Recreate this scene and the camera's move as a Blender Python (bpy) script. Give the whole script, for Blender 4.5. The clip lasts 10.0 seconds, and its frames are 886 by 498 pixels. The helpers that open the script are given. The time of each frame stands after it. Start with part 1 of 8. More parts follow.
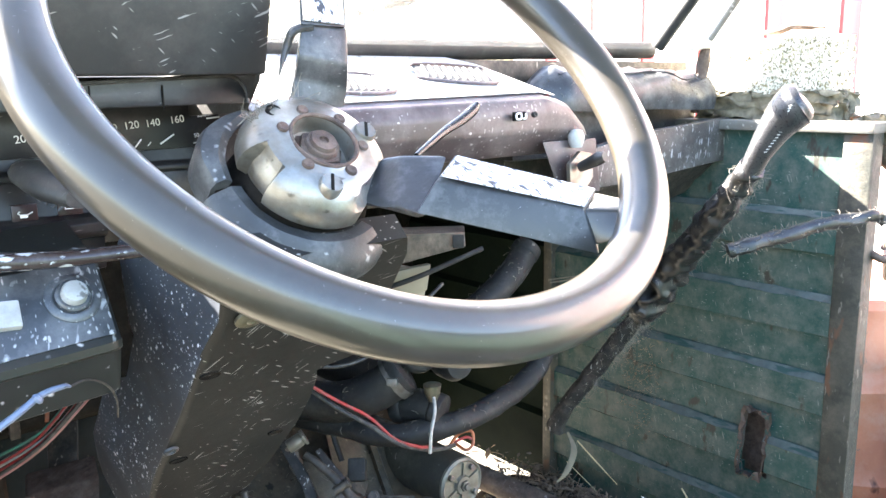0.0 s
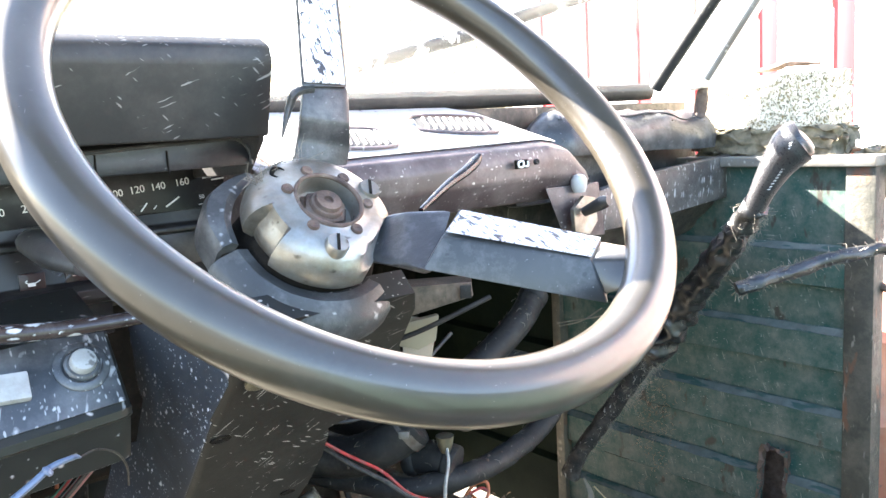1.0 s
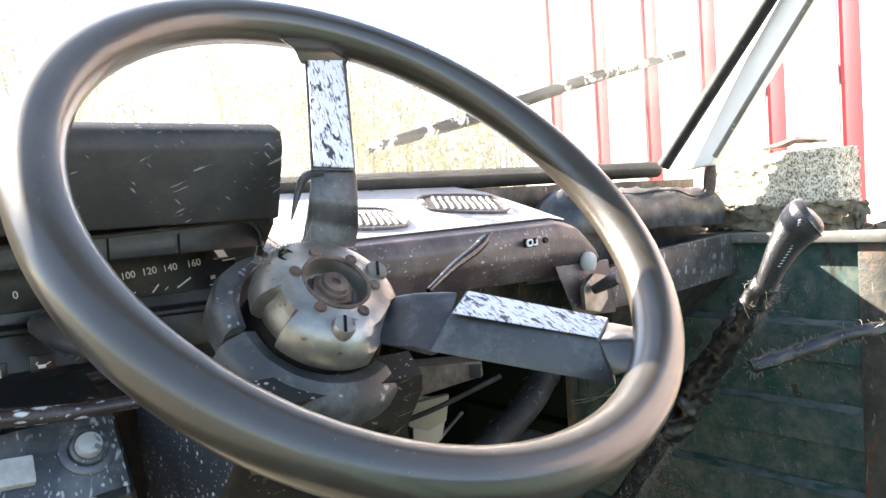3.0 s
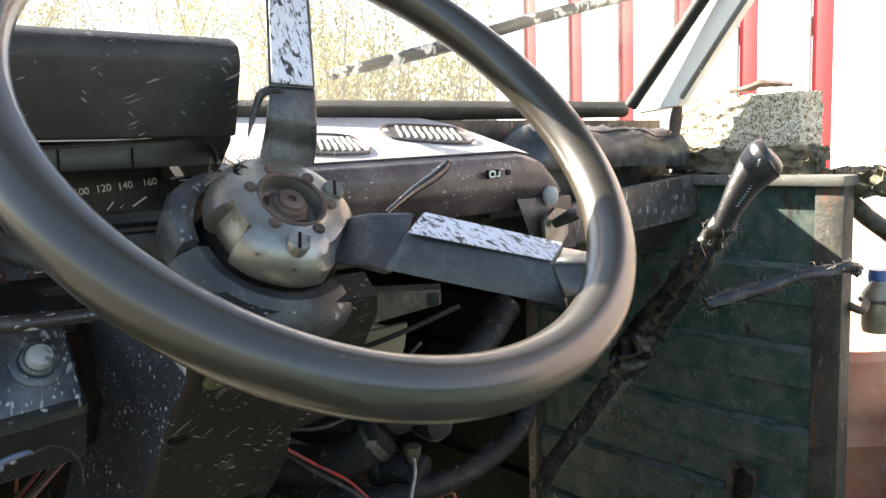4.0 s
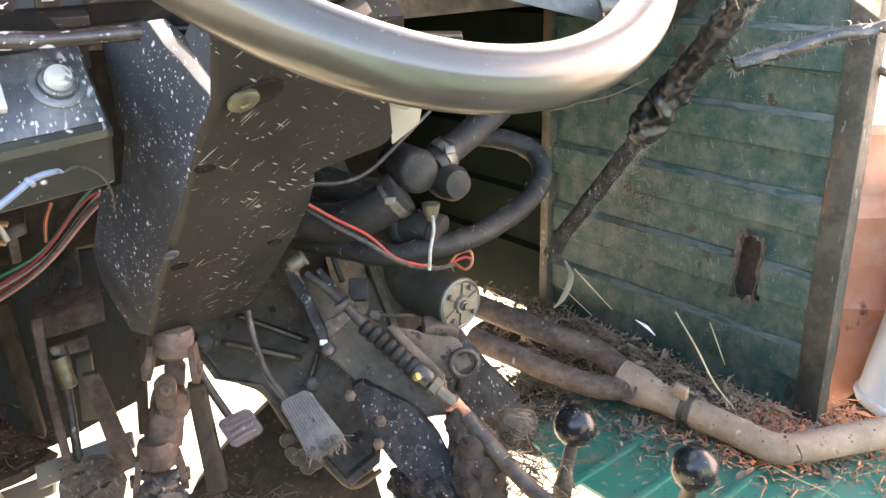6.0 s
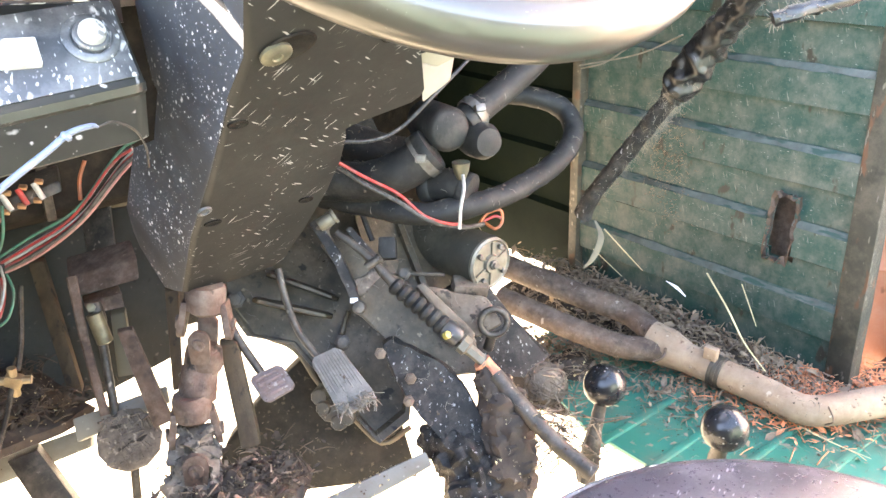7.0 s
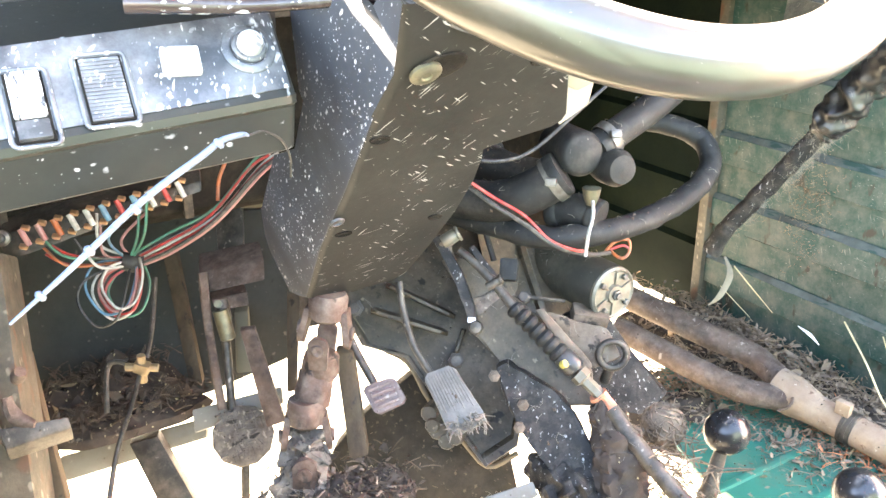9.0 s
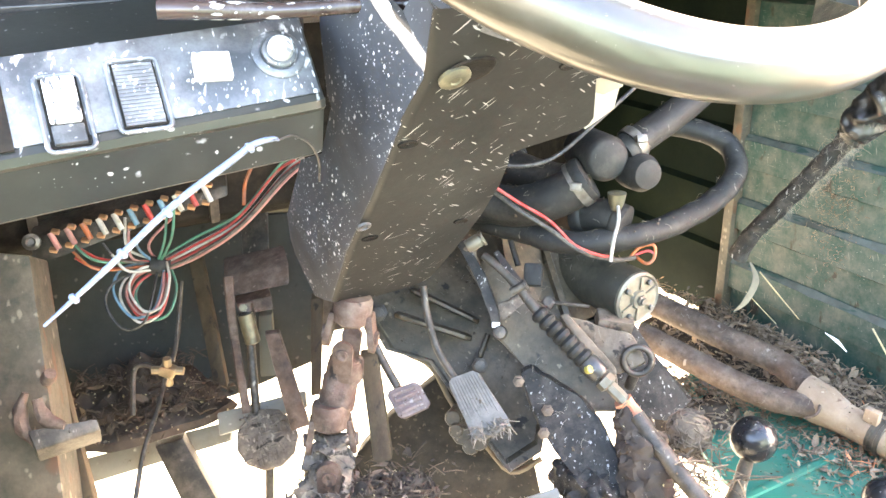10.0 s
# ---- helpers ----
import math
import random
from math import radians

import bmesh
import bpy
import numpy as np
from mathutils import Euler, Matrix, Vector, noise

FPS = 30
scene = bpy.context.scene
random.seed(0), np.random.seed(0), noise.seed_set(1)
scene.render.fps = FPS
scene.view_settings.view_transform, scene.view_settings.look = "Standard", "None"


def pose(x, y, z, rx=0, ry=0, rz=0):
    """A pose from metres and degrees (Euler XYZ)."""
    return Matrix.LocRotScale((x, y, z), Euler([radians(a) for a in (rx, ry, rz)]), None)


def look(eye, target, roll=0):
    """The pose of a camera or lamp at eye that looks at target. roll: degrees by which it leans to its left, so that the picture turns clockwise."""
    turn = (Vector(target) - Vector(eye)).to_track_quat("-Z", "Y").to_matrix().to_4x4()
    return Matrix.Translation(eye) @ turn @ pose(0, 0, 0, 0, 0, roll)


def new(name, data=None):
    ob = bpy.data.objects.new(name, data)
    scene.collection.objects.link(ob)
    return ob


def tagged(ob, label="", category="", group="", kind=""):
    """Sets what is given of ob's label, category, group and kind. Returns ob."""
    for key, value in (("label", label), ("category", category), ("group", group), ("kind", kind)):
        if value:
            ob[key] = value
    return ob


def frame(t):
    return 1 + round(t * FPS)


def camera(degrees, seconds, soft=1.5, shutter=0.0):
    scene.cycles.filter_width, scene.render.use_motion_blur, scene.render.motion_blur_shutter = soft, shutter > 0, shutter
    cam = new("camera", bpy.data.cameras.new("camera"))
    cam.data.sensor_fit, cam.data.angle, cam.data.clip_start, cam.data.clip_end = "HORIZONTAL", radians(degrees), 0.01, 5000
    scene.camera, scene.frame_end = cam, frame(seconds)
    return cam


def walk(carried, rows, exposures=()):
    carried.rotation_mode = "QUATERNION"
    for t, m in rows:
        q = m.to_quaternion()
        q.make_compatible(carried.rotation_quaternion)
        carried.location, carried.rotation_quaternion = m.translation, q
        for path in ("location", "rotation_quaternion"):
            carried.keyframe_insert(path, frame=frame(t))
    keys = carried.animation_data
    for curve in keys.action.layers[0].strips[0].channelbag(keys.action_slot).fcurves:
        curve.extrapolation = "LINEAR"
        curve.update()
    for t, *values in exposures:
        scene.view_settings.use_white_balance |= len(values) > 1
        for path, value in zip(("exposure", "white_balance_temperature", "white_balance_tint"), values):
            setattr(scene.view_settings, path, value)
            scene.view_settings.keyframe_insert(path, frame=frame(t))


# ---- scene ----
cam = camera(57.5, 10.0)
PATH = [
    (0, (0.0090, 0.0168, 1.4529), (1.2573, 1.5298, 1.0624), -1.04),
    (0.5, (0.0106, 0.0171, 1.4560), (1.2639, 1.5377, 1.1135), -1.98),
    (1, (0.0101, 0.0191, 1.4615), (1.2617, 1.5524, 1.1744), -3.25),
    (1.5, (0.0118, 0.0194, 1.4653), (1.2634, 1.5599, 1.2199), -3.88),
    (2, (0.0094, 0.0168, 1.4672), (1.2614, 1.5643, 1.2726), -4.16),
    (3.3, (0.0148, 0.0130, 1.4650), (1.2683, 1.5689, 1.3752), -3.06),
    (3.5, (0.0158, 0.0126, 1.4632), (1.2853, 1.5537, 1.3470), -2.62),
    (4, (0.0190, 0.0077, 1.4495), (1.3078, 1.5177, 1.2066), -1.87),
    (4.5, (0.0173, 0.0038, 1.4341), (1.3090, 1.4849, 1.0624), -1.36),
    (5, (0.0150, 0.0058, 1.4164), (1.2686, 1.4742, 0.8946), -1.45),
    (5.5, (0.0089, 0.0126, 1.4026), (1.2343, 1.4604, 0.7686), -1.75),
    (7, (0.0005, 0.0219, 1.3886), (1.1176, 1.4769, 0.5916), -2.32),
    (7.5, (-0.0004, 0.0256, 1.3887), (1.0676, 1.5226, 0.6022), -2.76),
    (8, (-0.0029, 0.0346, 1.3905), (0.9956, 1.5890, 0.6244), -2.30),
    (8.5, (-0.0033, 0.0389, 1.3920), (0.9602, 1.6150, 0.6255), -0.64),
    (9, (-0.0063, 0.0458, 1.3918), (0.8992, 1.6605, 0.6350), -1.07),
    (9.5, (-0.0058, 0.0461, 1.3919), (0.8910, 1.6692, 0.6429), -1.18),
    (10, (-0.0123, 0.0481, 1.3913), (0.8540, 1.6903, 0.6480), -1.47),
]
EXPOSURES = [(0.0, 4.82, 6500, 12), (1.0, 4.58, 6500, 12), (2.0, 4.0, 6600, 12), (3.3, 3.3, 6900, 11), (3.6, 3.05, 7000, 10), (4.5, 3.0, 7050, 9), (4.9, 3.45, 7150, 11), (5.2, 4.0, 7250, 14), (5.7, 4.75, 7700, 17), (6.8, 5.95, 7850, 18), (7.5, 6.15, 7750, 17), (8.5, 6.33, 7750, 15), (10.0, 6.4, 7750, 15)]
walk(cam, [(t, look(eye, target, roll)) for t, eye, target, roll in PATH], EXPOSURES)

# ---- world and sun ----
SUN_EL, SUN_AZ = radians(34), radians(-20.5)  # azimuth from straight ahead (+y), to the right
world = bpy.data.worlds.new("sky")
scene.world = world
world.use_nodes = True
wn = world.node_tree.nodes
sky = wn.new("ShaderNodeTexSky")
sky.sky_type = "NISHITA"
sky.sun_disc = False
sky.sun_elevation, sky.sun_rotation = SUN_EL, SUN_AZ
wn["Background"].inputs["Strength"].default_value = 0.06
world.node_tree.links.new(sky.outputs[0], wn["Background"].inputs[0])
sun = new("sun", bpy.data.lights.new("sun", "SUN"))
sun.data.energy, sun.data.angle, sun.data.color = 5.0, radians(0.6), (1.0, 0.94, 0.85)
sun.matrix_world = look((4 * math.sin(SUN_AZ) * math.cos(SUN_EL), 4 * math.cos(SUN_AZ) * math.cos(SUN_EL), 4 * math.sin(SUN_EL)), (0, 0, 0))

# ---- building tools ----


def mesh_from(name, bm, material, origin=(0, 0, 0), sharp=38):
    bmesh.ops.recalc_face_normals(bm, faces=bm.faces)
    me = bpy.data.meshes.new(name)
    bm.transform(Matrix.Translation(-Vector(origin)))
    bm.to_mesh(me)
    bm.free()
    me.polygons.foreach_set("use_smooth", [True] * len(me.polygons))
    me.set_sharp_from_angle(angle=radians(sharp))
    if material:
        me.materials.append(material)
    return me


def thing(name, at, label, category, group="", kind=""):
    ob = new(name)
    ob.location = at
    ob.empty_display_size = 0.05
    return tagged(ob, label, category, group, kind)


def origin_of(ob):
    while ob.parent:
        ob = ob.parent
    return ob.location


def part(name, bm, material, parent, label="", sharp=38):
    ob = new(name, mesh_from(name, bm, material, origin_of(parent), sharp))
    ob.parent = parent
    return tagged(ob, label)


def solid(name, bm, material, label, category="", group="", kind="", sharp=38):
    vs = [v.co for v in bm.verts]
    low = min(v.z for v in vs)
    at = Vector((sum(v.x for v in vs) / len(vs), sum(v.y for v in vs) / len(vs), low))
    ob = new(name, mesh_from(name, bm, material, at, sharp))
    ob.location = at
    return tagged(ob, label, category, group, kind)


def frame_of(direction, up=(0, 0, 1)):
    z = Vector(direction).normalized()
    u = Vector(up)
    if abs(z.dot(u.normalized())) > 0.97:
        u = Vector((0, 1, 0)) if abs(z.y) < 0.9 else Vector((1, 0, 0))
    x = u.cross(z).normalized()
    return Matrix((x, z.cross(x), z)).transposed()


def box(bm, c, s, turn=None, bevel=0.0, seg=2):
    """A box with centre c and sizes s, turned by a 3x3 matrix."""
    m = Matrix.Translation(c) @ (turn.to_4x4() if turn else Matrix()) @ Matrix.Diagonal((*s, 1))
    got = bmesh.ops.create_cube(bm, size=1, matrix=m)["verts"]
    if bevel:
        edges = list({e for v in got for e in v.link_edges})
        bmesh.ops.bevel(bm, geom=edges, offset=bevel, segments=seg, affect="EDGES", profile=0.6)
    return bm


def euler(rx, ry, rz):
    return Euler((radians(rx), radians(ry), radians(rz))).to_matrix()


def spline(pts, n=6, closed=False):
    """Points of a smooth curve through pts."""
    p = [Vector(q) for q in pts]
    if n < 2 or len(p) < 3:
        return p
    k = len(p)
    out = []
    for i in range(k if closed else k - 1):
        a, b = p[i], p[(i + 1) % k]
        z = p[(i - 1) % k] if closed or i else a * 2 - b
        d = p[(i + 2) % k] if closed or i + 2 < k else b * 2 - a
        for j in range(n):
            t = j / n
            out.append(0.5 * (2 * a + (b - z) * t + (2 * z - 5 * a + 4 * b - d) * t * t + (3 * a - z - 3 * b + d) * t ** 3))
    return out if closed else out + [p[-1]]


def tube(bm, pts, r, seg=12, n=6, closed=False, flat=1.0, caps=True, wobble=0.0):
    """A round bar swept along a smooth curve; r is one radius or one for each given point."""
    path = spline(pts, n, closed)
    radii = [r] * len(path)
    if not isinstance(r, (int, float)):
        last = len(r) - 1
        radii = []
        for i in range(len(path)):
            f = i / max(1, len(path) - 1) * last
            a = min(int(f), last - 1) if last else 0
            radii.append(r[a] + (r[min(a + 1, last)] - r[a]) * (f - a))
    rings = []
    side = None
    for i, c in enumerate(path):
        if closed:
            d = path[(i + 1) % len(path)] - path[i - 1]
        else:
            d = path[min(i + 1, len(path) - 1)] - path[max(i - 1, 0)]
        d.normalize()
        if side is None:
            side = frame_of(d).col[0].copy()
        side = (side - d * side.dot(d)).normalized()
        top = d.cross(side)
        ring = []
        for j in range(seg):
            a = 2 * math.pi * j / seg
            q = radii[i] * (1 + (wobble * (noise.noise((c + side * math.cos(a) * radii[i] + top * math.sin(a) * radii[i]) * 55) + 0.5 * noise.noise((c + side * math.cos(a) * radii[i] + top * math.sin(a) * radii[i]) * 150)) if wobble else 0))
            ring.append(bm.verts.new(c + side * math.cos(a) * q + top * math.sin(a) * q * flat))
        rings.append(ring)
    m = len(rings)
    for i in range(m if closed else m - 1):
        a, b = rings[i], rings[(i + 1) % m]
        for j in range(seg):
            bm.faces.new((a[j], a[(j + 1) % seg], b[(j + 1) % seg], b[j]))
    if caps and not closed:
        bm.faces.new(rings[0][::-1])
        bm.faces.new(rings[-1])
    return bm


def lathe(bm, at, axis, profile, seg=32, up=(0, 0, 1)):
    """A turned body: profile of (radius, height along the axis) from base to tip; closed at both ends."""
    f = frame_of(axis, up)
    rings = []
    for r, h in profile:
        rings.append([bm.verts.new(Vector(at) + f @ Vector((r * math.cos(2 * math.pi * j / seg), r * math.sin(2 * math.pi * j / seg), h))) for j in range(seg)])
    for a, b in zip(rings, rings[1:]):
        for j in range(seg):
            bm.faces.new((a[j], a[(j + 1) % seg], b[(j + 1) % seg], b[j]))
    bm.faces.new(rings[0][::-1])
    bm.faces.new(rings[-1])
    return bm


def loft(bm, sections, bevel=0.0):
    """A body through sections, each a closed loop of the same number of places."""
    rings = [[bm.verts.new(p) for p in s] for s in sections]
    k = len(rings[0])
    faces = []
    for a, b in zip(rings, rings[1:]):
        for j in range(k):
            faces.append(bm.faces.new((a[j], a[(j + 1) % k], b[(j + 1) % k], b[j])))
    faces += [bm.faces.new(rings[0][::-1]), bm.faces.new(rings[-1])]
    if bevel:
        edges = list({e for f in faces for e in f.edges})
        bmesh.ops.bevel(bm, geom=edges, offset=bevel, segments=2, affect="EDGES", profile=0.6)
    return bm


def slab(bm, outline, offset, bevel=0.0):
    """A plate: a flat outline and the vector of its thickness."""
    o = Vector(offset)
    return loft(bm, [[Vector(p) for p in outline], [Vector(p) + o for p in outline]], bevel)


def along(points, x0, x1):
    """Two sections that carry a y-z outline from x0 to x1."""
    return [[(x0, y, z) for y, z in points], [(x1, y, z) for y, z in points]]


def B():
    return bmesh.new()

# ---- materials ----


def M(name, a, b, rough=0.5, metal=0.0, scale=12.0, bump=0.15, fine=120.0, specks=None, dust=None, coat=0.0, stretch=(1, 1, 1), rough_var=0.15, spec=0.5, random_tint=0.0, sheen=0.0, spots=()):
    """Two tones mixed by noise, fine relief, and if wanted specks (colour, share, scale, stretch) and dust (colour, amount, scale)."""
    m = bpy.data.materials.new(name)
    m.use_nodes = True
    nt = m.node_tree
    n, l = nt.nodes, nt.links
    bsdf = n["Principled BSDF"]
    tex = n.new("ShaderNodeTexCoord")
    mp = n.new("ShaderNodeMapping")
    mp.inputs["Scale"].default_value = stretch
    l.new(tex.outputs["Object"], mp.inputs[0])

    def noise_tex(s, detail=6.0, rough_=0.6, source=mp):
        t = n.new("ShaderNodeTexNoise")
        t.inputs["Scale"].default_value, t.inputs["Detail"].default_value, t.inputs["Roughness"].default_value = s, detail, rough_
        l.new(source.outputs[0] if source is mp else source, t.inputs["Vector"])
        return t

    def ramp(t, lo, hi):
        r = n.new("ShaderNodeMapRange")
        r.inputs["From Min"].default_value, r.inputs["From Max"].default_value = lo, hi
        l.new(t.outputs[0], r.inputs["Value"])
        return r

    def mix(f, c, d):
        x = n.new("ShaderNodeMix")
        x.data_type = "RGBA"
        l.new(f.outputs[0], x.inputs["Factor"])
        for sock, val in ((x.inputs["A"], c), (x.inputs["B"], d)):
            if isinstance(val, tuple):
                sock.default_value = (*val, 1)
            else:
                l.new(val, sock)
        return x.outputs["Result"]

    big = noise_tex(scale)
    col = mix(ramp(big, 0.33, 0.67), a, b)
    grain = noise_tex(fine, 8.0, 0.7)
    if dust:
        d = noise_tex(dust[2], 9.0, 0.72)
        col = mix(ramp(d, 0.62 - dust[1] * 0.35, 0.95 - dust[1] * 0.3), col, dust[0])
    for sp_ in ([] if not specks else specks if isinstance(specks, list) else [specks]):
        mp2 = n.new("ShaderNodeMapping")
        mp2.inputs["Scale"].default_value = sp_[3] if len(sp_) > 3 else (1, 1, 1)
        mp2.inputs["Rotation"].default_value = sp_[4] if len(sp_) > 4 else (0.5, 0.4, 0.7)
        l.new(tex.outputs["Object"], mp2.inputs[0])
        s = noise_tex(sp_[2], 3.0, 0.55, mp2.outputs[0])
        col = mix(ramp(s, 0.70 - sp_[1], 0.76 - sp_[1]), col, sp_[0])
    for tone, share, size, long, direction in spots:
        # droplets or, if long is above 1, scratches along a direction; each has its own size
        turn = Vector(direction).normalized().rotation_difference(Vector((1, 0, 0))).to_euler()
        m1, m2 = n.new("ShaderNodeMapping"), n.new("ShaderNodeMapping")
        m1.inputs["Rotation"].default_value = turn
        m2.inputs["Scale"].default_value = (1 / (size * long), 1 / size, 1 / size)
        l.new(tex.outputs["Object"], m1.inputs[0])
        bend = noise_tex(1.0 / (size * (1.1 if long < 3 else 8)), 3.0, 0.6, tex.outputs["Object"])
        warp = n.new("ShaderNodeVectorMath")
        warp.operation = "MULTIPLY_ADD"
        warp.inputs[1].default_value = (size * (0.9 if long < 3 else 1.6),) * 3
        l.new(bend.outputs["Color"], warp.inputs[0])
        l.new(m1.outputs[0], warp.inputs[2])
        l.new(warp.outputs[0], m2.inputs[0])
        vo = n.new("ShaderNodeTexVoronoi")
        vo.inputs["Scale"].default_value = 1.0
        l.new(m2.outputs[0], vo.inputs["Vector"])
        sep = n.new("ShaderNodeSeparateColor")
        l.new(vo.outputs["Color"], sep.inputs[0])
        pw = n.new("ShaderNodeMath")
        pw.operation = "POWER"
        pw.inputs[1].default_value = 2.6 if long < 3 else 1.8
        l.new(sep.outputs[0], pw.inputs[0])
        clus = ramp(noise_tex(14.0, 3.0, 0.5, tex.outputs["Object"]), 0.12, 0.55)
        lim = n.new("ShaderNodeMath")
        lim.operation = "MULTIPLY"
        l.new(pw.outputs[0], lim.inputs[0])
        l.new(clus.outputs[0], lim.inputs[1])
        sc_ = n.new("ShaderNodeMath")
        sc_.operation = "MULTIPLY_ADD"
        sc_.inputs[1].default_value, sc_.inputs[2].default_value = share, -0.02
        l.new(lim.outputs[0], sc_.inputs[0])
        df = n.new("ShaderNodeMath")
        df.operation = "SUBTRACT"
        l.new(sc_.outputs[0], df.inputs[0])
        l.new(vo.outputs["Distance"], df.inputs[1])
        cover = ramp(df, 0.0, 0.22 if long < 3 else 0.10)
        cover.inputs["To Max"].default_value = 0.8 if long < 3 else 0.65
        col = mix(cover, col, tone)
    if random_tint:
        info = n.new("ShaderNodeObjectInfo")
        geo = n.new("ShaderNodeNewGeometry")
        add = n.new("ShaderNodeMath")
        add.operation = "ADD"
        l.new(info.outputs["Random"], add.inputs[0])
        l.new(geo.outputs["Random Per Island"], add.inputs[1])
        hsv = n.new("ShaderNodeHueSaturation")
        r = n.new("ShaderNodeMapRange")
        r.inputs["From Max"].default_value = 2.0
        r.inputs["To Min"].default_value, r.inputs["To Max"].default_value = 1 - random_tint, 1 + random_tint
        l.new(add.outputs[0], r.inputs["Value"])
        l.new(r.outputs[0], hsv.inputs["Value"])
        l.new(col, hsv.inputs["Color"])
        col = hsv.outputs[0]
    l.new(col, bsdf.inputs["Base Color"])
    rr = n.new("ShaderNodeMapRange")
    rr.inputs["To Min"].default_value, rr.inputs["To Max"].default_value = max(0.03, rough - rough_var), min(1, rough + rough_var)
    l.new(grain.outputs[0], rr.inputs["Value"])
    l.new(rr.outputs[0], bsdf.inputs["Roughness"])
    bsdf.inputs["Metallic"].default_value = metal
    bsdf.inputs["Specular IOR Level"].default_value = spec
    bsdf.inputs["Coat Weight"].default_value = coat
    bsdf.inputs["Coat Roughness"].default_value = 0.15
    bsdf.inputs["Sheen Weight"].default_value = sheen
    if bump:
        bn = n.new("ShaderNodeBump")
        bn.inputs["Strength"].default_value, bn.inputs["Distance"].default_value = bump, 0.002
        l.new(grain.outputs[0], bn.inputs["Height"])
        l.new(bn.outputs[0], bsdf.inputs["Normal"])
    return m


def flaking(name, under, over, keep, scale, stretch):
    """Paint that has come off in ragged patches and fine scratches; keep is the share left."""
    m = bpy.data.materials.new(name)
    m.use_nodes = True
    n, l = m.node_tree.nodes, m.node_tree.links
    tex = n.new("ShaderNodeTexCoord")

    def layer(sc, st, detail, lo, hi):
        mp = n.new("ShaderNodeMapping")
        mp.inputs["Scale"].default_value = st
        l.new(tex.outputs["Object"], mp.inputs[0])
        t = n.new("ShaderNodeTexNoise")
        t.inputs["Scale"].default_value, t.inputs["Detail"].default_value, t.inputs["Roughness"].default_value = sc, detail, 0.62
        l.new(mp.outputs[0], t.inputs["Vector"])
        r = n.new("ShaderNodeMapRange")
        r.inputs["From Min"].default_value, r.inputs["From Max"].default_value = lo, hi
        l.new(t.outputs[0], r.inputs["Value"])
        return r

    big = layer(scale, stretch, 9.0, 0.5 + (0.5 - keep) * 0.35, 0.53 + (0.5 - keep) * 0.35)
    fine = layer(scale * 5, (stretch[0], stretch[1] * 0.35, stretch[2] * 0.35), 6.0, 0.40, 0.46)
    mul = n.new("ShaderNodeMath")
    mul.operation = "MULTIPLY"
    l.new(big.outputs[0], mul.inputs[0])
    l.new(fine.outputs[0], mul.inputs[1])
    mx = n.new("ShaderNodeMix")
    mx.data_type = "RGBA"
    mx.inputs["A"].default_value, mx.inputs["B"].default_value = (*under, 1), (*over, 1)
    l.new(mul.outputs[0], mx.inputs["Factor"])
    bs = n["Principled BSDF"]
    l.new(mx.outputs["Result"], bs.inputs["Base Color"])
    bs.inputs["Roughness"].default_value = 0.45
    bn = n.new("ShaderNodeBump")
    bn.inputs["Strength"].default_value, bn.inputs["Distance"].default_value = 0.4, 0.0006
    l.new(mul.outputs[0], bn.inputs["Height"])
    l.new(bn.outputs[0], bs.inputs["Normal"])
    return m


m_white_worn = flaking("worn_white", (0.035, 0.038, 0.045), (0.70, 0.71, 0.78), 0.84, 80.0, (1.4, 0.9, 0.9))
m_rocker = flaking("worn_rocker", (0.04, 0.04, 0.042), (0.72, 0.72, 0.73), 0.92, 60.0, (1, 1, 1))
WHITE = (0.75, 0.75, 0.76)
m_rim = M("rim_plastic", (0.028, 0.0232, 0.0160), (0.042, 0.0355, 0.0255), 0.34, scale=22, bump=0.02, fine=220, coat=0.5, rough_var=0.05, spec=0.55, spots=[((0.16, 0.145, 0.125), 0.22, 0.0036, 14, (1, 0.3, -0.4)), ((0.20, 0.18, 0.15), 0.18, 0.0022, 9, (0.2, 0.7, 0.7))], dust=((0.051, 0.0456, 0.0366), 0.3, 26))
m_plastic = M("black_plastic", (0.0118, 0.0122, 0.0116), (0.0185, 0.0188, 0.0175), 0.55, spec=0.25, scale=9, bump=0.04, fine=160, rough_var=0.05, spots=[((0.45, 0.44, 0.42), 0.34, 0.0034, 7, (0.80, 0.42, -0.42)), ((0.42, 0.41, 0.39), 0.30, 0.0030, 18, (0.45, -0.63, 0.63)), ((0.34, 0.33, 0.31), 0.28, 0.0040, 13, (0.95, -0.2, 0.2)), ((0.40, 0.39, 0.37), 0.30, 0.0050, 2.2, (0.3, 0.7, -0.7))], dust=((0.034, 0.033, 0.029), 0.42, 8))
m_spattered = M("spattered_plastic", (0.0114, 0.0126, 0.0114), (0.0174, 0.0186, 0.0162), 0.34, scale=6, bump=0.03, fine=200, rough_var=0.06, spots=[((0.62, 0.62, 0.62), 0.34, 0.008, 1.3, (1, 0, 0)), ((0.45, 0.45, 0.44), 0.24, 0.005, 7, (0.3, 0.7, 0.7)), ((0.5, 0.5, 0.5), 0.24, 0.014, 1.6, (1, 0, 0))], dust=((0.03, 0.0312, 0.027), 0.4, 6))
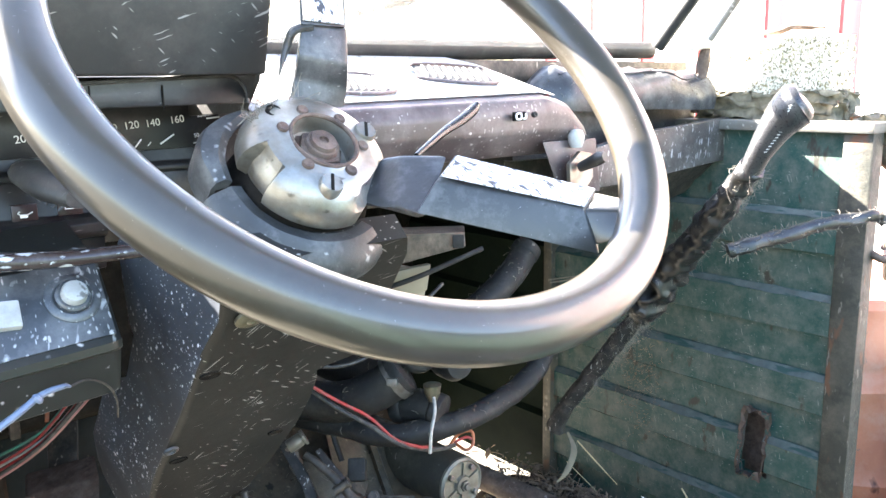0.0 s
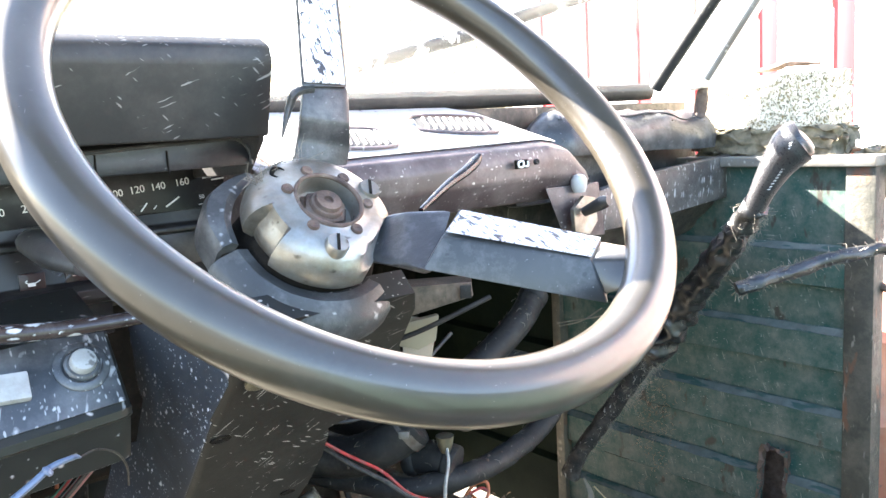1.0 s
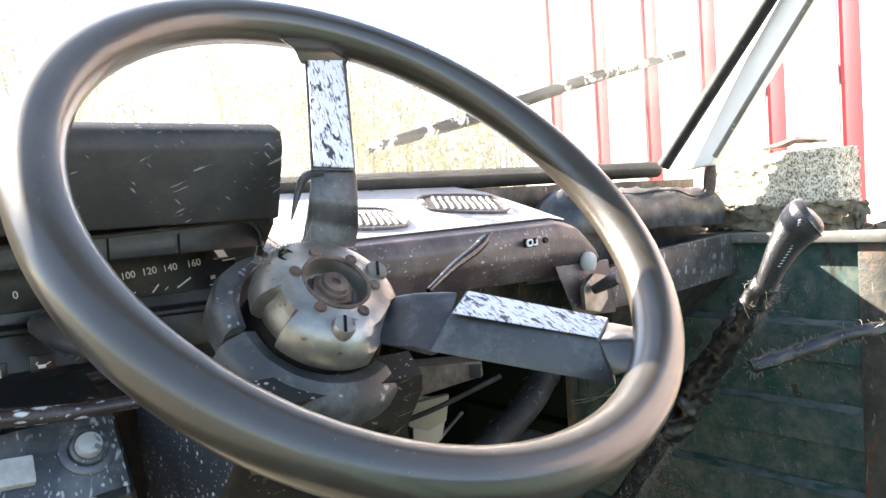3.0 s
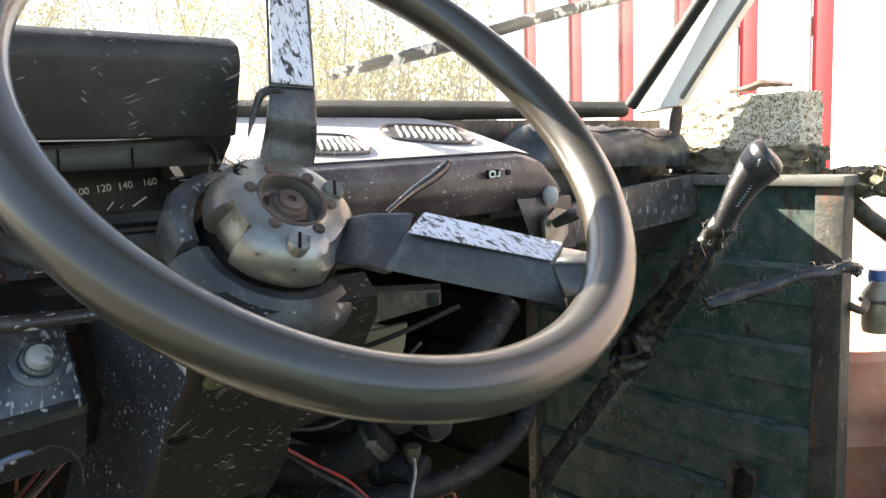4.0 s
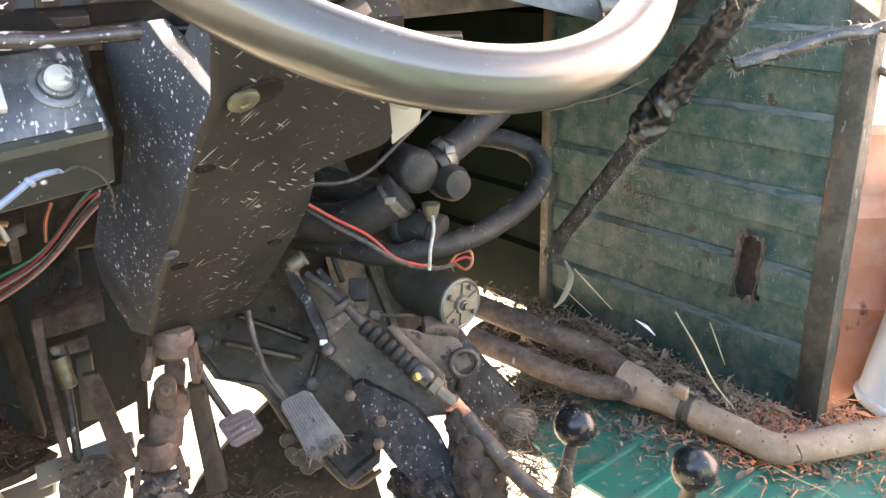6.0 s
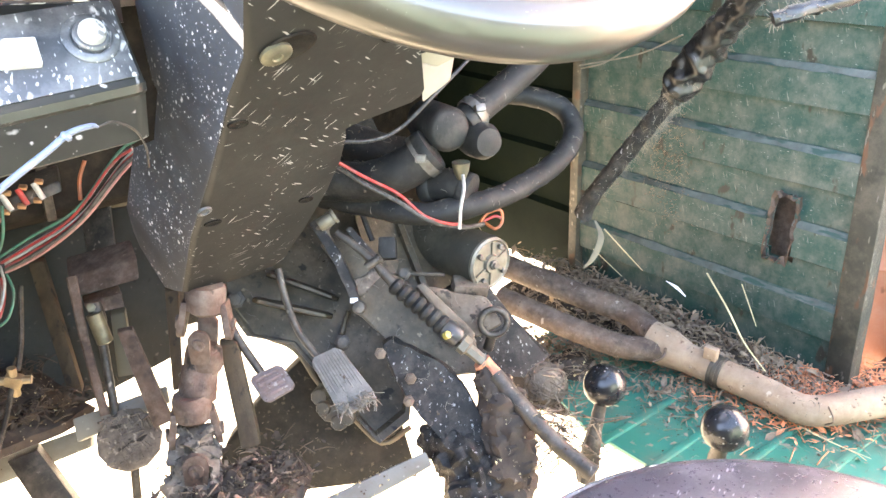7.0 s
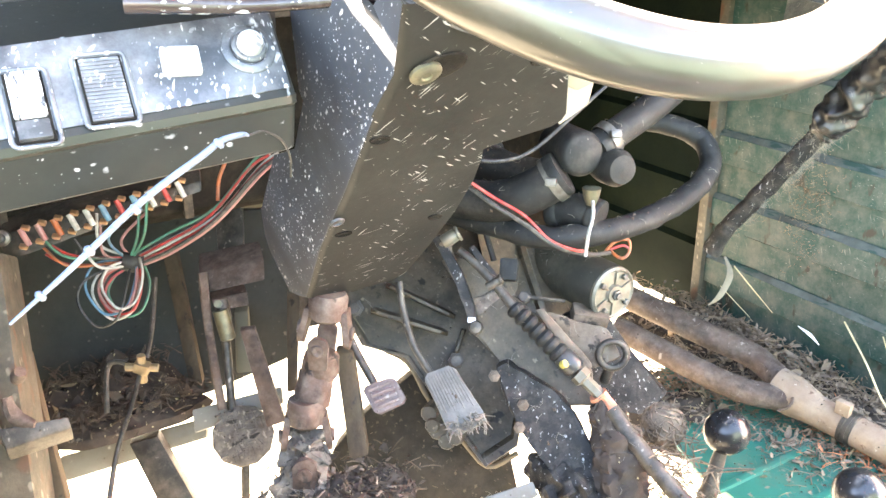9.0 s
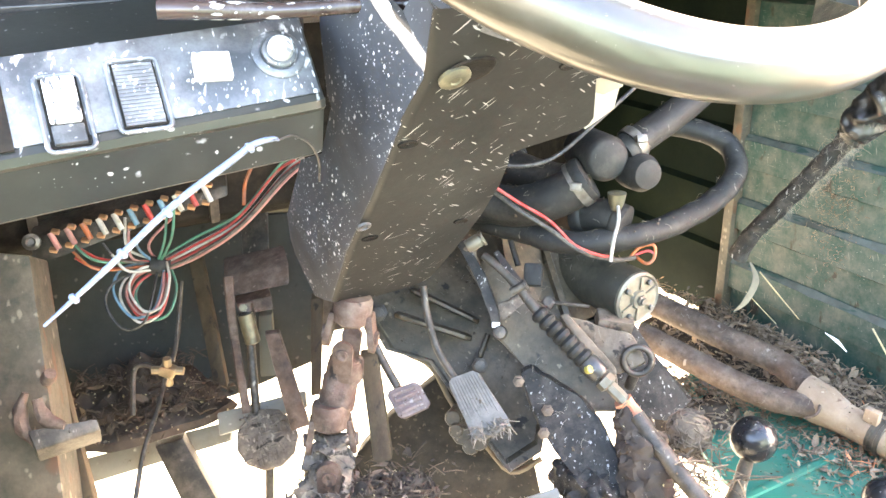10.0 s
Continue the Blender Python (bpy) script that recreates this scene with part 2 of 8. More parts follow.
m_plastic_plain = M("dark_plastic", (0.02535, 0.02438, 0.02438), (0.0429, 0.04095, 0.039), 0.33, scale=14, bump=0.10, fine=300, spots=[((0.24, 0.235, 0.23), 0.26, 0.0042, 16, (1, 0.2, 0.5)), ((0.22, 0.215, 0.21), 0.24, 0.0042, 10, (0.6, -0.2, 0.8)), ((0.35, 0.34, 0.33), 0.3, 0.007, 1, (1, 0, 0))], dust=((0.117, 0.108, 0.099), 0.35, 18))
m_dash = M("dash_plastic", (0.048, 0.034, 0.034), (0.076, 0.056, 0.054), 0.36, scale=7, bump=0.12, fine=350, rough_var=0.06, spots=[((0.45, 0.42, 0.40), 0.46, 0.0034, 2, (1, 0, 0)), ((0.4, 0.38, 0.36), 0.34, 0.0034, 8, (0.1, 0.1, 1))], dust=((0.20, 0.165, 0.16), 0.48, 13))
m_green = M("green_paint", (0.008, 0.044, 0.038), (0.019, 0.062, 0.054), 0.52, scale=7, bump=0.12, fine=160, spec=0.3, spots=[((0.24, 0.25, 0.23), 0.38, 0.0030, 2.2, (0, 1, 0)), ((0.2, 0.21, 0.19), 0.26, 0.0036, 24, (0, 1, 0.06)), ((0.2, 0.2, 0.18), 0.34, 0.0032, 9, (0, 0.3, 1))], specks=((0.035, 0.032, 0.025), 0.07, 34, (1, 1, 0.5)), dust=((0.130, 0.130, 0.110), 0.62, 24))
m_hub = M("stained_steel", (0.43, 0.425, 0.39), (0.15, 0.13, 0.105), 0.36, 0.75, scale=26, bump=0.2, fine=140, spots=[((0.05, 0.04, 0.03), 0.45, 0.006, 2, (1, 0, 0))], dust=((0.30, 0.24, 0.18), 0.45, 34))
m_rust = M("rusty_iron", (0.04212, 0.02714, 0.02153), (0.117, 0.07301, 0.05335), 0.75, scale=34, bump=0.8, fine=120, specks=((0.26, 0.21, 0.18), 0.03, 90, (1, 1, 0.4)), dust=((0.2063, 0.1547, 0.1219), 0.5, 40))
m_iron = M("greasy_iron", (0.026, 0.023, 0.020), (0.075, 0.064, 0.052), 0.5, 0.3, scale=30, bump=0.5, fine=110, specks=((0.25, 0.22, 0.18), 0.03, 120, (1, 1, 0.3)), dust=((0.17, 0.14, 0.11), 0.45, 40))
m_rubber = M("black_rubber", (0.012, 0.012, 0.0118), (0.021, 0.0205, 0.0195), 0.6, spec=0.3, scale=16, bump=0.35, fine=200, specks=((0.15, 0.135, 0.12), 0.02, 140, (1, 1, 0.4)), dust=((0.060, 0.055, 0.048), 0.4, 30))
m_ground = M("dry_grass_ground", (0.066, 0.0582, 0.0432), (0.102, 0.0912, 0.069), 0.95, scale=3, bump=0.6, fine=30, specks=((0.09, 0.095, 0.05), 0.12, 18))
m_paint_white = M("white_paint", (0.78, 0.77, 0.74), (0.7, 0.69, 0.66), 0.5, scale=4, bump=0.05)
m_paint_red = M("red_paint", (0.62, 0.03, 0.035), (0.5, 0.025, 0.03), 0.5, scale=4, bump=0.05)
m_leaf = M("autumn_leaf", (0.62, 0.54, 0.28), (0.52, 0.49, 0.30), 0.7, scale=3, bump=0, random_tint=0.5)
m_bark = M("bark", (0.34, 0.31, 0.26), (0.46, 0.43, 0.37), 0.9, scale=20, bump=0.5)
m_litter = M("leaf_litter", (0.1725, 0.1242, 0.0897), (0.3622, 0.2674, 0.1898), 0.95, scale=30, bump=0.9, fine=90, specks=((0.28, 0.22, 0.16), 0.05, 60), random_tint=0.5)

m_brass = M("dull_brass", (0.17, 0.16, 0.11), (0.10, 0.095, 0.07), 0.5, 0.7, scale=60, bump=0.2)
m_cream = M("cream_plastic", (0.2015, 0.182, 0.1235), (0.169, 0.1527, 0.104), 0.55, scale=20, bump=0.1)
m_steel = M("worn_steel", (0.19, 0.18, 0.165), (0.10, 0.092, 0.08), 0.45, 0.6, scale=60, bump=0.25, dust=((0.11, 0.09, 0.07), 0.5, 80))
m_grey_beam = M("pale_grey_paint", (0.16, 0.162, 0.148), (0.11, 0.108, 0.095), 0.55, scale=14, bump=0.3, dust=((0.11, 0.085, 0.06), 0.5, 12), spots=[((0.35, 0.34, 0.31), 0.5, 0.007, 2, (1, 0.4, 0)), ((0.05, 0.03, 0.02), 0.6, 0.015, 1.5, (1, 0, 0))])
m_wood = M("stained_wood", (0.04875, 0.0312, 0.0169), (0.1008, 0.06825, 0.0377), 0.8, scale=34, bump=0.8, fine=80, stretch=(1, 1, 0.25), specks=((0.03, 0.022, 0.014), 0.10, 60, (1, 1, 0.2)), dust=((0.132, 0.102, 0.06), 0.4, 40))
m_soil = M("dirt", (0.039, 0.0273, 0.0208), (0.0845, 0.0611, 0.0455), 0.95, scale=40, bump=1.0, fine=80, specks=((0.22, 0.18, 0.13), 0.04, 90))
m_hair = M("fibres", (0.13, 0.115, 0.095), (0.24, 0.21, 0.17), 0.9, scale=60, bump=0)
m_fuzz = M("root_fuzz", (0.11, 0.082, 0.058), (0.22, 0.165, 0.12), 0.95, scale=70, bump=1.0, fine=120, specks=((0.04, 0.03, 0.022), 0.12, 110, (0.4, 1, 1)))
m_straw = M("dry_straw", (0.45, 0.38, 0.22), (0.32, 0.26, 0.15), 0.8, scale=60, bump=0.1, random_tint=0.35)
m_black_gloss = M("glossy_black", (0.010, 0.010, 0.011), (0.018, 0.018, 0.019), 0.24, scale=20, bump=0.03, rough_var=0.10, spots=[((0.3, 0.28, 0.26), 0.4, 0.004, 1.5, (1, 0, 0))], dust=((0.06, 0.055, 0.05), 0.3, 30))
m_leather = M("black_leather", (0.016, 0.016, 0.017), (0.026, 0.026, 0.028), 0.3, scale=30, bump=0.35, fine=420, coat=0.2)
m_text = M("printed_white", (0.78, 0.78, 0.76), (0.72, 0.72, 0.7), 0.6, scale=50, bump=0)
m_aged = M("aged_white_plastic", (0.46, 0.45, 0.43), (0.36, 0.35, 0.335), 0.45, scale=60, bump=0.1, specks=((0.14, 0.13, 0.12), 0.08, 110), dust=((0.30, 0.285, 0.26), 0.5, 60))
m_strap = M("pale_strap", (0.17, 0.21, 0.29), (0.12, 0.15, 0.22), 0.35, scale=40, bump=0.1, spots=[((0.04, 0.045, 0.055), 0.5, 0.004, 2, (1, 0, 0))])
m_stone = M("mossy_block", (0.55, 0.50, 0.38), (0.82, 0.77, 0.64), 0.95, scale=90, bump=1.0, fine=120, specks=[((0.10, 0.085, 0.05), 0.17, 380, (1, 1, 0.7)), ((0.25, 0.2, 0.1), 0.14, 230)])
m_orange = M("rust_primer", (0.65, 0.273, 0.1625), (0.494, 0.1885, 0.1105), 0.65, scale=10, bump=0.3, fine=90, specks=[((0.16, 0.07, 0.05), 0.06, 26, (1, 1, 0.4)), ((0.58, 0.42, 0.35), 0.04, 40, (1, 1, 0.3))], dust=((0.624, 0.396, 0.3), 0.5, 14))
m_seat = M("worn_vinyl", (0.045, 0.040, 0.048), (0.075, 0.067, 0.079), 0.30, scale=10, bump=0.15, fine=200, spots=[((0.4, 0.38, 0.4), 0.4, 0.003, 5, (1, 0.4, 0))], dust=((0.16, 0.145, 0.16), 0.4, 24))


def wire_material(name, c):
    return M(name, tuple(v * 0.8 for v in c), tuple(v * 0.5 for v in c), 0.5, scale=60, bump=0.05, dust=((0.12, 0.105, 0.085), 0.5, 80))


m_wires = {k: wire_material("wire_" + k, c) for k, c in dict(red=(0.5, 0.03, 0.025), green=(0.05, 0.22, 0.14), blue=(0.12, 0.28, 0.4), white=(0.6, 0.58, 0.52), black=(0.02, 0.02, 0.02), orange=(0.55, 0.14, 0.04), pink=(0.5, 0.22, 0.2), yellow=(0.6, 0.48, 0.1)).items()}

m_endcap = M("end_cap_metal", (0.23, 0.21, 0.165), (0.13, 0.118, 0.092), 0.5, 0.45, scale=40, bump=0.3, dust=((0.17, 0.14, 0.095), 0.5, 40))
m_rust_pale = M("pale_rust", (0.24, 0.168, 0.118), (0.37, 0.272, 0.198), 0.8, scale=26, bump=0.6, fine=120, specks=[((0.46, 0.37, 0.29), 0.03, 90), ((0.13, 0.075, 0.05), 0.05, 60)], dust=((0.20, 0.125, 0.083), 0.55, 18))
m_flake = M("flaking_black", (0.009, 0.009, 0.009), (0.022, 0.0205, 0.0195), 0.6, spec=0.25, scale=26, bump=1.0, fine=70, specks=((0.30, 0.29, 0.28), 0.062, 190, (1, 1, 0.4)), dust=((0.085, 0.072, 0.06), 0.5, 40))
m_pedal = M("rusty_pedal", (0.26, 0.19, 0.175), (0.15, 0.10, 0.088), 0.8, 0.1, scale=60, bump=0.9, fine=120, specks=((0.40, 0.36, 0.34), 0.10, 120), dust=((0.33, 0.27, 0.25), 0.5, 40))
m_pedal_grey = M("grey_rubber", (0.12, 0.115, 0.105), (0.19, 0.18, 0.165), 0.8, scale=50, bump=0.6, fine=100, dust=((0.27, 0.25, 0.22), 0.5, 40))
m_caked = M("caked_dirt", (0.085, 0.07, 0.056), (0.20, 0.165, 0.135), 0.95, scale=80, bump=1.0, fine=90, specks=[((0.03, 0.025, 0.02), 0.12, 110, (0.3, 1, 1)), ((0.3, 0.25, 0.2), 0.1, 130, (1, 0.3, 1))])

m_floor_green = M("floor_green", (0.01725, 0.1495, 0.1092), (0.023, 0.184, 0.138), 0.35, scale=6, bump=0.1, fine=160, specks=((0.25, 0.2, 0.15), 0.08, 60), dust=((0.144, 0.132, 0.096), 0.35, 14))
m_green_worn = M("worn_green_grey", (0.035, 0.036, 0.028), (0.085, 0.072, 0.052), 0.6, scale=16, bump=0.4, fine=90, spots=[((0.26, 0.22, 0.17), 0.6, 0.007, 2, (0, 0, 1)), ((0.12, 0.06, 0.035), 0.7, 0.02, 2, (0, 0, 1))], dust=((0.17, 0.135, 0.095), 0.5, 20))
m_firewall = M("dusty_firewall", (0.036, 0.0384, 0.0324), (0.063, 0.063, 0.0528), 0.8, scale=10, bump=0.3, dust=((0.0575, 0.049, 0.035), 0.45, 14), spots=[((0.2, 0.18, 0.14), 0.4, 0.012, 1, (1, 0, 0)), ((0.03, 0.026, 0.02), 0.4, 0.014, 2, (0.3, 0, 1))])
# Orange-red brightened so that the litter's sunlight is in its colour.
m_red_litter = M("red_needles", (0.63, 0.224, 0.112), (0.448, 0.21, 0.112), 0.9, scale=40, bump=0.3, random_tint=0.5)
m_brassy = M("old_brass", (0.36, 0.27, 0.16), (0.25, 0.18, 0.11), 0.5, 0.5, scale=50, bump=0.3)
m_copper = M("copper_clip", (0.55, 0.32, 0.18), (0.42, 0.25, 0.15), 0.4, 0.7, scale=50, bump=0.2)
m_wrap = M("crumpled_wrap", (0.006, 0.006, 0.0065), (0.013, 0.0128, 0.0125), 0.34, spec=0.6, coat=0.15, scale=40, bump=0.7, fine=70, specks=((0.20, 0.17, 0.14), 0.02, 150, (1, 1, 0.3)), dust=((0.032, 0.029, 0.025), 0.32, 36))
m_vinyl = M("black_vinyl", (0.022, 0.022, 0.024), (0.046, 0.046, 0.048), 0.36, scale=26, bump=0.35, fine=120, rough_var=0.2, spots=[((0.30, 0.30, 0.30), 0.3, 0.005, 2, (0.5, 0.5, 0.5)), ((0.25, 0.25, 0.25), 0.24, 0.004, 9, (1, 0.3, 0.2))], dust=((0.15, 0.15, 0.15), 0.4, 26))
m_moss = M("dark_moss", (0.09, 0.081, 0.0504), (0.234, 0.198, 0.135), 0.95, scale=60, bump=1.0, fine=90)
m_bottle = M("dirty_bottle", (0.2, 0.16, 0.10), (0.35, 0.3, 0.22), 0.2, scale=30, bump=0.1, coat=0.5)
m_blue = M("blue_plastic", (0.05, 0.10, 0.3), (0.08, 0.14, 0.36), 0.3, scale=30, bump=0.1)
m_pail = M("grey_plastic", (0.42, 0.46, 0.47), (0.36, 0.40, 0.41), 0.45, scale=8, bump=0.05)

m_post = M("worn_post", (0.022, 0.025, 0.020), (0.048, 0.045, 0.036), 0.55, scale=22, bump=0.6, fine=110, spec=0.3, specks=[((0.10, 0.050, 0.030), 0.10, 40, (1, 1, 0.4)), ((0.14, 0.13, 0.11), 0.06, 120, (1, 1, 0.3))], dust=((0.115, 0.100, 0.078), 0.5, 20))
# Dust tone made paler to stand in for glare on the dash top.
m_dash_top = M("dusty_lit_dash_top", (0.56, 0.545, 0.53), (0.42, 0.405, 0.39), 0.45, scale=10, bump=0.15, fine=200, specks=((0.08, 0.07, 0.07), 0.03, 120))
m_pad = M("grey_pad", (0.030, 0.031, 0.030), (0.052, 0.052, 0.049), 0.34, scale=16, bump=0.12, fine=200, rough_var=0.14, spots=[((0.30, 0.30, 0.29), 0.26, 0.0036, 9, (1, 0.3, -0.3)), ((0.26, 0.26, 0.25), 0.26, 0.0030, 6, (0.3, 0.7, 0.7)), ((0.02, 0.02, 0.02), 0.4, 0.005, 3, (1, 0, 0))], dust=((0.14, 0.137, 0.130), 0.45, 30))

# Dust and spatter, lightened to put the sky's sheen into the colour.
m_dust_sheen = M("dust_spatter_sheen", (0.022, 0.025, 0.029), (0.040, 0.044, 0.050), 0.42, scale=22, bump=0.02, fine=260, rough_var=0.04, coat=0.2, spec=0.7, spots=[((0.62, 0.62, 0.63), 0.50, 0.0040, 1.8, (0.3, 0.6, 0.7)), ((0.50, 0.50, 0.51), 0.46, 0.0075, 2.2, (0.6, 0.5, 0.5)), ((0.55, 0.55, 0.55), 0.44, 0.0024, 4, (0, 0.6, 0.8)), ((0.50, 0.50, 0.51), 0.36, 0.004, 10, (0.3, 0.6, 0.7))], dust=((0.19, 0.195, 0.205), 0.58, 18))
m_case = M("greasy_casting", (0.040, 0.032, 0.022), (0.092, 0.074, 0.050), 0.55, 0.1, scale=34, bump=0.9, fine=90, specks=[((0.22, 0.175, 0.12), 0.04, 110, (1, 1, 0.6)), ((0.018, 0.015, 0.011), 0.07, 46, (1, 0.6, 1))], dust=((0.165, 0.128, 0.085), 0.5, 22), spots=[((0.26, 0.22, 0.165), 0.34, 0.006, 2.5, (0.3, -0.7, -0.6))])
m_oxide = M("brown_oxide", (0.072, 0.052, 0.037), (0.155, 0.115, 0.083), 0.8, scale=30, bump=0.8, fine=90, specks=((0.035, 0.027, 0.020), 0.10, 60, (1, 0.6, 1)), dust=((0.24, 0.195, 0.15), 0.5, 34))

m_cover = M("dusty_cover", (0.0264, 0.0276, 0.0288), (0.048, 0.0492, 0.0504), 0.40, scale=20, bump=0.2, fine=250, rough_var=0.12, spots=[((0.35, 0.35, 0.35), 0.45, 0.006, 2, (0.5, 0.5, -0.5)), ((0.4, 0.4, 0.4), 0.3, 0.012, 2.5, (0.3, 0.5, 0.5))], dust=((0.169, 0.169, 0.1664), 0.42, 26))
m_torn = M("torn_rust", (0.05, 0.03, 0.023), (0.115, 0.078, 0.06), 0.8, scale=60, bump=0.6, fine=200, specks=((0.02, 0.05, 0.043), 0.14, 70))

m_stalk = M("brown_stalk", (0.030, 0.020, 0.018), (0.055, 0.036, 0.031), 0.22, scale=16, bump=0.05, spots=[((0.7, 0.7, 0.7), 0.7, 0.005, 2.5, (1, 0, 0))], dust=((0.13, 0.11, 0.10), 0.35, 24))

# Spattered plastic; its bluish tone stands in for sky sheen on the flank.
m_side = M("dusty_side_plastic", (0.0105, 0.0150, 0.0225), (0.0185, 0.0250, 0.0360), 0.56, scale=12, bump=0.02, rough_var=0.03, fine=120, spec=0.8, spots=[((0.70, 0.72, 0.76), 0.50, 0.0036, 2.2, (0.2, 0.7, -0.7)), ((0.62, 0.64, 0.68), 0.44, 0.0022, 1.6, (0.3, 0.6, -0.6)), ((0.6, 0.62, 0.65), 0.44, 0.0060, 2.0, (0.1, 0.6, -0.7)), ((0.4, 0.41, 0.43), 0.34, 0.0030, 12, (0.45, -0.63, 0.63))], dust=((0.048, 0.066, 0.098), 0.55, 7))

# Flat black; also stands in for shade in holes, recesses and behind hoses.
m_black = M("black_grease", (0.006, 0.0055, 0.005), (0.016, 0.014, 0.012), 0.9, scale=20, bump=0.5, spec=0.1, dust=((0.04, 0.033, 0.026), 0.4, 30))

# Ledge tone mixes dust with painted skylight; groove tone is painted shade.
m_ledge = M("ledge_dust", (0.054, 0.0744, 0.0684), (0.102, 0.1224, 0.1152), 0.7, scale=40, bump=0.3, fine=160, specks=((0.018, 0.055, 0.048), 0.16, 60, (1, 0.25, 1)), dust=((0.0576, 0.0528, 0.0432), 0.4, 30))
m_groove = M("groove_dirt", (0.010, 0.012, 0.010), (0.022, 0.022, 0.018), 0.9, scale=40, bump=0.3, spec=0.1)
m_gauge = M("gauge_black", (0.010, 0.010, 0.011), (0.017, 0.0165, 0.017), 0.34, scale=12, bump=0.05, fine=200, rough_var=0.08, spec=0.4, spots=[((0.30, 0.29, 0.28), 0.22, 0.006, 1.6, (1, 0, 0)), ((0.22, 0.21, 0.20), 0.22, 0.004, 9, (1, 0.1, 0.15))], dust=((0.060, 0.055, 0.052), 0.4, 22))
m_hood = M("matt_black_hood", (0.01785, 0.01785, 0.01785), (0.02975, 0.0289, 0.02805), 0.5, scale=8, bump=0.08, fine=260, spec=0.4, spots=[((0.34, 0.33, 0.32), 0.34, 0.0040, 18, (1, 0, 0.55)), ((0.30, 0.29, 0.28), 0.30, 0.0028, 26, (1, 0, 0.35)), ((0.30, 0.29, 0.28), 0.30, 0.004, 8, (0.6, 0, -0.5)), ((0.16, 0.15, 0.145), 0.22, 0.006, 3, (0.7, 0, -0.6)), ((0.2, 0.19, 0.18), 0.2, 0.005, 1.2, (1, 0, 0))], dust=((0.06, 0.0555, 0.051), 0.4, 14))
m_lamp = M("lamp_window", (0.020, 0.010, 0.010), (0.032, 0.015, 0.014), 0.3, scale=30, bump=0.02)
m_blade = flaking("flecked_black", (0.012, 0.012, 0.013), (0.5, 0.5, 0.5), 0.42, 38.0, (1, 1, 1))
m_starter = M("dusty_black_enamel", (0.026, 0.024, 0.018), (0.046, 0.041, 0.031), 0.55, spec=0.3, scale=14, bump=0.25, fine=150, spots=[((0.16, 0.145, 0.12), 0.30, 0.006, 2, (0, 1, 0))], dust=((0.095, 0.082, 0.060), 0.5, 18))
m_rail = M("streaked_rail", (0.040, 0.034, 0.031), (0.070, 0.060, 0.054), 0.4, scale=14, bump=0.15, fine=260, spots=[((0.52, 0.51, 0.50), 0.52, 0.0045, 4.5, (0.05, 0.1, 1)), ((0.45, 0.44, 0.43), 0.4, 0.0026, 3, (0.1, 0, 1)), ((0.4, 0.39, 0.38), 0.34, 0.006, 7, (0, 0.1, 1))], dust=((0.16, 0.145, 0.135), 0.5, 22))
m_shaft = M("rusted_shaft", (0.050, 0.029, 0.022), (0.115, 0.070, 0.052), 0.7, scale=46, bump=0.8, fine=120, specks=((0.02, 0.014, 0.011), 0.08, 60, (1, 1, 0.5)), dust=((0.20, 0.165, 0.135), 0.45, 34))
m_crumbs = M("dark_crumbs", (0.050, 0.036, 0.026), (0.115, 0.083, 0.058), 0.95, scale=30, bump=0.5, fine=90, random_tint=0.5)
m_pan = M("oily_pan", (0.014, 0.0128, 0.0092), (0.030, 0.026, 0.018), 0.8, scale=30, bump=0.6, fine=90, specks=((0.09, 0.072, 0.05), 0.08, 120), dust=((0.045, 0.037, 0.025), 0.5, 30))
# Darker copy of the green paint; carries the engine bay's shade.
m_bay = M("shaded_green", (0.0035, 0.0075, 0.0055), (0.0080, 0.0130, 0.0090), 0.7, spec=0.08, scale=8, bump=0.3, fine=120, dust=((0.013, 0.018, 0.009), 0.42, 7))
m_tan = M("tan_edge", (0.20, 0.165, 0.11), (0.12, 0.10, 0.07), 0.8, scale=40, bump=0.4)
# ---- ground and distance ----
bm = B()
bmesh.ops.create_grid(bm, x_segments=120, y_segments=120, size=1.0)
for v in bm.verts:
    r = max(abs(v.co.x), abs(v.co.y))
    v.co *= 3 + 900 * r ** 4
    v.co.z = 0.03 * noise.noise(v.co * 1.5) if r < 0.8 else 0
solid("ground", bm, m_ground, "dry yellow grass ground in full sun", "ground", kind="structure").location.z = -0.02


def fence_board(x, y, w, h, red, rot):
    b = B()
    box(b, (x, y, h / 2), (w, 0.025, h), euler(0, 0, rot), 0.004)
    return b


fence = thing("board_fence", (4.05, 1.5, 0), "tall white board fence with narrow red boards", "fence")
for i in range(40):
    y = -3.55 + 0.1925 * i
    red = i % 2 == 0
    part("board", fence_board(4.05 + (0.012 if red else 0), y, 0.10 if red else 0.27, 3.9 + 0.05 * (i * 7 % 5), red, 90), m_paint_red if red else m_paint_white, fence, "red board" if red else "white board")
for z in (0.6, 2.0, 3.4):
    b = B()
    box(b, (4.11, 0.2, z), (0.05, 7.9, 0.09), None, 0.004)
    part("rail", b, m_bark, fence)


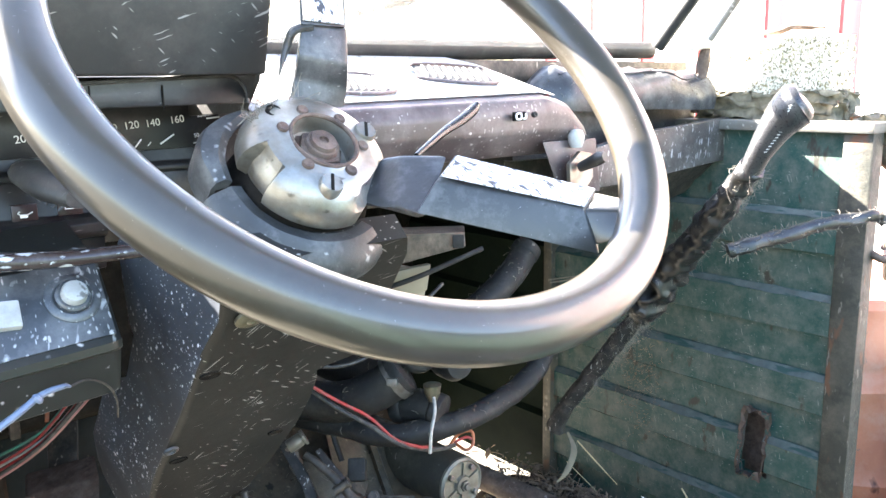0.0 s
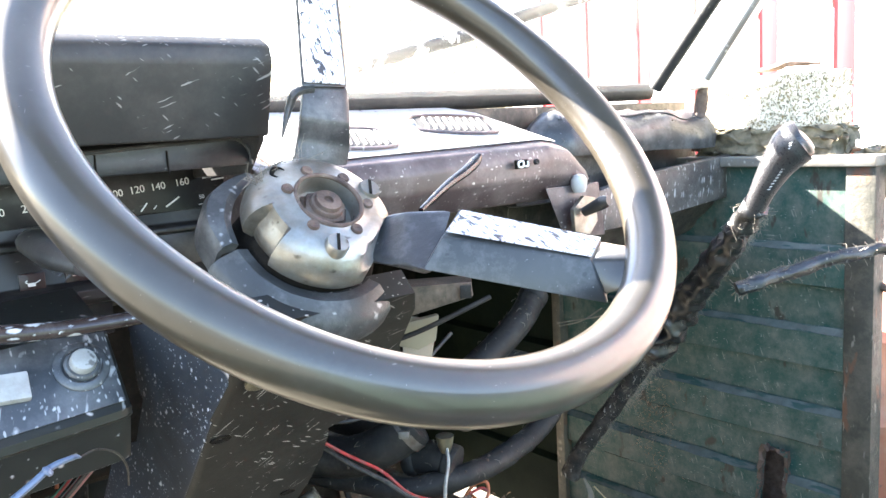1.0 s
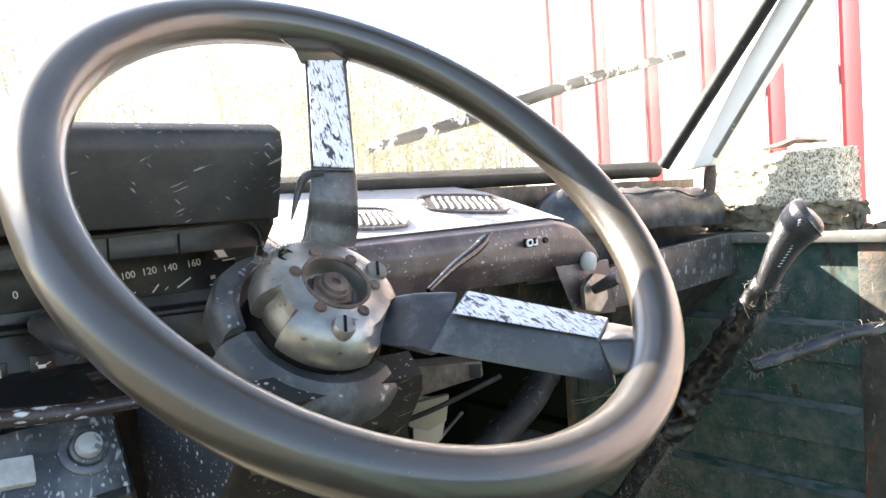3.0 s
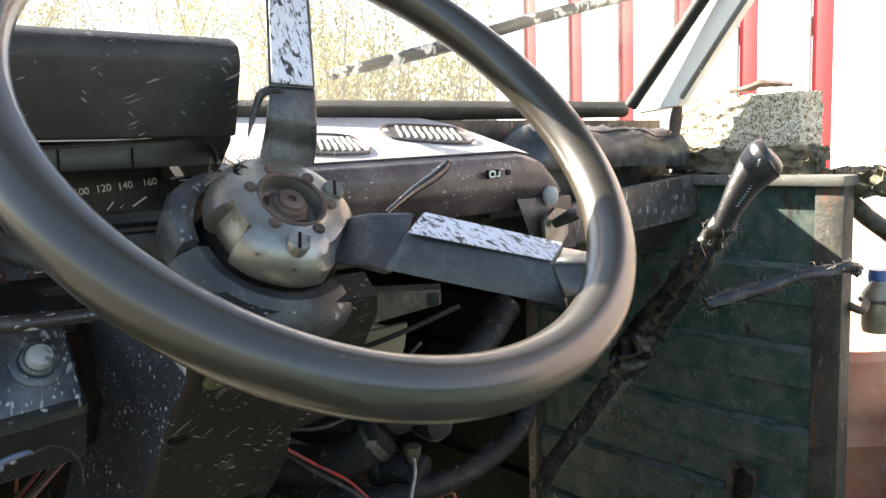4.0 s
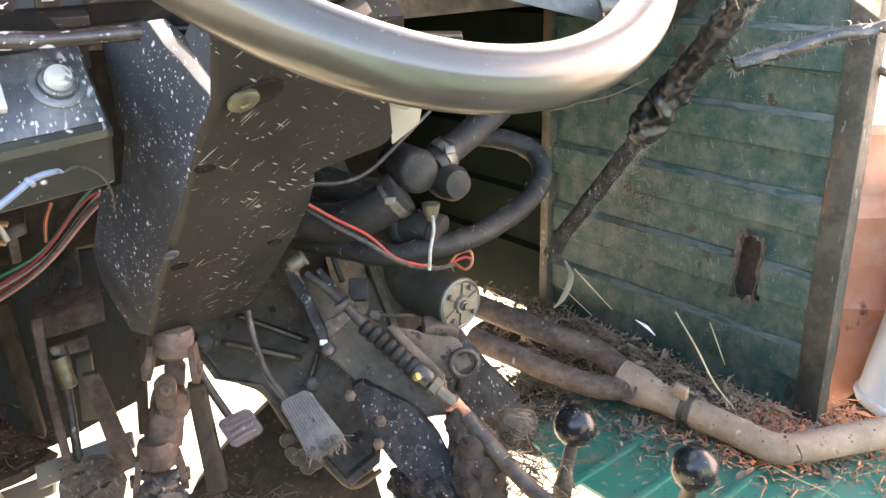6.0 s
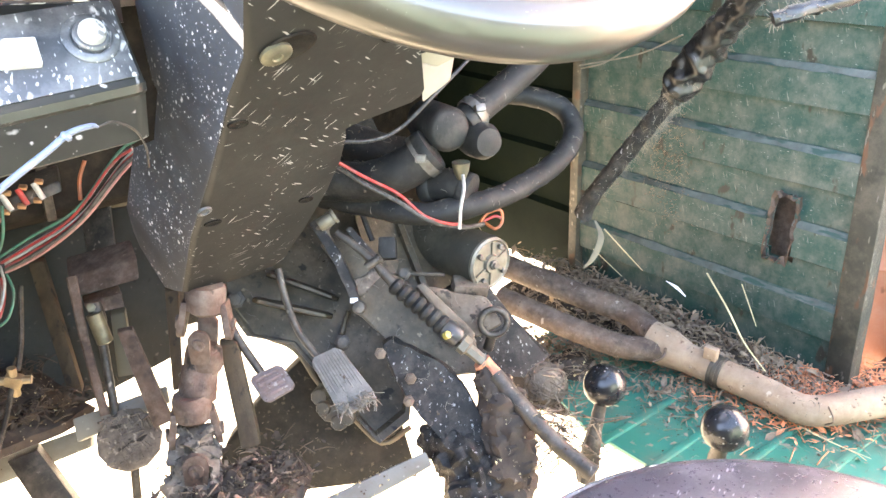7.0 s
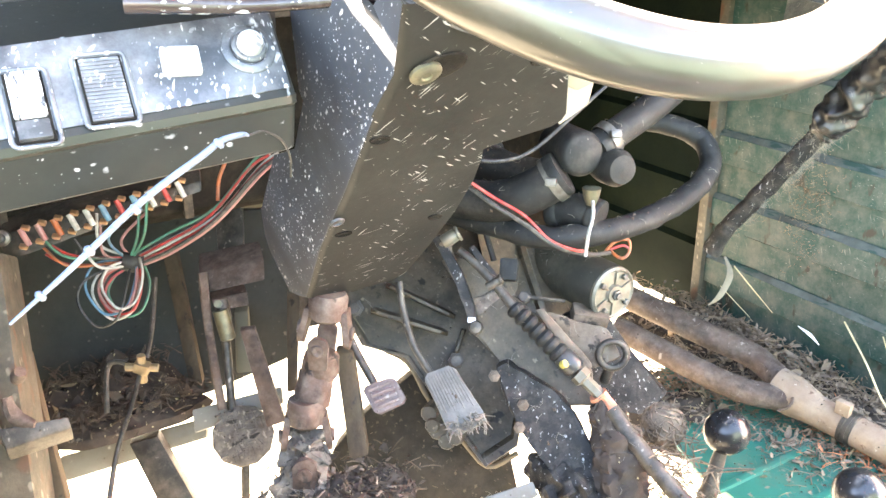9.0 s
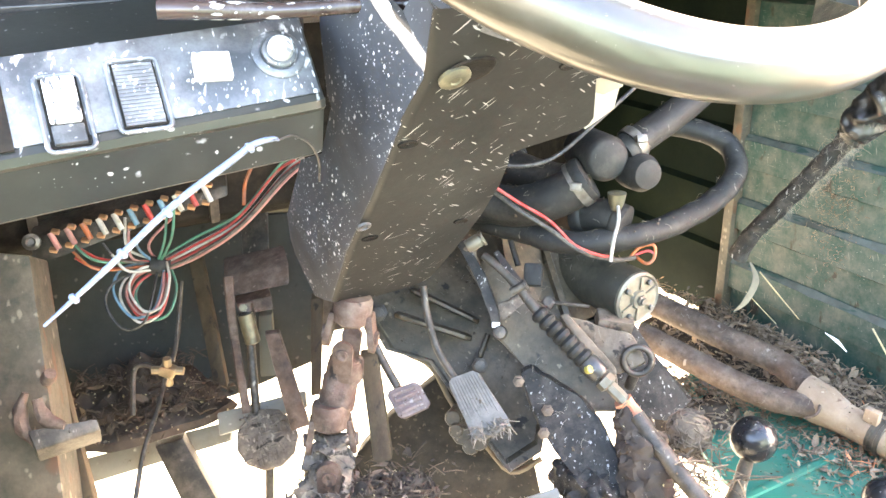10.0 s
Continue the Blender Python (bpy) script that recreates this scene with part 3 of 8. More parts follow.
def bush(at, h, spread, n, seed):
    rnd = random.Random(seed)
    t = thing("autumn_bush", at, "bare-stemmed bush with yellow autumn leaves", "bush", "bushes ahead")
    stems = B()
    crown = B()
    for i in range(14):
        a = rnd.uniform(0, 6.28)
        top = Vector(at) + Vector((math.cos(a) * spread * rnd.uniform(0.3, 1), math.sin(a) * spread * rnd.uniform(0.3, 1), h * rnd.uniform(0.7, 1.05)))
        base = Vector(at) + Vector((rnd.uniform(-.2, .2), rnd.uniform(-.2, .2), 0))
        mid = base.lerp(top, 0.5) + Vector((rnd.uniform(-.2, .2), rnd.uniform(-.2, .2), 0.15))
        tube(stems, [base, mid, top], [0.020, 0.012, 0.004], 6, 4)
        for k in range(6):
            f = rnd.uniform(0.3, 0.95)
            p = base.lerp(mid, f * 2) if f < 0.5 else mid.lerp(top, f * 2 - 1)
            e = p + Vector((rnd.uniform(-.5, .5), rnd.uniform(-.5, .5), rnd.uniform(.1, .5)))
            tube(stems, [p, p.lerp(e, 0.5) + Vector((0, 0, .04)), e], [0.006, 0.004, 0.002], 4, 2)
            for q in range(n // 90):
                c = p.lerp(e, rnd.uniform(0.2, 1.1)) + Vector((rnd.gauss(0, .1), rnd.gauss(0, .1), rnd.gauss(0, .1)))
                m3 = euler(rnd.uniform(0, 360), rnd.uniform(0, 360), rnd.uniform(0, 360))
                s = rnd.uniform(0.013, 0.03)
                crown.faces.new([crown.verts.new(c + m3 @ Vector(w) * s) for w in ((-1, 0, 0), (0, -0.5, 0.1), (1, 0, 0), (0, 0.5, 0.1))])
    part("stems", stems, m_bark, t)
    part("leaves", crown, m_leaf, t, sharp=180)


for i, (x, y, h, s, n) in enumerate(((0.2, 7.5, 3.4, 1.4, 6000), (1.7, 8.6, 4.0, 1.5, 6000), (3.2, 8.2, 3.6, 1.4, 5000), (-1.6, 8.8, 3.8, 1.6, 5000), (4.6, 9.4, 4.4, 1.7, 5000), (2.4, 11.0, 5.0, 1.8, 5000), (0.9, 11.5, 5.2, 1.9, 5000), (6.5, 10.5, 4.8, 1.9, 2600), (4.2, 6.48, 2.9, 1.0, 4200), (5.0, 6.86, 3.2, 1.0, 4200), (4.98, 6.1, 2.8, 1.0, 4200), (5.86, 6.41, 3.1, 1.0, 4200), (6.82, 6.92, 3.4, 1.0, 4200), (4.99, 8.31, 3.6, 1.0, 4200))):
    bush((x, y, 0), h, s, n, i)

# ---- the cab's shell ----


def ribbed(bm, x, y0, y1, z0, z1, hole=None, step=0.1255, depth=0.011, thick=0.012):
    """A pressed side panel in the plane x, with shallow steps running fore and aft; hole: (y0, y1, z0, z1)."""
    prof = [(0.0, z0)]
    z = 1.013 - step * 3
    while z < z1 - step * 0.6:
        if z > z0 + 0.07:
            prof += [(0.0, z - 0.064), (depth, z - 0.062), (depth, z - 0.010), (0.0, z)]
        z += step
    prof.append((0.0, z1))
    ys = sorted({y0, y1, *([hole[0], hole[1]] if hole else []), *[y0 + (y1 - y0) * i / 16 for i in range(17)]})
    if hole:
        cut = sorted({p[1] for p in prof} | {hole[2], hole[3]})
        val = sorted(prof, key=lambda p: p[1])
        new_prof = []
        for c in cut:
            near = min(val, key=lambda p: abs(p[1] - c))
            new_prof.append((near[0], c))
        prof = new_prof
    for off in (0.0, thick):
        grid = [[bm.verts.new((x - d + off, y, z)) for y in ys] for d, z in prof]
        for i in range(len(prof) - 1):
            for j in range(len(ys) - 1):
                if hole and prof[i][1] >= hole[2] - 1e-6 and prof[i + 1][1] <= hole[3] + 1e-6 and ys[j] >= hole[0] - 1e-6 and ys[j + 1] <= hole[1] + 1e-6:
                    continue
                bm.faces.new((grid[i][j], grid[i][j + 1], grid[i + 1][j + 1], grid[i + 1][j]))
    return bm


wall = thing("wall_right", (1.2, 0.8, 0.6), "dark green pressed steel side wall, dusty and scratched", "wall", kind="structure")
part("pressed_panel", ribbed(B(), 1.2, 0.545, 1.105, 0.60, 1.38, (0.632, 0.678, 0.81, 0.925)), m_green, wall, sharp=18)
part("pressed_panel", ribbed(B(), 1.225, 1.105, 1.75, 0.60, 1.45), m_bay, wall, "green engine bay panel with shade put into its colour", sharp=18)
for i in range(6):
    # pale strips: ledge dust and skylight in the colour; dark strips: painted shade below
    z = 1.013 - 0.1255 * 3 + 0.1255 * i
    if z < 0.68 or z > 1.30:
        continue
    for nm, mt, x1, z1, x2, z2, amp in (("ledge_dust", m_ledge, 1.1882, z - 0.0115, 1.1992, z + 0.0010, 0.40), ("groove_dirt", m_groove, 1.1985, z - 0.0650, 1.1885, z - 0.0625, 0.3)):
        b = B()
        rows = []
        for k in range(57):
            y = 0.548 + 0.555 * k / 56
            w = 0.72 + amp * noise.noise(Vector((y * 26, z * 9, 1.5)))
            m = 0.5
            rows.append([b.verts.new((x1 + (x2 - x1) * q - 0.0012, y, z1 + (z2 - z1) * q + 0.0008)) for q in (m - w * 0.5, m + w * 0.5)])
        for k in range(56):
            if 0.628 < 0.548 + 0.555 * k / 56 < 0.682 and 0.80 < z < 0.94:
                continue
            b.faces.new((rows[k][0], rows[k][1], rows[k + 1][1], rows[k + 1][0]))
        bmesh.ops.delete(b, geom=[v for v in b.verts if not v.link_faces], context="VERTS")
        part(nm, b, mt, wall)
rnd = random.Random(90)
b = B()
for i in range(420):
    y, z = rnd.gauss(0.885, 0.028), rnd.gauss(0.925, 0.055)
    c = Vector((1.1868, y, z))
    if rnd.random() < 0.55:
        d = Vector((rnd.uniform(-0.3, 0), rnd.gauss(0, 1), rnd.gauss(0, 1))).normalized() * rnd.uniform(0.003, 0.012)
        tube(b, [c, c + d * 0.5 + Vector((-0.002, rnd.gauss(0, 0.002), 0)), c + d], 0.0003, 3, 2)
    else:
        q = rnd.uniform(0.0008, 0.0024)
        v = [b.verts.new(c + Vector((-0.0006, q * rnd.uniform(-1.2, 1.2), q * rnd.uniform(-1.2, 1.2)))) for _ in range(3)]
        t = b.verts.new(c + Vector((-q, 0, 0)))
        for k in range(3):
            b.faces.new((v[k], v[(k + 1) % 3], t))
part("cobweb_grit", b, m_litter, wall, "grit and hairs hanging in old cobweb")
rnd = random.Random(31)
edge = []
for k in range(36):
    a = 2 * math.pi * k / 36
    e = Vector((math.cos(a), math.sin(a)))
    e /= max(abs(e.x), abs(e.y))
    edge.append((0.655 + e.x * 0.0250 * (1 + 0.05 * rnd.gauss(0, 1)) - e.y * 0.004, 0.868 + e.y * 0.062 * (1 + 0.03 * rnd.gauss(0, 1)), 0.655 + e.x * 0.0205 * (1 + 0.10 * rnd.gauss(0, 1)) - e.y * 0.004, 0.868 + e.y * 0.054 * (1 + 0.05 * rnd.gauss(0, 1))))
b = B()
r1 = [b.verts.new((1.1875, y, z)) for y, z, _, _ in edge]
r2 = [b.verts.new((1.1868 + rnd.uniform(-0.004, 0.006), y, z)) for _, _, y, z in edge]
r3 = [b.verts.new((1.2105, y, z)) for y, z, _, _ in edge]
for k in range(36):
    q = (k + 1) % 36
    b.faces.new((r1[k], r1[q], r2[q], r2[k]))
    b.faces.new((r2[k], r2[q], r3[q], r3[k]))
part("torn_hole_edge", b, m_torn, wall, "jagged rusty edge of a hole", sharp=20)
b = B()
box(b, (1.195, 1.105, 0.98), (0.035, 0.022, 0.82), None, 0.004)
part("corner_post", b, m_green_worn, wall, "dirty steel corner post")
b = B()
loft(b, along([(0.545, 0.56), (0.545, 1.385), (0.503, 1.385), (0.503, 0.56)], 1.188, 1.222), 0.003)
part("door_post", b, m_post, wall, "worn green-grey door post")
b = B()
box(b, (1.205, 0.80, 1.388), (0.05, 0.60, 0.016), None, 0.004)
part("window_sill", b, m_grey_beam, wall)

# Unseen roof strip, cut short so skylight reaches the dash.
b = B()
loft(b, [[(-0.12, 0.42, 2.02), (1.18, 0.42, 2.02), (1.18, 0.20, 2.04), (-0.12, 0.20, 2.04)], [(-0.12, 0.40, 2.05), (1.18, 0.40, 2.05), (1.18, 0.20, 2.07), (-0.12, 0.20, 2.07)]])
solid("roof", b, m_green, "unseen green roof strip, cut short to let skylight in", "roof", kind="structure")
# Unseen rear wall, added to keep light from behind off the footwell.
b = B()
slab(b, [(-0.16, -0.55, 0.56), (1.24, -0.55, 0.56), (1.24, -0.55, 1.46), (-0.16, -0.55, 1.46)], (0, -0.01, 0))
solid("wall_back", b, m_green, "unseen green rear wall added to cut light from behind", "wall", kind="structure")
# Door panel added out of view to hold back low side light.
b = B()
slab(b, [(-0.16, -0.55, 0.56), (-0.16, 0.40, 0.56), (-0.16, 0.40, 1.12), (-0.16, -0.55, 1.12)], (-0.03, 0, 0))
solid("door_1", b, m_green, "unseen green door panel added to block low side light", "door", kind="structure")
# Floor added out of view to stop light coming up from the ground.
b = B()
slab(b, [(-0.16, -0.55, 0.585), (1.24, -0.55, 0.585), (1.24, 0.195, 0.585), (-0.16, 0.195, 0.585)], (0, 0, -0.01))
solid("floor_rear", b, m_green, "unseen green floor added to block light from below", "floor", kind="structure")
b = B()
slab(b, [(1.262, 0.55, 0.58), (1.262, 1.75, 0.58), (1.262, 1.75, 1.45), (1.262, 0.55, 1.38)], (0.004, 0, 0))
solid("wall_outer_skin", b, m_rust, "rust-brown outer skin of the side wall", "wall", kind="structure")
# Unseen bonnet, added so the sun does not reach the footwell.
b = B()
slab(b, [(-0.16, 0.90, 1.475), (1.265, 0.90, 1.475), (1.265, 1.78, 1.44), (-0.16, 1.78, 1.44)], (0, 0, 0.006))
solid("bonnet", b, m_firewall, "unseen bonnet added to block sun from the footwell", "bonnet", kind="structure")
# Front closure added to stop sun passing below the bonnet.
b = B()
slab(b, [(-0.16, 1.78, 0.72), (1.265, 1.78, 0.72), (1.265, 1.78, 1.44), (-0.16, 1.78, 1.44)], (0, 0.006, 0))
solid("front_panel", b, m_firewall, "front panel added to block sun below the bonnet", "panel", kind="structure")
# Side wall added to keep sun from the left out.
b = B()
slab(b, [(-0.16, 0.405, 0.56), (-0.16, 1.78, 0.56), (-0.16, 1.78, 1.44), (-0.16, 0.88, 1.46), (-0.16, 0.74, 1.22), (-0.16, 0.405, 1.13)], (-0.006, 0, 0))
solid("wall_left", b, m_firewall, "side wall added on the driver's side to block sun", "wall", kind="structure")
# windscreen frame
screen = thing("window_1", (0.58, 0.84, 1.5), "dusty slanted windscreen in black rubber seal", "windscreen", kind="structure")
PB, PT = Vector((1.152, 0.836, 1.512)), Vector((1.172, 0.43, 2.0))
LB, LT = Vector((-0.12, 0.836, 1.505)), Vector((-0.10, 0.43, 2.0))
b = B()
tube(b, [LB + Vector((0, 0.02, -0.012)), PB + Vector((0, 0.02, -0.004))], 0.014, 10, 1)
part("lower_seal", b, m_rubber, screen, "black rubber lower seal")
b = B()
tube(b, [PB + Vector((-0.012, -0.005, 0)), PT], 0.011, 10, 1)
part("side_seal", b, m_rubber, screen, "black rubber side seal")
b = B()
tube(b, [LB, LT], 0.012, 10, 1)
part("side_seal", b, m_rubber, screen)
b = B()
d = Vector((0, -0.003, -0.003))
slab(b, [LB, PB, PT, LT], d)
glass = bpy.data.materials.new("dusty_glass")
glass.use_nodes = True
gn, gl = glass.node_tree.nodes, glass.node_tree.links
gp = gn["Principled BSDF"]
gp.inputs["Base Color"].default_value = (0.7, 0.66, 0.58, 1)
gp.inputs["Roughness"].default_value = 0.9
gt = gn.new("ShaderNodeBsdfTransparent")
gm = gn.new("ShaderNodeMixShader")
gx = gn.new("ShaderNodeTexNoise")
gx.inputs["Scale"].default_value, gx.inputs["Detail"].default_value = 5, 9
gr = gn.new("ShaderNodeMapRange")
gr.inputs["From Min"].default_value, gr.inputs["From Max"].default_value = 0.3, 0.75
gr.inputs["To Min"].default_value, gr.inputs["To Max"].default_value = 0.02, 0.22
gl.new(gx.outputs[0], gr.inputs["Value"])
gl.new(gr.outputs[0], gm.inputs[0])
gl.new(gt.outputs[0], gm.inputs[1])
gl.new(gp.outputs[0], gm.inputs[2])
gl.new(gm.outputs[0], gn["Material Output"].inputs[0])
pane = part("pane", b, glass, screen, "dusty glass pane")
pane.visible_shadow = False
# pillars
b = B()
loft(b, [[Vector((1.164, 0.842, 1.500)), Vector((1.161, 0.758, 1.508)), Vector((1.195, 0.762, 1.508)), Vector((1.195, 0.850, 1.500))],
         [Vector((1.181, 0.436, 2.03)), Vector((1.168, 0.352, 2.03)), Vector((1.203, 0.356, 2.03)), Vector((1.206, 0.446, 2.03))]], 0.003)
solid("pillar_right", b, m_paint_white, "pale painted windscreen pillar", "pillar", kind="structure")
b = B()
loft(b, [[LB + Vector(o) for o in ((0.0, 0.0, 0), (-0.05, -0.01, 0), (-0.06, -0.06, 0), (-0.02, -0.05, 0))], [LT + Vector(o) for o in ((0.0, 0.0, 0.04), (-0.05, -0.01, 0.04), (-0.06, -0.06, 0.04), (-0.02, -0.05, 0.04))]], 0.004)
solid("pillar_left", b, m_paint_white, "pale painted windscreen pillar", "pillar", kind="structure")
# cowl under the windscreen and firewall
b = B()
loft(b, along([(0.845, 1.49), (0.90, 1.48), (0.90, 1.30), (0.885, 1.30), (0.885, 1.45), (0.845, 1.455)], -0.1, 1.245), 0.002)
solid("cowl", b, m_iron, "dirty steel cowl below the windscreen", "panel", kind="structure")

b = B()
box(b, (1.50, 0.32, 0.588), (0.46, 0.42, 0.024), None, 0.004)
solid("running_board", b, m_iron, "dirty steel running board outside the door", "board", kind="structure")
# ---- steering wheel ----
WC, WN = Vector((0.3143, 0.4511, 1.4735)), Vector((0.0082, -0.7066, 0.7075)).normalized()
WF = frame_of(WN)
HUB = Vector((0.3029, 0.4995, 1.4190))
wheel = thing("steering_wheel", HUB, "worn dark steering wheel with two spokes and bare metal hub", "steering wheel")
b = B()
ring = [WC + WF @ Vector((0.2066 * math.cos(a), 0.2066 * math.sin(a), 0)) for a in [2 * math.pi * i / 160 for i in range(160)]]
tube(b, ring, 0.0171, 28, 1, True)
part("rim", b, m_rim, wheel, "thick shiny worn rim")


def on_hub(deg, r, h=0.0):
    """A place on the hub: degrees round the axis, distance from it, height along it."""
    return HUB + WF @ Vector((r * math.cos(radians(deg)), r * math.sin(radians(deg)), h))


def hub_sheet(profile, seg=96):
    """The pressed hub pan: round, with one straight side towards the spoke arm and a stepped notch in its shoulder."""
    b = B()
    rings = []
    for r, h in profile:
        row = []
        for j in range(seg):
            d = 360 * j / seg
            q, z = r, h
            off = math.cos(radians(d + 50))
            if off > 0.3:
                q = min(q, (0.0400 if h > -0.014 else 0.0475) / off)
            if 175 < d < 203 and r > 0.043:
                q -= 0.0075 * min(1, (r - 0.043) / 0.006)
                z -= 0.003
            q *= 1 + 0.008 * noise.noise(Vector((math.cos(radians(d)) * 3, math.sin(radians(d)) * 3, r * 40)))
            row.append(b.verts.new(on_hub(d, q, z)))
        rings.append(row)
    for p, n in zip(rings, rings[1:]):
        for j in range(seg):
            b.faces.new((p[j], p[(j + 1) % seg], n[(j + 1) % seg], n[j]))
    b.faces.new(rings[0][::-1])
    b.faces.new(rings[-1])
    return b


hub = part("hub_plate", hub_sheet([(0.0530, -0.031), (0.0545, -0.027), (0.0548, -0.022), (0.0535, -0.015), (0.0505, -0.0095), (0.0465, -0.0055), (0.041, -0.0025), (0.034, -0.0005), (0.0268, 0.0), (0.0250, 0.0012), (0.0236, 0.0008), (0.0224, -0.003), (0.0215, -0.014), (0.004, -0.014)]), m_hub, wheel, "stained bare metal hub plate", 32)
b = B()
lathe(b, HUB - WN * 0.0165, WN, [(0.0195, 0.0), (0.0195, 0.004), (0.0165, 0.0055), (0.0160, 0.010), (0.0135, 0.0115)], 6)
lathe(b, HUB - WN * 0.0165, WN, [(0.0125, 0.0), (0.0125, 0.013), (0.0115, 0.0145), (0.0098, 0.0145), (0.0090, 0.0175), (0.0035, 0.0175), (0.0030, 0.0155), (0.0, 0.0155)], 28)
part("nut", b, m_rust, hub, "rusty centre nut")
for d in (151, 97, 41, -14, -74, -138):
    b = B()
    lathe(b, on_hub(d, 0.0292, -0.004), WN, [(0.0044, 0), (0.0044, 0.0046), (0.0036, 0.0058), (0.0018, 0.0056), (0.0, 0.0050)], 16)
    part("rivet", b, m_rust, hub)
for d, r in ((-108, 0.0396), (10, 0.0385)):
    b = B()
    lathe(b, on_hub(d, r, -0.008), WN, [(0.0082, 0), (0.0082, 0.0082), (0.0074, 0.0098), (0.0, 0.0100)], 24)
    head = part("screw", b, m_hub, hub, "slotted screw")
    b = B()
    box(b, on_hub(d, r, 0.0021), (0.0142, 0.0020, 0.0012), WF @ euler(0, 0, 65))
    part("screw_slot", b, m_black, head)
b = B()
tube(b, [on_hub(d, 0.0240, 0.0006) for d in range(0, 360, 8)], 0.0017, 8, 1, True, wobble=0.3)
part("recess_ring", b, m_rust, hub, "rusty lip of the recess")
# Dark disc painted for the shade of a hole.
b = B()
lathe(b, on_hub(127, 0.0395, -0.0040), WN, [(0.0060, 0), (0.0060, 0.0022), (0.0048, 0.0026), (0.0044, 0.0012), (0.0, 0.0012)], 20)
part("hole", b, m_black, hub, "dark raised disc standing in for a hole")
rnd = random.Random(71)
b = B()
for i in range(70):
    d = rnd.choice((rnd.gauss(118, 6), rnd.gauss(92, 9), rnd.gauss(140, 4)))
    c = on_hub(d, rnd.uniform(0.046, 0.053), -0.008)
    e = c + WN * rnd.uniform(0.003, 0.010) + Vector((rnd.gauss(0, .006), rnd.gauss(0, .006), rnd.gauss(0, .004)))
    tube(b, [c, c.lerp(e, 0.6) + Vector((rnd.gauss(0, .003), 0, rnd.gauss(0, .003))), e], 0.00022, 3, 3)
part("fibre_tuft", b, m_hair, hub, "pale fluff caught on the plate edge")

# right spoke: bent arm, pad with a scuffed white upper face, dark end at the rim
a0, a1 = (0.341, 0.496, 1.399), (0.360, 0.465, 1.407)
b = B()
loft(b, [[(0.322, 0.483, 1.381), (0.341, 0.496, 1.399), (0.330, 0.510, 1.400), (0.315, 0.489, 1.375)],
         [(0.330, 0.455, 1.376), (0.351, 0.476, 1.407), (0.357, 0.497, 1.404), (0.327, 0.469, 1.372)],
         [(0.335, 0.428, 1.370), (0.375, 0.453, 1.406), (0.378, 0.475, 1.405), (0.338, 0.442, 1.367)]], 0.003)
part("spoke_arm", b, m_vinyl, wheel, "dark steel spoke arm")
b = B()
loft(b, [[(0.328, 0.431, 1.373), (0.344, 0.429, 1.393), (0.380, 0.451, 1.407), (0.373, 0.458, 1.382)],
         [(0.429, 0.360, 1.341), (0.424, 0.370, 1.371), (0.457, 0.388, 1.381), (0.455, 0.385, 1.346)]], 0.002)
pad = part("spoke_pad", b, m_pad, wheel, "grey scratched spoke pad")
b = B()
k = WN * 0.0012
slab(b, [Vector(p) + k for p in ((0.348, 0.430, 1.395), (0.379, 0.449, 1.405), (0.453, 0.387, 1.380), (0.425, 0.372, 1.372))], WN * 0.001)
part("worn_face", b, m_white_worn, pad, "scuffed white upper face")
b = B()
loft(b, [[(0.427, 0.369, 1.345), (0.424, 0.372, 1.371), (0.456, 0.389, 1.379), (0.455, 0.387, 1.346)],
         [(0.438, 0.344, 1.354), (0.444, 0.358, 1.370), (0.462, 0.370, 1.376), (0.462, 0.366, 1.355)],
         [(0.442, 0.336, 1.360), (0.461, 0.352, 1.376), (0.476, 0.365, 1.383), (0.464, 0.355, 1.364)]], 0.003)
part("spoke_end", b, m_rim, wheel, "dark moulded spoke end")
# upper spoke
b = B()
loft(b, [[(0.307, 0.554, 1.442), (0.354, 0.552, 1.439), (0.367, 0.572, 1.447), (0.320, 0.573, 1.450)],
         [(0.316, 0.558, 1.462), (0.357, 0.550, 1.454), (0.373, 0.579, 1.465), (0.331, 0.584, 1.471)],
         [(0.313, 0.547, 1.477), (0.353, 0.542, 1.471), (0.369, 0.569, 1.479), (0.329, 0.574, 1.484)],
         [(0.320, 0.551, 1.502), (0.358, 0.550, 1.499), (0.373, 0.574, 1.503), (0.334, 0.576, 1.506)]], 0.003)
part("spoke_arm", b, m_vinyl, wheel)
b = B()
tube(b, [(0.328, 0.552, 1.499), (0.315, 0.554, 1.496), (0.311, 0.558, 1.486), (0.305, 0.556, 1.473), (0.302, 0.556, 1.464)], [0.006, 0.0058, 0.0046, 0.0030, 0.0010], 10, 5, flat=0.6)
part("torn_flap", b, m_pad, wheel, "torn flap of black covering")
b = B()
loft(b, [[(0.316, 0.547, 1.500), (0.356, 0.547, 1.499), (0.371, 0.571, 1.503), (0.332, 0.572, 1.505)],
         [(0.339, 0.585, 1.590), (0.382, 0.591, 1.595), (0.402, 0.624, 1.605), (0.359, 0.618, 1.600)]], 0.002)
pad = part("spoke_pad", b, m_pad, wheel)
b = B()
slab(b, [Vector(p) for p in ((0.319, 0.547, 1.503), (0.353, 0.546, 1.501), (0.376, 0.588, 1.592), (0.341, 0.584, 1.589))], WN * 0.0012)
part("worn_face", b, m_white_worn, pad, "scuffed white face")
b = B()
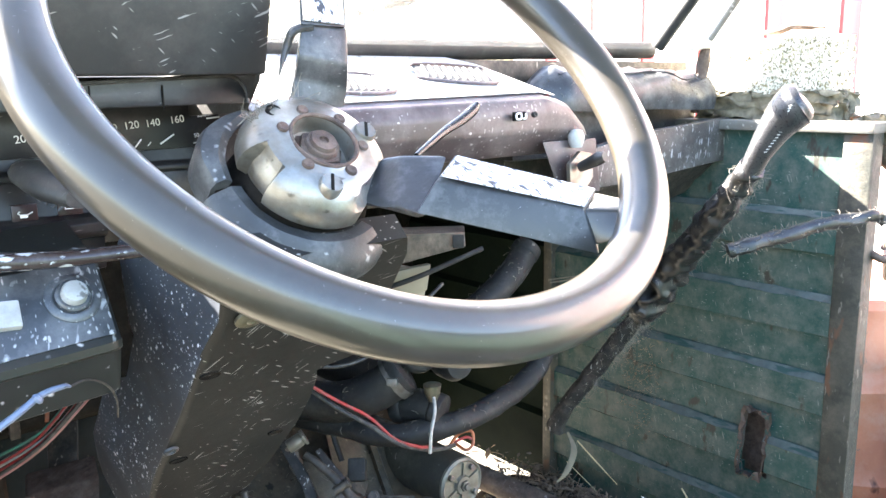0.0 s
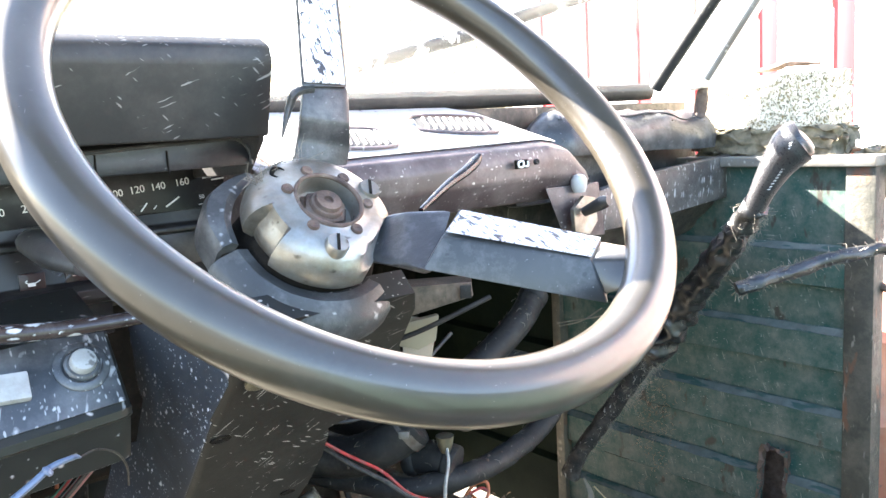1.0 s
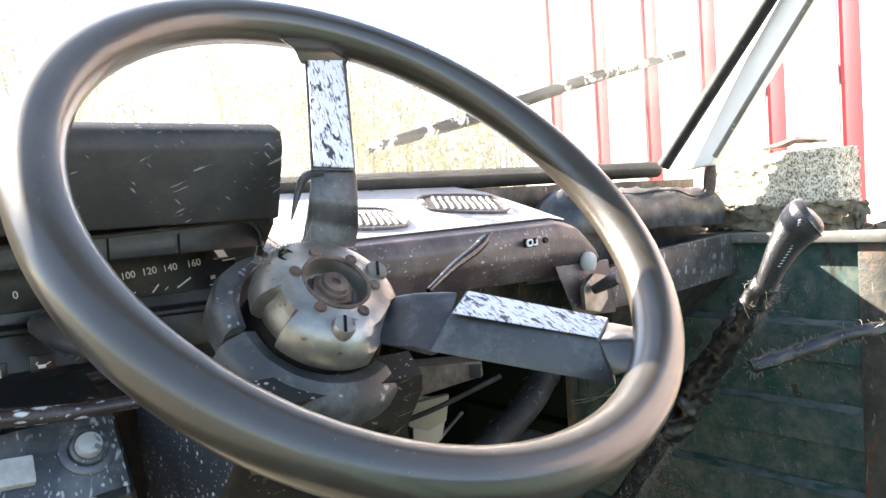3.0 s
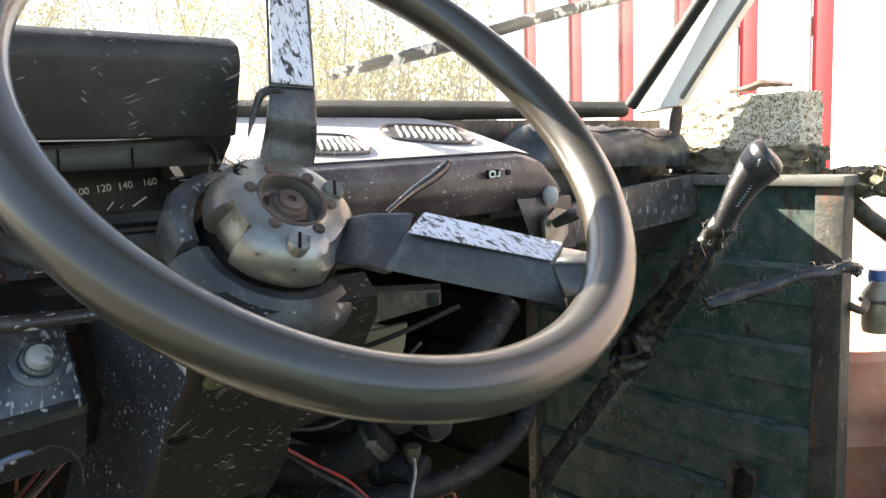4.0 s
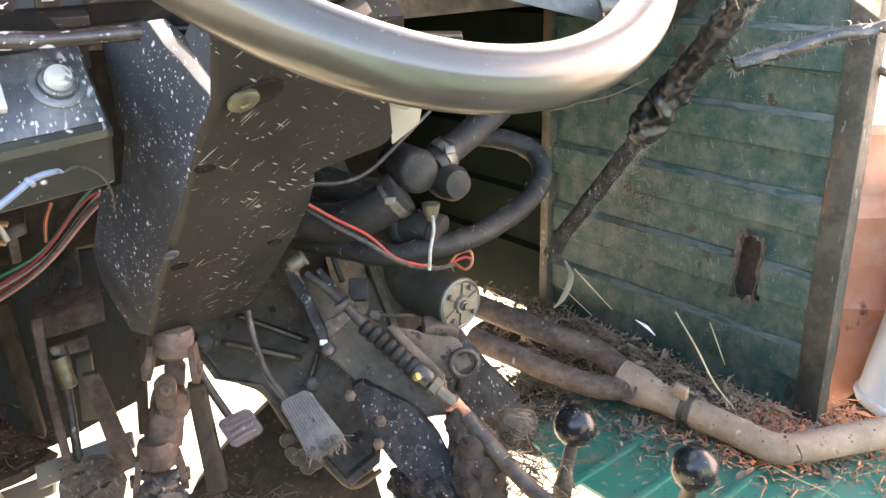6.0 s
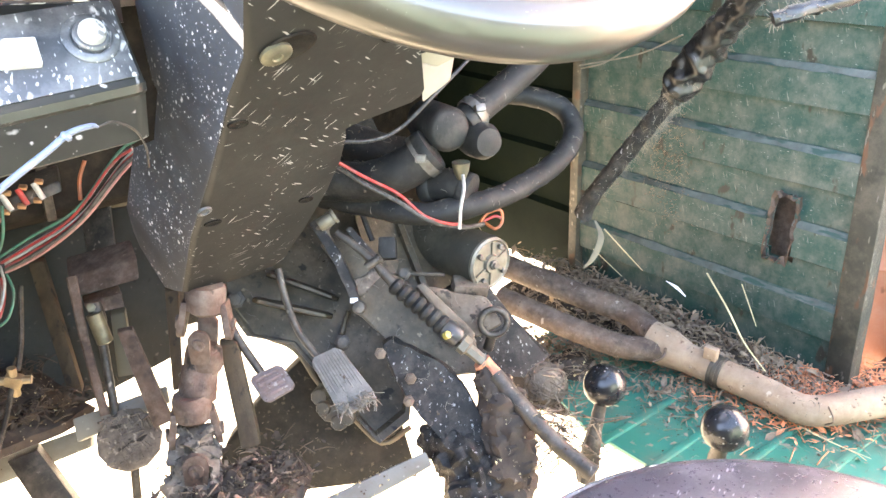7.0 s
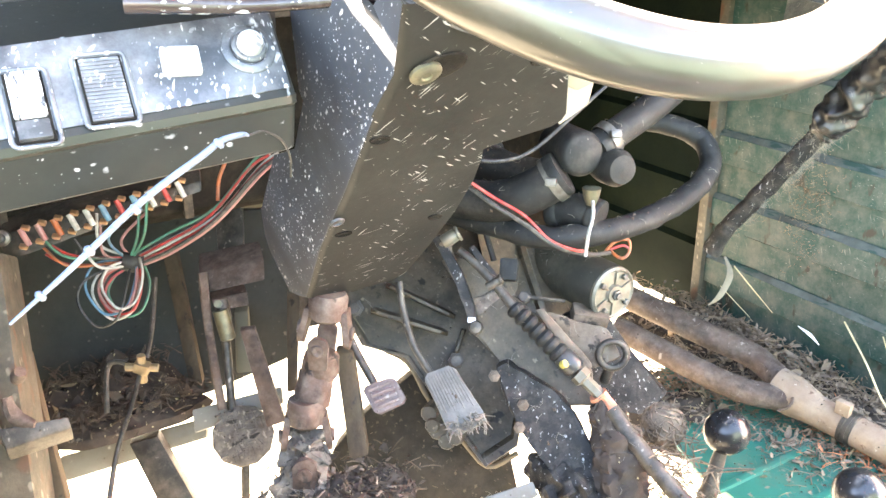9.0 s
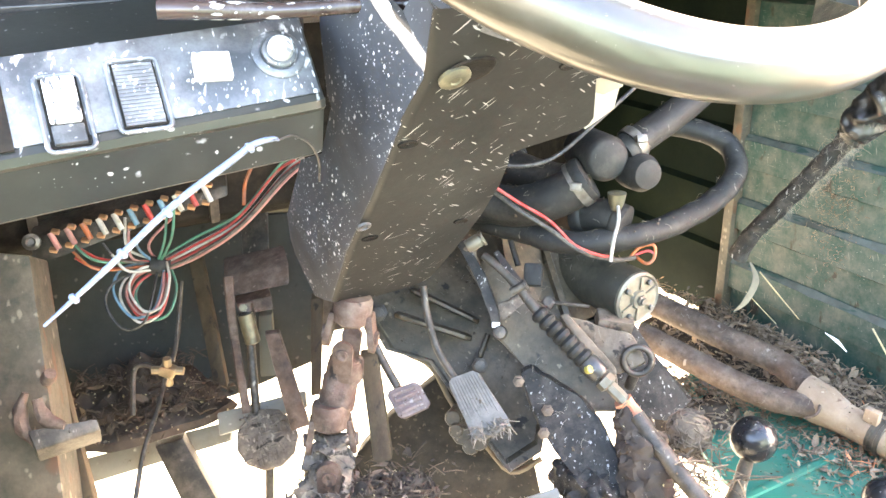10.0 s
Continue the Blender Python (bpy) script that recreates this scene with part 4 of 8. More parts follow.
loft(b, [[(0.335, 0.584, 1.586), (0.382, 0.589, 1.590), (0.404, 0.627, 1.602), (0.357, 0.622, 1.598)],
         [(0.328, 0.581, 1.597), (0.383, 0.587, 1.602), (0.401, 0.617, 1.612), (0.346, 0.610, 1.607)],
         [(0.310, 0.573, 1.603), (0.385, 0.577, 1.606), (0.400, 0.604, 1.616), (0.326, 0.599, 1.612)]], 0.003)
part("spoke_end", b, m_rim, wheel)
# ---- steering column and its housing ----
AX = -WN
QN = Vector((0, -0.692, -0.722)).normalized()
col = thing("column_housing", Vector((0.30, 0.86, 0.98)), "scratched black plastic steering column housing", "steering column")
FOLD = [Vector(p) for p in ((0.215, 0.483, 1.346), (0.239, 0.535, 1.297), (0.238, 0.579, 1.254), (0.247, 0.663, 1.174), (0.252, 0.750, 1.090), (0.269, 0.855, 0.990))]
SIDE = [Vector(p) for p in ((0.268, 0.890, 0.980), (0.264, 0.908, 0.979), (0.248, 0.917, 1.032), (0.242, 0.901, 1.068), (0.233, 0.801, 1.159), (0.237, 0.748, 1.177), (0.231, 0.697, 1.231), (0.227, 0.659, 1.269), (0.228, 0.696, 1.242), (0.214, 0.662, 1.319), (0.213, 0.654, 1.324), (0.226, 0.559, 1.334), (0.231, 0.543, 1.323), (0.230, 0.514, 1.343))]
RIGHT = [Vector(p) for p in ((0.285, 0.864, 0.981), (0.330, 0.866, 0.980), (0.380, 0.862, 0.984), (0.393, 0.852, 0.994), (0.394, 0.790, 1.052), (0.392, 0.726, 1.114), (0.384, 0.680, 1.158), (0.372, 0.645, 1.191), (0.366, 0.634, 1.202), (0.372, 0.629, 1.206), (0.428, 0.617, 1.218), (0.434, 0.611, 1.224), (0.432, 0.602, 1.232), (0.384, 0.540, 1.292), (0.372, 0.500, 1.330), (0.360, 0.483, 1.346))]


def shell(front, folds, depth, bevel):
    """A shallow moulded shell: faces that share folds, with a wall turned back all round; the folds are rounded."""
    b = B()
    made = {}

    def vert(p):
        key = tuple(round(c, 4) for c in p)
        if key not in made:
            made[key] = b.verts.new(p)
        return made[key]

    faces = [b.faces.new([vert(p) for p in f]) for f in front]
    rim = [e for e in b.edges if len(e.link_faces) == 1]
    got = bmesh.ops.extrude_edge_only(b, edges=rim)["geom"]
    for v in got:
        if isinstance(v, bmesh.types.BMVert):
            v.co += depth
    keys = {tuple(round(c, 4) for c in p) for p in folds}
    near = [e for e in b.edges if len(e.link_faces) == 2 and all(tuple(round(c, 4) for c in v.co) in keys for v in e.verts)]
    bmesh.ops.bevel(b, geom=near, offset=bevel, segments=5, affect="EDGES", profile=0.5)
    bmesh.ops.triangulate(b, faces=[f for f in b.faces if len(f.verts) > 4])
    return b


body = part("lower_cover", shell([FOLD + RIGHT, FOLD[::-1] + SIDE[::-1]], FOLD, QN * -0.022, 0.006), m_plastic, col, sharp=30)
# Flank faces take the colour with the sky sheen painted in.
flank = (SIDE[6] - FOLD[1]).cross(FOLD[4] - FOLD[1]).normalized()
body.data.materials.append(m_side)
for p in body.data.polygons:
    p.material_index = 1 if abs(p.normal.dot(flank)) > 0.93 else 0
# Recesses are raised dark ovals; the black stands in for their shade.
for c, deg, big in (((0.2567, 0.5358, 1.2961), 20, True), ((0.248, 0.599, 1.236), -10, False), ((0.264, 0.727, 1.113), -10, False), ((0.367, 0.730, 1.110), -20, False), ((0.354, 0.538, 1.294), 0, False)):
    u, w = euler(0, 0, 0) @ Vector((1, 0, 0)), QN.cross(Vector((1, 0, 0)))
    c = Vector(c)
    b = B()
    rows = []
    for k, (r, h) in enumerate(((1.0, 0.0005), (0.96, 0.0016), (0.86, 0.0018), (0.74, 0.0009), (0.0, 0.0007))):
        sc = (0.0215, 0.0150) if big else (0.0095, 0.0058)
        shift = Vector((0.010, 0.0)) if big else Vector((0.002, 0))
        row = []
        for j in range(28):
            a = 2 * math.pi * j / 28
            x, y = r * sc[0] * math.cos(a) + shift.x, r * sc[1] * math.sin(a)
            x, y = x * math.cos(radians(deg)) - y * math.sin(radians(deg)), x * math.sin(radians(deg)) + y * math.cos(radians(deg))
            row.append(b.verts.new(c + u * x + w * y + QN * h))
        rows.append(row)
    for p, n in zip(rows, rows[1:]):
        for j in range(28):
            b.faces.new((p[j], p[(j + 1) % 28], n[(j + 1) % 28], n[j]))
    bmesh.ops.remove_doubles(b, verts=b.verts, dist=1e-5)
    part("screw_recess", b, m_black, body, "dark raised oval standing in for a screw recess", sharp=60)
    if big:
        b = B()
        lathe(b, c + QN * 0.0008, QN, [(0.0118, 0.0), (0.0118, 0.0026), (0.0095, 0.0042), (0.0042, 0.0046), (0.0032, 0.0036), (0.0, 0.0036)], 24)
        part("screw", b, m_brass, body, "dull brass screw")
# Pale disc that paints the brightness of a hole.
b = B()
lathe(b, Vector((0.251, 0.704, 1.135)), QN, [(0.0075, 0.0), (0.0070, 0.0022), (0.0045, 0.0026), (0.0040, 0.0010), (0.0, 0.0010)], 18)
part("snap_boss", b, m_cover, body, "pale raised disc standing in for a bright hole")
# cracked cowl round the shaft below the hub
for name, d0, d1, prof, lab in (("upper_cover", 112, 181, ((0.0585, -0.034), (0.0640, -0.031), (0.0720, -0.034), (0.0745, -0.040), (0.0740, -0.062), (0.0715, -0.062), (0.0705, -0.042), (0.0600, -0.040)), "broken black upper cover"),
                                ("lower_cowl", 183, 300, ((0.0515, -0.038), (0.0600, -0.036), (0.0720, -0.043), (0.0765, -0.050), (0.0770, -0.066), (0.0735, -0.066), (0.0720, -0.054), (0.0525, -0.044)), "dusty black cowl cracked at the side")):
    b = B()
    secs = []
    for k in range(25):
        d = d0 + (d1 - d0) * k / 24
        g = 1 + 0.018 * noise.noise(Vector((d * 0.06, 3.0, 0)))
        flat = 1 + 0.05 * math.cos(radians((d - 150) * 4)) if name == "upper_cover" else 1.0
        secs.append([on_hub(d, r * g * (flat if r > 0.065 else 1), h) for r, h in prof])
    loft(b, secs)
    part(name, b, m_cover, col, lab, sharp=40)
# Black body that puts shade inside the column.
b = B()
lathe(b, HUB - WN * 0.085, WN, [(0.056, 0.0), (0.056, 0.02), (0.050, 0.043), (0.046, 0.055), (0.0, 0.055)], 36)
part("column_collar", b, m_black, col, "black body for the shade inside the column")
b = B()
slab(b, [(0.251, 0.553, 1.372), (0.256, 0.575, 1.350), (0.221, 0.640, 1.330), (0.216, 0.612, 1.345)], (0.006, 0.004, -0.004), 0.001)
part("cowl_strut", b, m_cover, col, "black strut of the broken cover")
# stalks
b = B()
tube(b, [(0.395, 0.515, 1.402), (0.440, 0.536, 1.417), (0.470, 0.545, 1.427), (0.486, 0.550, 1.434), (0.492, 0.551, 1.439)], [0.0022, 0.0036, 0.0046, 0.0048, 0.0026], 16, 6)
part("stalk", b, m_black_gloss, col, "slim black stalk lever")
b = B()
tube(b, [(0.267, 0.588, 1.340), (0.222, 0.612, 1.339), (0.159, 0.620, 1.339), (0.105, 0.627, 1.343), (0.085, 0.632, 1.344)], [0.006, 0.0066, 0.0075, 0.0088, 0.0092], 14, 6, flat=0.8)
part("stalk", b, m_stalk, col, "long black stalk lever")
b = B()
tube(b, [(0.183, 0.654, 1.377), (0.172, 0.690, 1.383), (0.166, 0.721, 1.392), (0.165, 0.729, 1.396)], [0.012, 0.016, 0.017, 0.013], 14, 6, flat=0.7)
knob_end = part("stalk_knob", b, m_plastic_plain, col, "ribbed black stalk end")
for i in range(6):
    c = Vector((0.180, 0.673, 1.377)) .lerp(Vector((0.168, 0.710, 1.387)), i / 5)
    b = B()
    tube(b, [c + Vector((-0.010, -0.006, -0.010)), c + Vector((0.006, -0.010, 0.004))], 0.0012, 6, 1)
    part("grip_rib", b, m_plastic_plain, knob_end)
# ---- dashboard ----
dash = thing("dashboard", (0.6, 0.76, 1.16), "dusty black plastic dashboard, partly stripped", "dashboard")
b = B()
secs = []
for x, drop, rise in ((0.34, 0.0, 0.0), (0.71, 0.0, 0.007), (0.745, 0.008, 0.007), (0.775, 0.035, 0.007)):
    secs.append([(x, y, z - drop * f + rise * f * (y < 0.7)) for y, z, f in ((0.685, 1.374, 0), (0.665, 1.400, 0.4), (0.664, 1.418, 1), (0.670, 1.4315, 1), (0.684, 1.4375, 1), (0.845, 1.490, 1), (0.85, 1.47, 1), (0.80, 1.40, 0.3), (0.74, 1.374, 0))])
loft(b, secs, 0.004)
upper = part("upper_body", b, m_dash, dash, "dusty brown-black dash top and face")
# Pale sheet that carries the glare on the dash top as colour.
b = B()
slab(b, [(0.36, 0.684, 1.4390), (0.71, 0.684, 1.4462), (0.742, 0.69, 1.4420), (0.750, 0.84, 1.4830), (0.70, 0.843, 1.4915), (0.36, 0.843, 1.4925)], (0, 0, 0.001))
part("dusty_top", b, m_dash_top, upper, "dusty dash top with its glare put into a pale colour")


def vent(outline, rows):
    """An air vent let into the dash top: dark pan, thin rim and upright slats."""
    c = sum((Vector(p) for p in outline), Vector()) / len(outline)
    nn = Vector((0, -0.25, 0.97)).normalized()
    b = B()
    slab(b, [Vector(p) + nn * 0.0015 for p in outline], nn * 0.0012)
    v = part("vent", b, m_rubber, dash, "slotted air vent")
    b = B()
    tube(b, [Vector(p) + nn * 0.003 for p in outline], 0.0022, 8, 4, True)
    part("vent_rim", b, m_dash, v)
    p = [Vector(q) for q in outline]
    for r in range(2):
        for i in range(rows):
            f = (i + 0.5) / rows
            lo, hi = p[0].lerp(p[1], 0.06 + f * 0.88), p[3].lerp(p[2], 0.06 + f * 0.88)
            a = lo.lerp(hi, 0.1 + 0.42 * r) + nn * 0.003
            e = lo.lerp(hi, 0.44 + 0.42 * r) + nn * 0.003
            b = B()
            slab(b, [a, e, e + nn * 0.0025, a + nn * 0.0012], (0.0030, 0, 0))
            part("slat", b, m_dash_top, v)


vent([(0.5765, 0.7425, 1.4618), (0.6664, 0.7124, 1.4545), (0.6962, 0.7704, 1.4732), (0.6065, 0.7940, 1.4784)], 9)
vent([(0.4354, 0.7138, 1.4496), (0.5107, 0.6999, 1.4470), (0.5266, 0.7549, 1.4645), (0.4679, 0.7668, 1.4668)], 8)
# small bright tag and a hole on the dash face
b = B()
box(b, (0.650, 0.6575, 1.421), (0.019, 0.003, 0.010), None, 0.001)
badge = part("badge", b, m_black, upper, "dark seat of a small badge")
b = B()
tube(b, [(0.6435, 0.6545, 1.4185), (0.6435, 0.6545, 1.4235), (0.6500, 0.6545, 1.4240), (0.6500, 0.6545, 1.4185)], 0.0012, 6, 3, True)
tube(b, [(0.6530, 0.6545, 1.4185), (0.6575, 0.6545, 1.4190), (0.6575, 0.6545, 1.4240)], 0.0012, 6, 3)
part("emblem", b, m_text, badge, "pale looped emblem")
# Dark disc in place of a small hole's shade.
b = B()
lathe(b, Vector((0.674, 0.657, 1.422)) + Vector((0, 0.002, 0)), (0, -1, 0.1), [(0.0035, 0), (0.0035, 0.0035), (0.0025, 0.004), (0.0, 0.003)], 14)
part("hole", b, m_rubber, upper, "small dark disc standing in for a hole")
# open compartment at the end of the dash, with the lock plate
b = B()
loft(b, [[(0.695, 0.665, 1.390), (0.796, 0.670, 1.389), (0.806, 0.670, 1.322), (0.725, 0.665, 1.328)], [(0.747, 0.710, 1.385), (0.867, 0.730, 1.383), (0.878, 0.730, 1.310), (0.774, 0.710, 1.318)]], 0.002)
part("end_panel", b, m_dash, dash)
b = B()
slab(b, [(0.726, 0.650, 1.363), (0.748, 0.652, 1.377), (0.768, 0.652, 1.373), (0.769, 0.650, 1.345), (0.754, 0.650, 1.330), (0.728, 0.650, 1.336)], (0, 0.006, 0), 0.001)
lock = part("lock_plate", b, m_hub, dash, "bare metal lock plate")
b = B()
tube(b, [(0.739, 0.645, 1.359), (0.740, 0.620, 1.370), (0.741, 0.610, 1.373)], [0.006, 0.008, 0.006], 12, 3)
part("lock_barrel", b, m_plastic_plain, lock, "dark lock barrel")
b = B()
lathe(b, Vector((0.748, 0.660, 1.393)), (0, 0, 1), [(0.007, -0.012), (0.0095, -0.006), (0.0100, 0.002), (0.007, 0.008), (0.0, 0.010)], 16)
part("white_cap", b, m_aged, dash, "white plastic cap")
# underside bracket seen below the spoke
b = B()
loft(b, [[(0.399, 0.667, 1.312), (0.437, 0.648, 1.316), (0.548, 0.635, 1.307), (0.548, 0.633, 1.292), (0.477, 0.652, 1.281), (0.419, 0.662, 1.291)], [(0.425, 0.710, 1.311), (0.471, 0.699, 1.313), (0.587, 0.680, 1.304), (0.587, 0.679, 1.289), (0.513, 0.700, 1.279), (0.451, 0.713, 1.288)]], 0.002)
under = part("lower_bracket", b, m_iron, dash, "dirty perforated steel bracket")
b = B()
box(b, (0.537, 0.632, 1.299), (0.012, 0.002, 0.014), euler(0, 0, -35), 0.001)
part("slot", b, m_rubber, under)
b = B()
slab(b, [(0.409, 0.594, 1.315), (0.418, 0.585, 1.288), (0.409, 0.591, 1.277), (0.393, 0.605, 1.280)], (0.004, 0.008, 0), 0.001)
part("rusty_gusset", b, m_rust, dash, "rusty triangular gusset")
b = B()
slab(b, [(0.519, 0.732, 1.252), (0.569, 0.717, 1.257), (0.564, 0.719, 1.227), (0.542, 0.724, 1.220), (0.520, 0.730, 1.228)], (0.004, 0.01, 0), 0.002)
part("cream_panel", b, m_cream, dash, "cream plastic piece")
b = B()
tube(b, [(0.503, 0.719, 1.239), (0.542, 0.701, 1.251), (0.615, 0.681, 1.274)], 0.003, 8, 3)
part("cable", b, m_rubber, dash)
b = B()
slab(b, [(0.563, 0.783, 1.246), (0.608, 0.771, 1.232), (0.590, 0.763, 1.192), (0.545, 0.759, 1.174)], (0.01, 0.012, 0), 0.002)
part("cream_panel", b, m_cream, dash, "cream plastic piece")
# instrument panel
b = B()
loft(b, along([(0.80, 1.330), (0.80, 1.470), (0.764, 1.468), (0.7545, 1.444), (0.7540, 1.392), (0.7475, 1.3885), (0.7475, 1.3845), (0.7560, 1.3815), (0.770, 1.335)], -0.24, 0.374), 0.0015)
clus = part("instrument_panel", b, m_gauge, dash, "black instrument panel with white figures")
b = B()
loft(b, along([(0.79, 1.300), (0.79, 1.384), (0.7540, 1.383), (0.7520, 1.352), (0.7450, 1.3490), (0.7400, 1.3440), (0.7410, 1.3360), (0.7480, 1.3310), (0.7570, 1.3290), (0.7575, 1.3000)], -0.24, 0.228), 0.0012)
fascia = part("lower_fascia", b, m_gauge, dash, "dusty black fascia with warning lamps")
b = B()
loft(b, along([(0.79, 1.352), (0.79, 1.384), (0.7550, 1.383), (0.7540, 1.352)], 0.2285, 0.330), 0.0012)
part("fascia_end", b, m_gauge, dash)


def rounded_plate(x0, x1, z0, z1, y, rise, r):
    """An upright plate whose top follows a slight slope and whose far upper corner is rounded."""
    pts = [Vector((x0, y, z0)), Vector((x0, y, z1 - rise))]
    for k in range(9):
        a = radians(90 - 10 * k)
        pts.append(Vector((x1 - r + r * math.cos(a), y, z1 - r + r * math.sin(a))))
    return pts + [Vector((x1, y, z0 + 0.004))]


b = B()
slab(b, rounded_plate(-0.12, 0.312, 1.4400, 1.4660, 0.630, 0.020, 0.018), (0, 0.004, 0), 0.0010)
led = part("ledge", b, m_gauge, clus, "ribbed black ledge under the hood")
edge = rounded_plate(-0.12, 0.312, 1.4400, 1.4660, 0.630, 0.020, 0.018)
b = B()
tube(b, [p + Vector((0, -0.001, 0)) for p in edge[1:]], 0.0016, 8, 1)
part("ledge_lip", b, m_plastic_plain, led, "dusty raised lip")
b = B()
slab(b, [p + Vector((0, 0.004, 0)) for p in rounded_plate(-0.10, 0.352, 1.40, 1.4440, 0.744, 0.008, 0.014)], (0, 0.006, 0), 0.001)
part("gauge_glass", b, m_gauge, clus, "dark face behind the figures")
for x in (0.190, 0.243):
    b = B()
    box(b, (x, 0.6292, 1.4500), (0.0010, 0.0016, 0.018), None, 0.0003)
    part("ledge_seam", b, m_black, led)
b = B()
loft(b, [[(x, y - k * (0.010 if y < 0.7 else 0), z - k * 0.004) for y, z in ((0.606, 1.466), (0.590, 1.522), (0.592, 1.534), (0.606, 1.542), (0.80, 1.524), (0.80, 1.508), (0.640, 1.526), (0.622, 1.514), (0.628, 1.466))] for x, k in ((-0.12, 0.6), (0.10, 0.2), (0.306, 0.0), (0.318, 0.0))], 0.003)
hood = part("hood", b, m_hood, dash, "black instrument hood with scratches")
b = B()
slab(b, [(0.311, 0.612, 1.462), (0.311, 0.600, 1.515), (0.311, 0.80, 1.515), (0.311, 0.80, 1.43), (0.311, 0.64, 1.436)], (0.005, 0.0, 0), 0.0015)
part("hood_cheek", b, m_hood, hood, "side cheek of the hood")


def lettering(text, at, size, parent, turn, name="figure"):
    """Raised print of the built-in letters, turned into a mesh."""
    cu = bpy.data.curves.new(name, "FONT")
    cu.body, cu.size, cu.extrude, cu.align_x, cu.align_y = text, size, 0.0003, "CENTER", "CENTER"
    tmp = bpy.data.objects.new("text", cu)
    me = bpy.data.meshes.new_from_object(tmp)
    bpy.data.objects.remove(tmp)
    me.materials.append(m_text)
    ob = new(name, me)
    ob.parent = parent
    ob.matrix_local = Matrix.Translation(Vector(at) - origin_of(parent)) @ turn.to_4x4()
    return ob


face = euler(88, -6, 0)
for txt, x, z, size in (("0", 0.148, 1.4165, 0.0088), ("20", 0.167, 1.4180, 0.0092), ("40", 0.186, 1.4195, 0.0090), ("60", 0.204, 1.4205, 0.0090), ("80", 0.222, 1.4220, 0.0090), ("100", 0.2385, 1.4235, 0.0088), ("120", 0.2575, 1.4255, 0.0092), ("140", 0.2765, 1.4268, 0.0092), ("160", 0.2990, 1.4290, 0.0092), ("km/h", 0.3250, 1.4330, 0.0064), ("50", 0.3165, 1.4140, 0.0052)):
    lettering(txt, (x, 0.7470, z), size, clus, face)
for a, e, r in (((0.2590, 1.4060), (0.2650, 1.4130), 0.0007), ((0.2705, 1.4070), (0.2735, 1.4100), 0.0005), ((0.2820, 1.4080), (0.2950, 1.4160), 0.0008), ((0.2400, 1.4040), (0.2440, 1.4085), 0.0006), ((0.2250, 1.4020), (0.2290, 1.4060), 0.0005), ((0.2040, 1.4000), (0.2100, 1.4055), 0.0006), ((0.1620, 1.4000), (0.1680, 1.4010), 0.0006), ((0.3275, 1.4290), (0.3480, 1.4308), 0.0007), ((0.3480, 1.4308), (0.3515, 1.4275), 0.0006), ((0.3130, 1.4070), (0.3165, 1.4075), 0.0005)):
    b = B()
    tube(b, [(a[0], 0.7470, a[1]), (e[0], 0.7470, e[1])], r, 6, 1)
    part("scale_mark", b, m_text, clus)
for n, (x, z) in enumerate(((0.1645, 1.3520), (0.2005, 1.3565), (0.1280, 1.3500))):
    c = Vector((x, 0.7515, z + 0.004))
    b = B()
    box(b, c, (0.020, 0.004, 0.017), euler(-3, 0, 0), 0.001)
    w = part("warning_lamp", b, m_lamp, fascia, "dark reddish warning lamp window")
    b = B()
    if n == 0:
        box(b, c + Vector((-0.001, -0.0026, -0.001)), (0.006, 0.0008, 0.003), euler(0, 0, 0), 0.0003)
        tube(b, [c + Vector((0.002, -0.0028, 0.000)), c + Vector((0.006, -0.0028, 0.002))], 0.0005, 5, 1)
        tube(b, [c + Vector((-0.004, -0.0028, 0.0005)), c + Vector((-0.0055, -0.0028, 0.0015)), c + Vector((-0.004, -0.0028, 0.003))], 0.0005, 5, 2)
    else:
        tube(b, [c + Vector((dx, -0.0026, dz)) for dx, dz in ((-0.0045, -0.003), (0.0045, -0.003), (0.0045, 0.003), (-0.0045, 0.003))], 0.0005, 5, 1, True)
    part("symbol", b, m_text, w, "white outline symbol")
# switch panel under the instruments
sw = thing("switch_panel", (0.06, 0.70, 1.20), "black lower dash panel spattered with pale specks", "dashboard panel")
SN = Vector((0, -0.785, 0.619)).normalized()
SF = Matrix((Vector((1, 0, 0)), SN.cross(Vector((1, 0, 0))), SN)).transposed()


def on_sw(x, f, h=0.0):
    """A place on the panel's upper face: x across, f from its fold (0) to its back edge (1), h above it."""
    dip = (x - 0.18) * 0.045
    return Vector((x, 0.6095 + 0.0405 * f + dip, 1.2785 + 0.0515 * f + dip * 1.15)) + SN * h


b = B()
secs = []
for x in (-0.34, 0.180, 0.186, 0.190):
    k = 0.0 if x < 0.185 else 0.0015 if x < 0.189 else 0.004
    f0, f1 = on_sw(x, 0.0), on_sw(x, 1.0)
    secs.append([f1 + Vector((0, 0.08, 0.02)), f1 - SN * k, f0 - SN * k, f0 + Vector((0, -0.0035 + k, -0.003)), f0 + Vector((0, -0.0030 + k, -0.009)), f0 + Vector((0, 0.0015 + k, -0.012)), f0 + Vector((0, 0.004 + k, -0.020)), f0 + Vector((0, 0.012 + k, -0.046)), f0 + Vector((0, 0.018 + k, -0.0485)), f0 + Vector((0, 0.12, -0.050))])
loft(b, secs)
part("panel_body", b, m_spattered, sw, sharp=30)
# Separate top sheet whose pale colour also holds the sky's reflection.
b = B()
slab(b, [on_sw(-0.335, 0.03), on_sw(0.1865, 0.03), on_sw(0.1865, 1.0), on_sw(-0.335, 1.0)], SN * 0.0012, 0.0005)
part("panel_top", b, m_dust_sheen, sw, "upper face pale with dust, spatter and painted sky sheen")
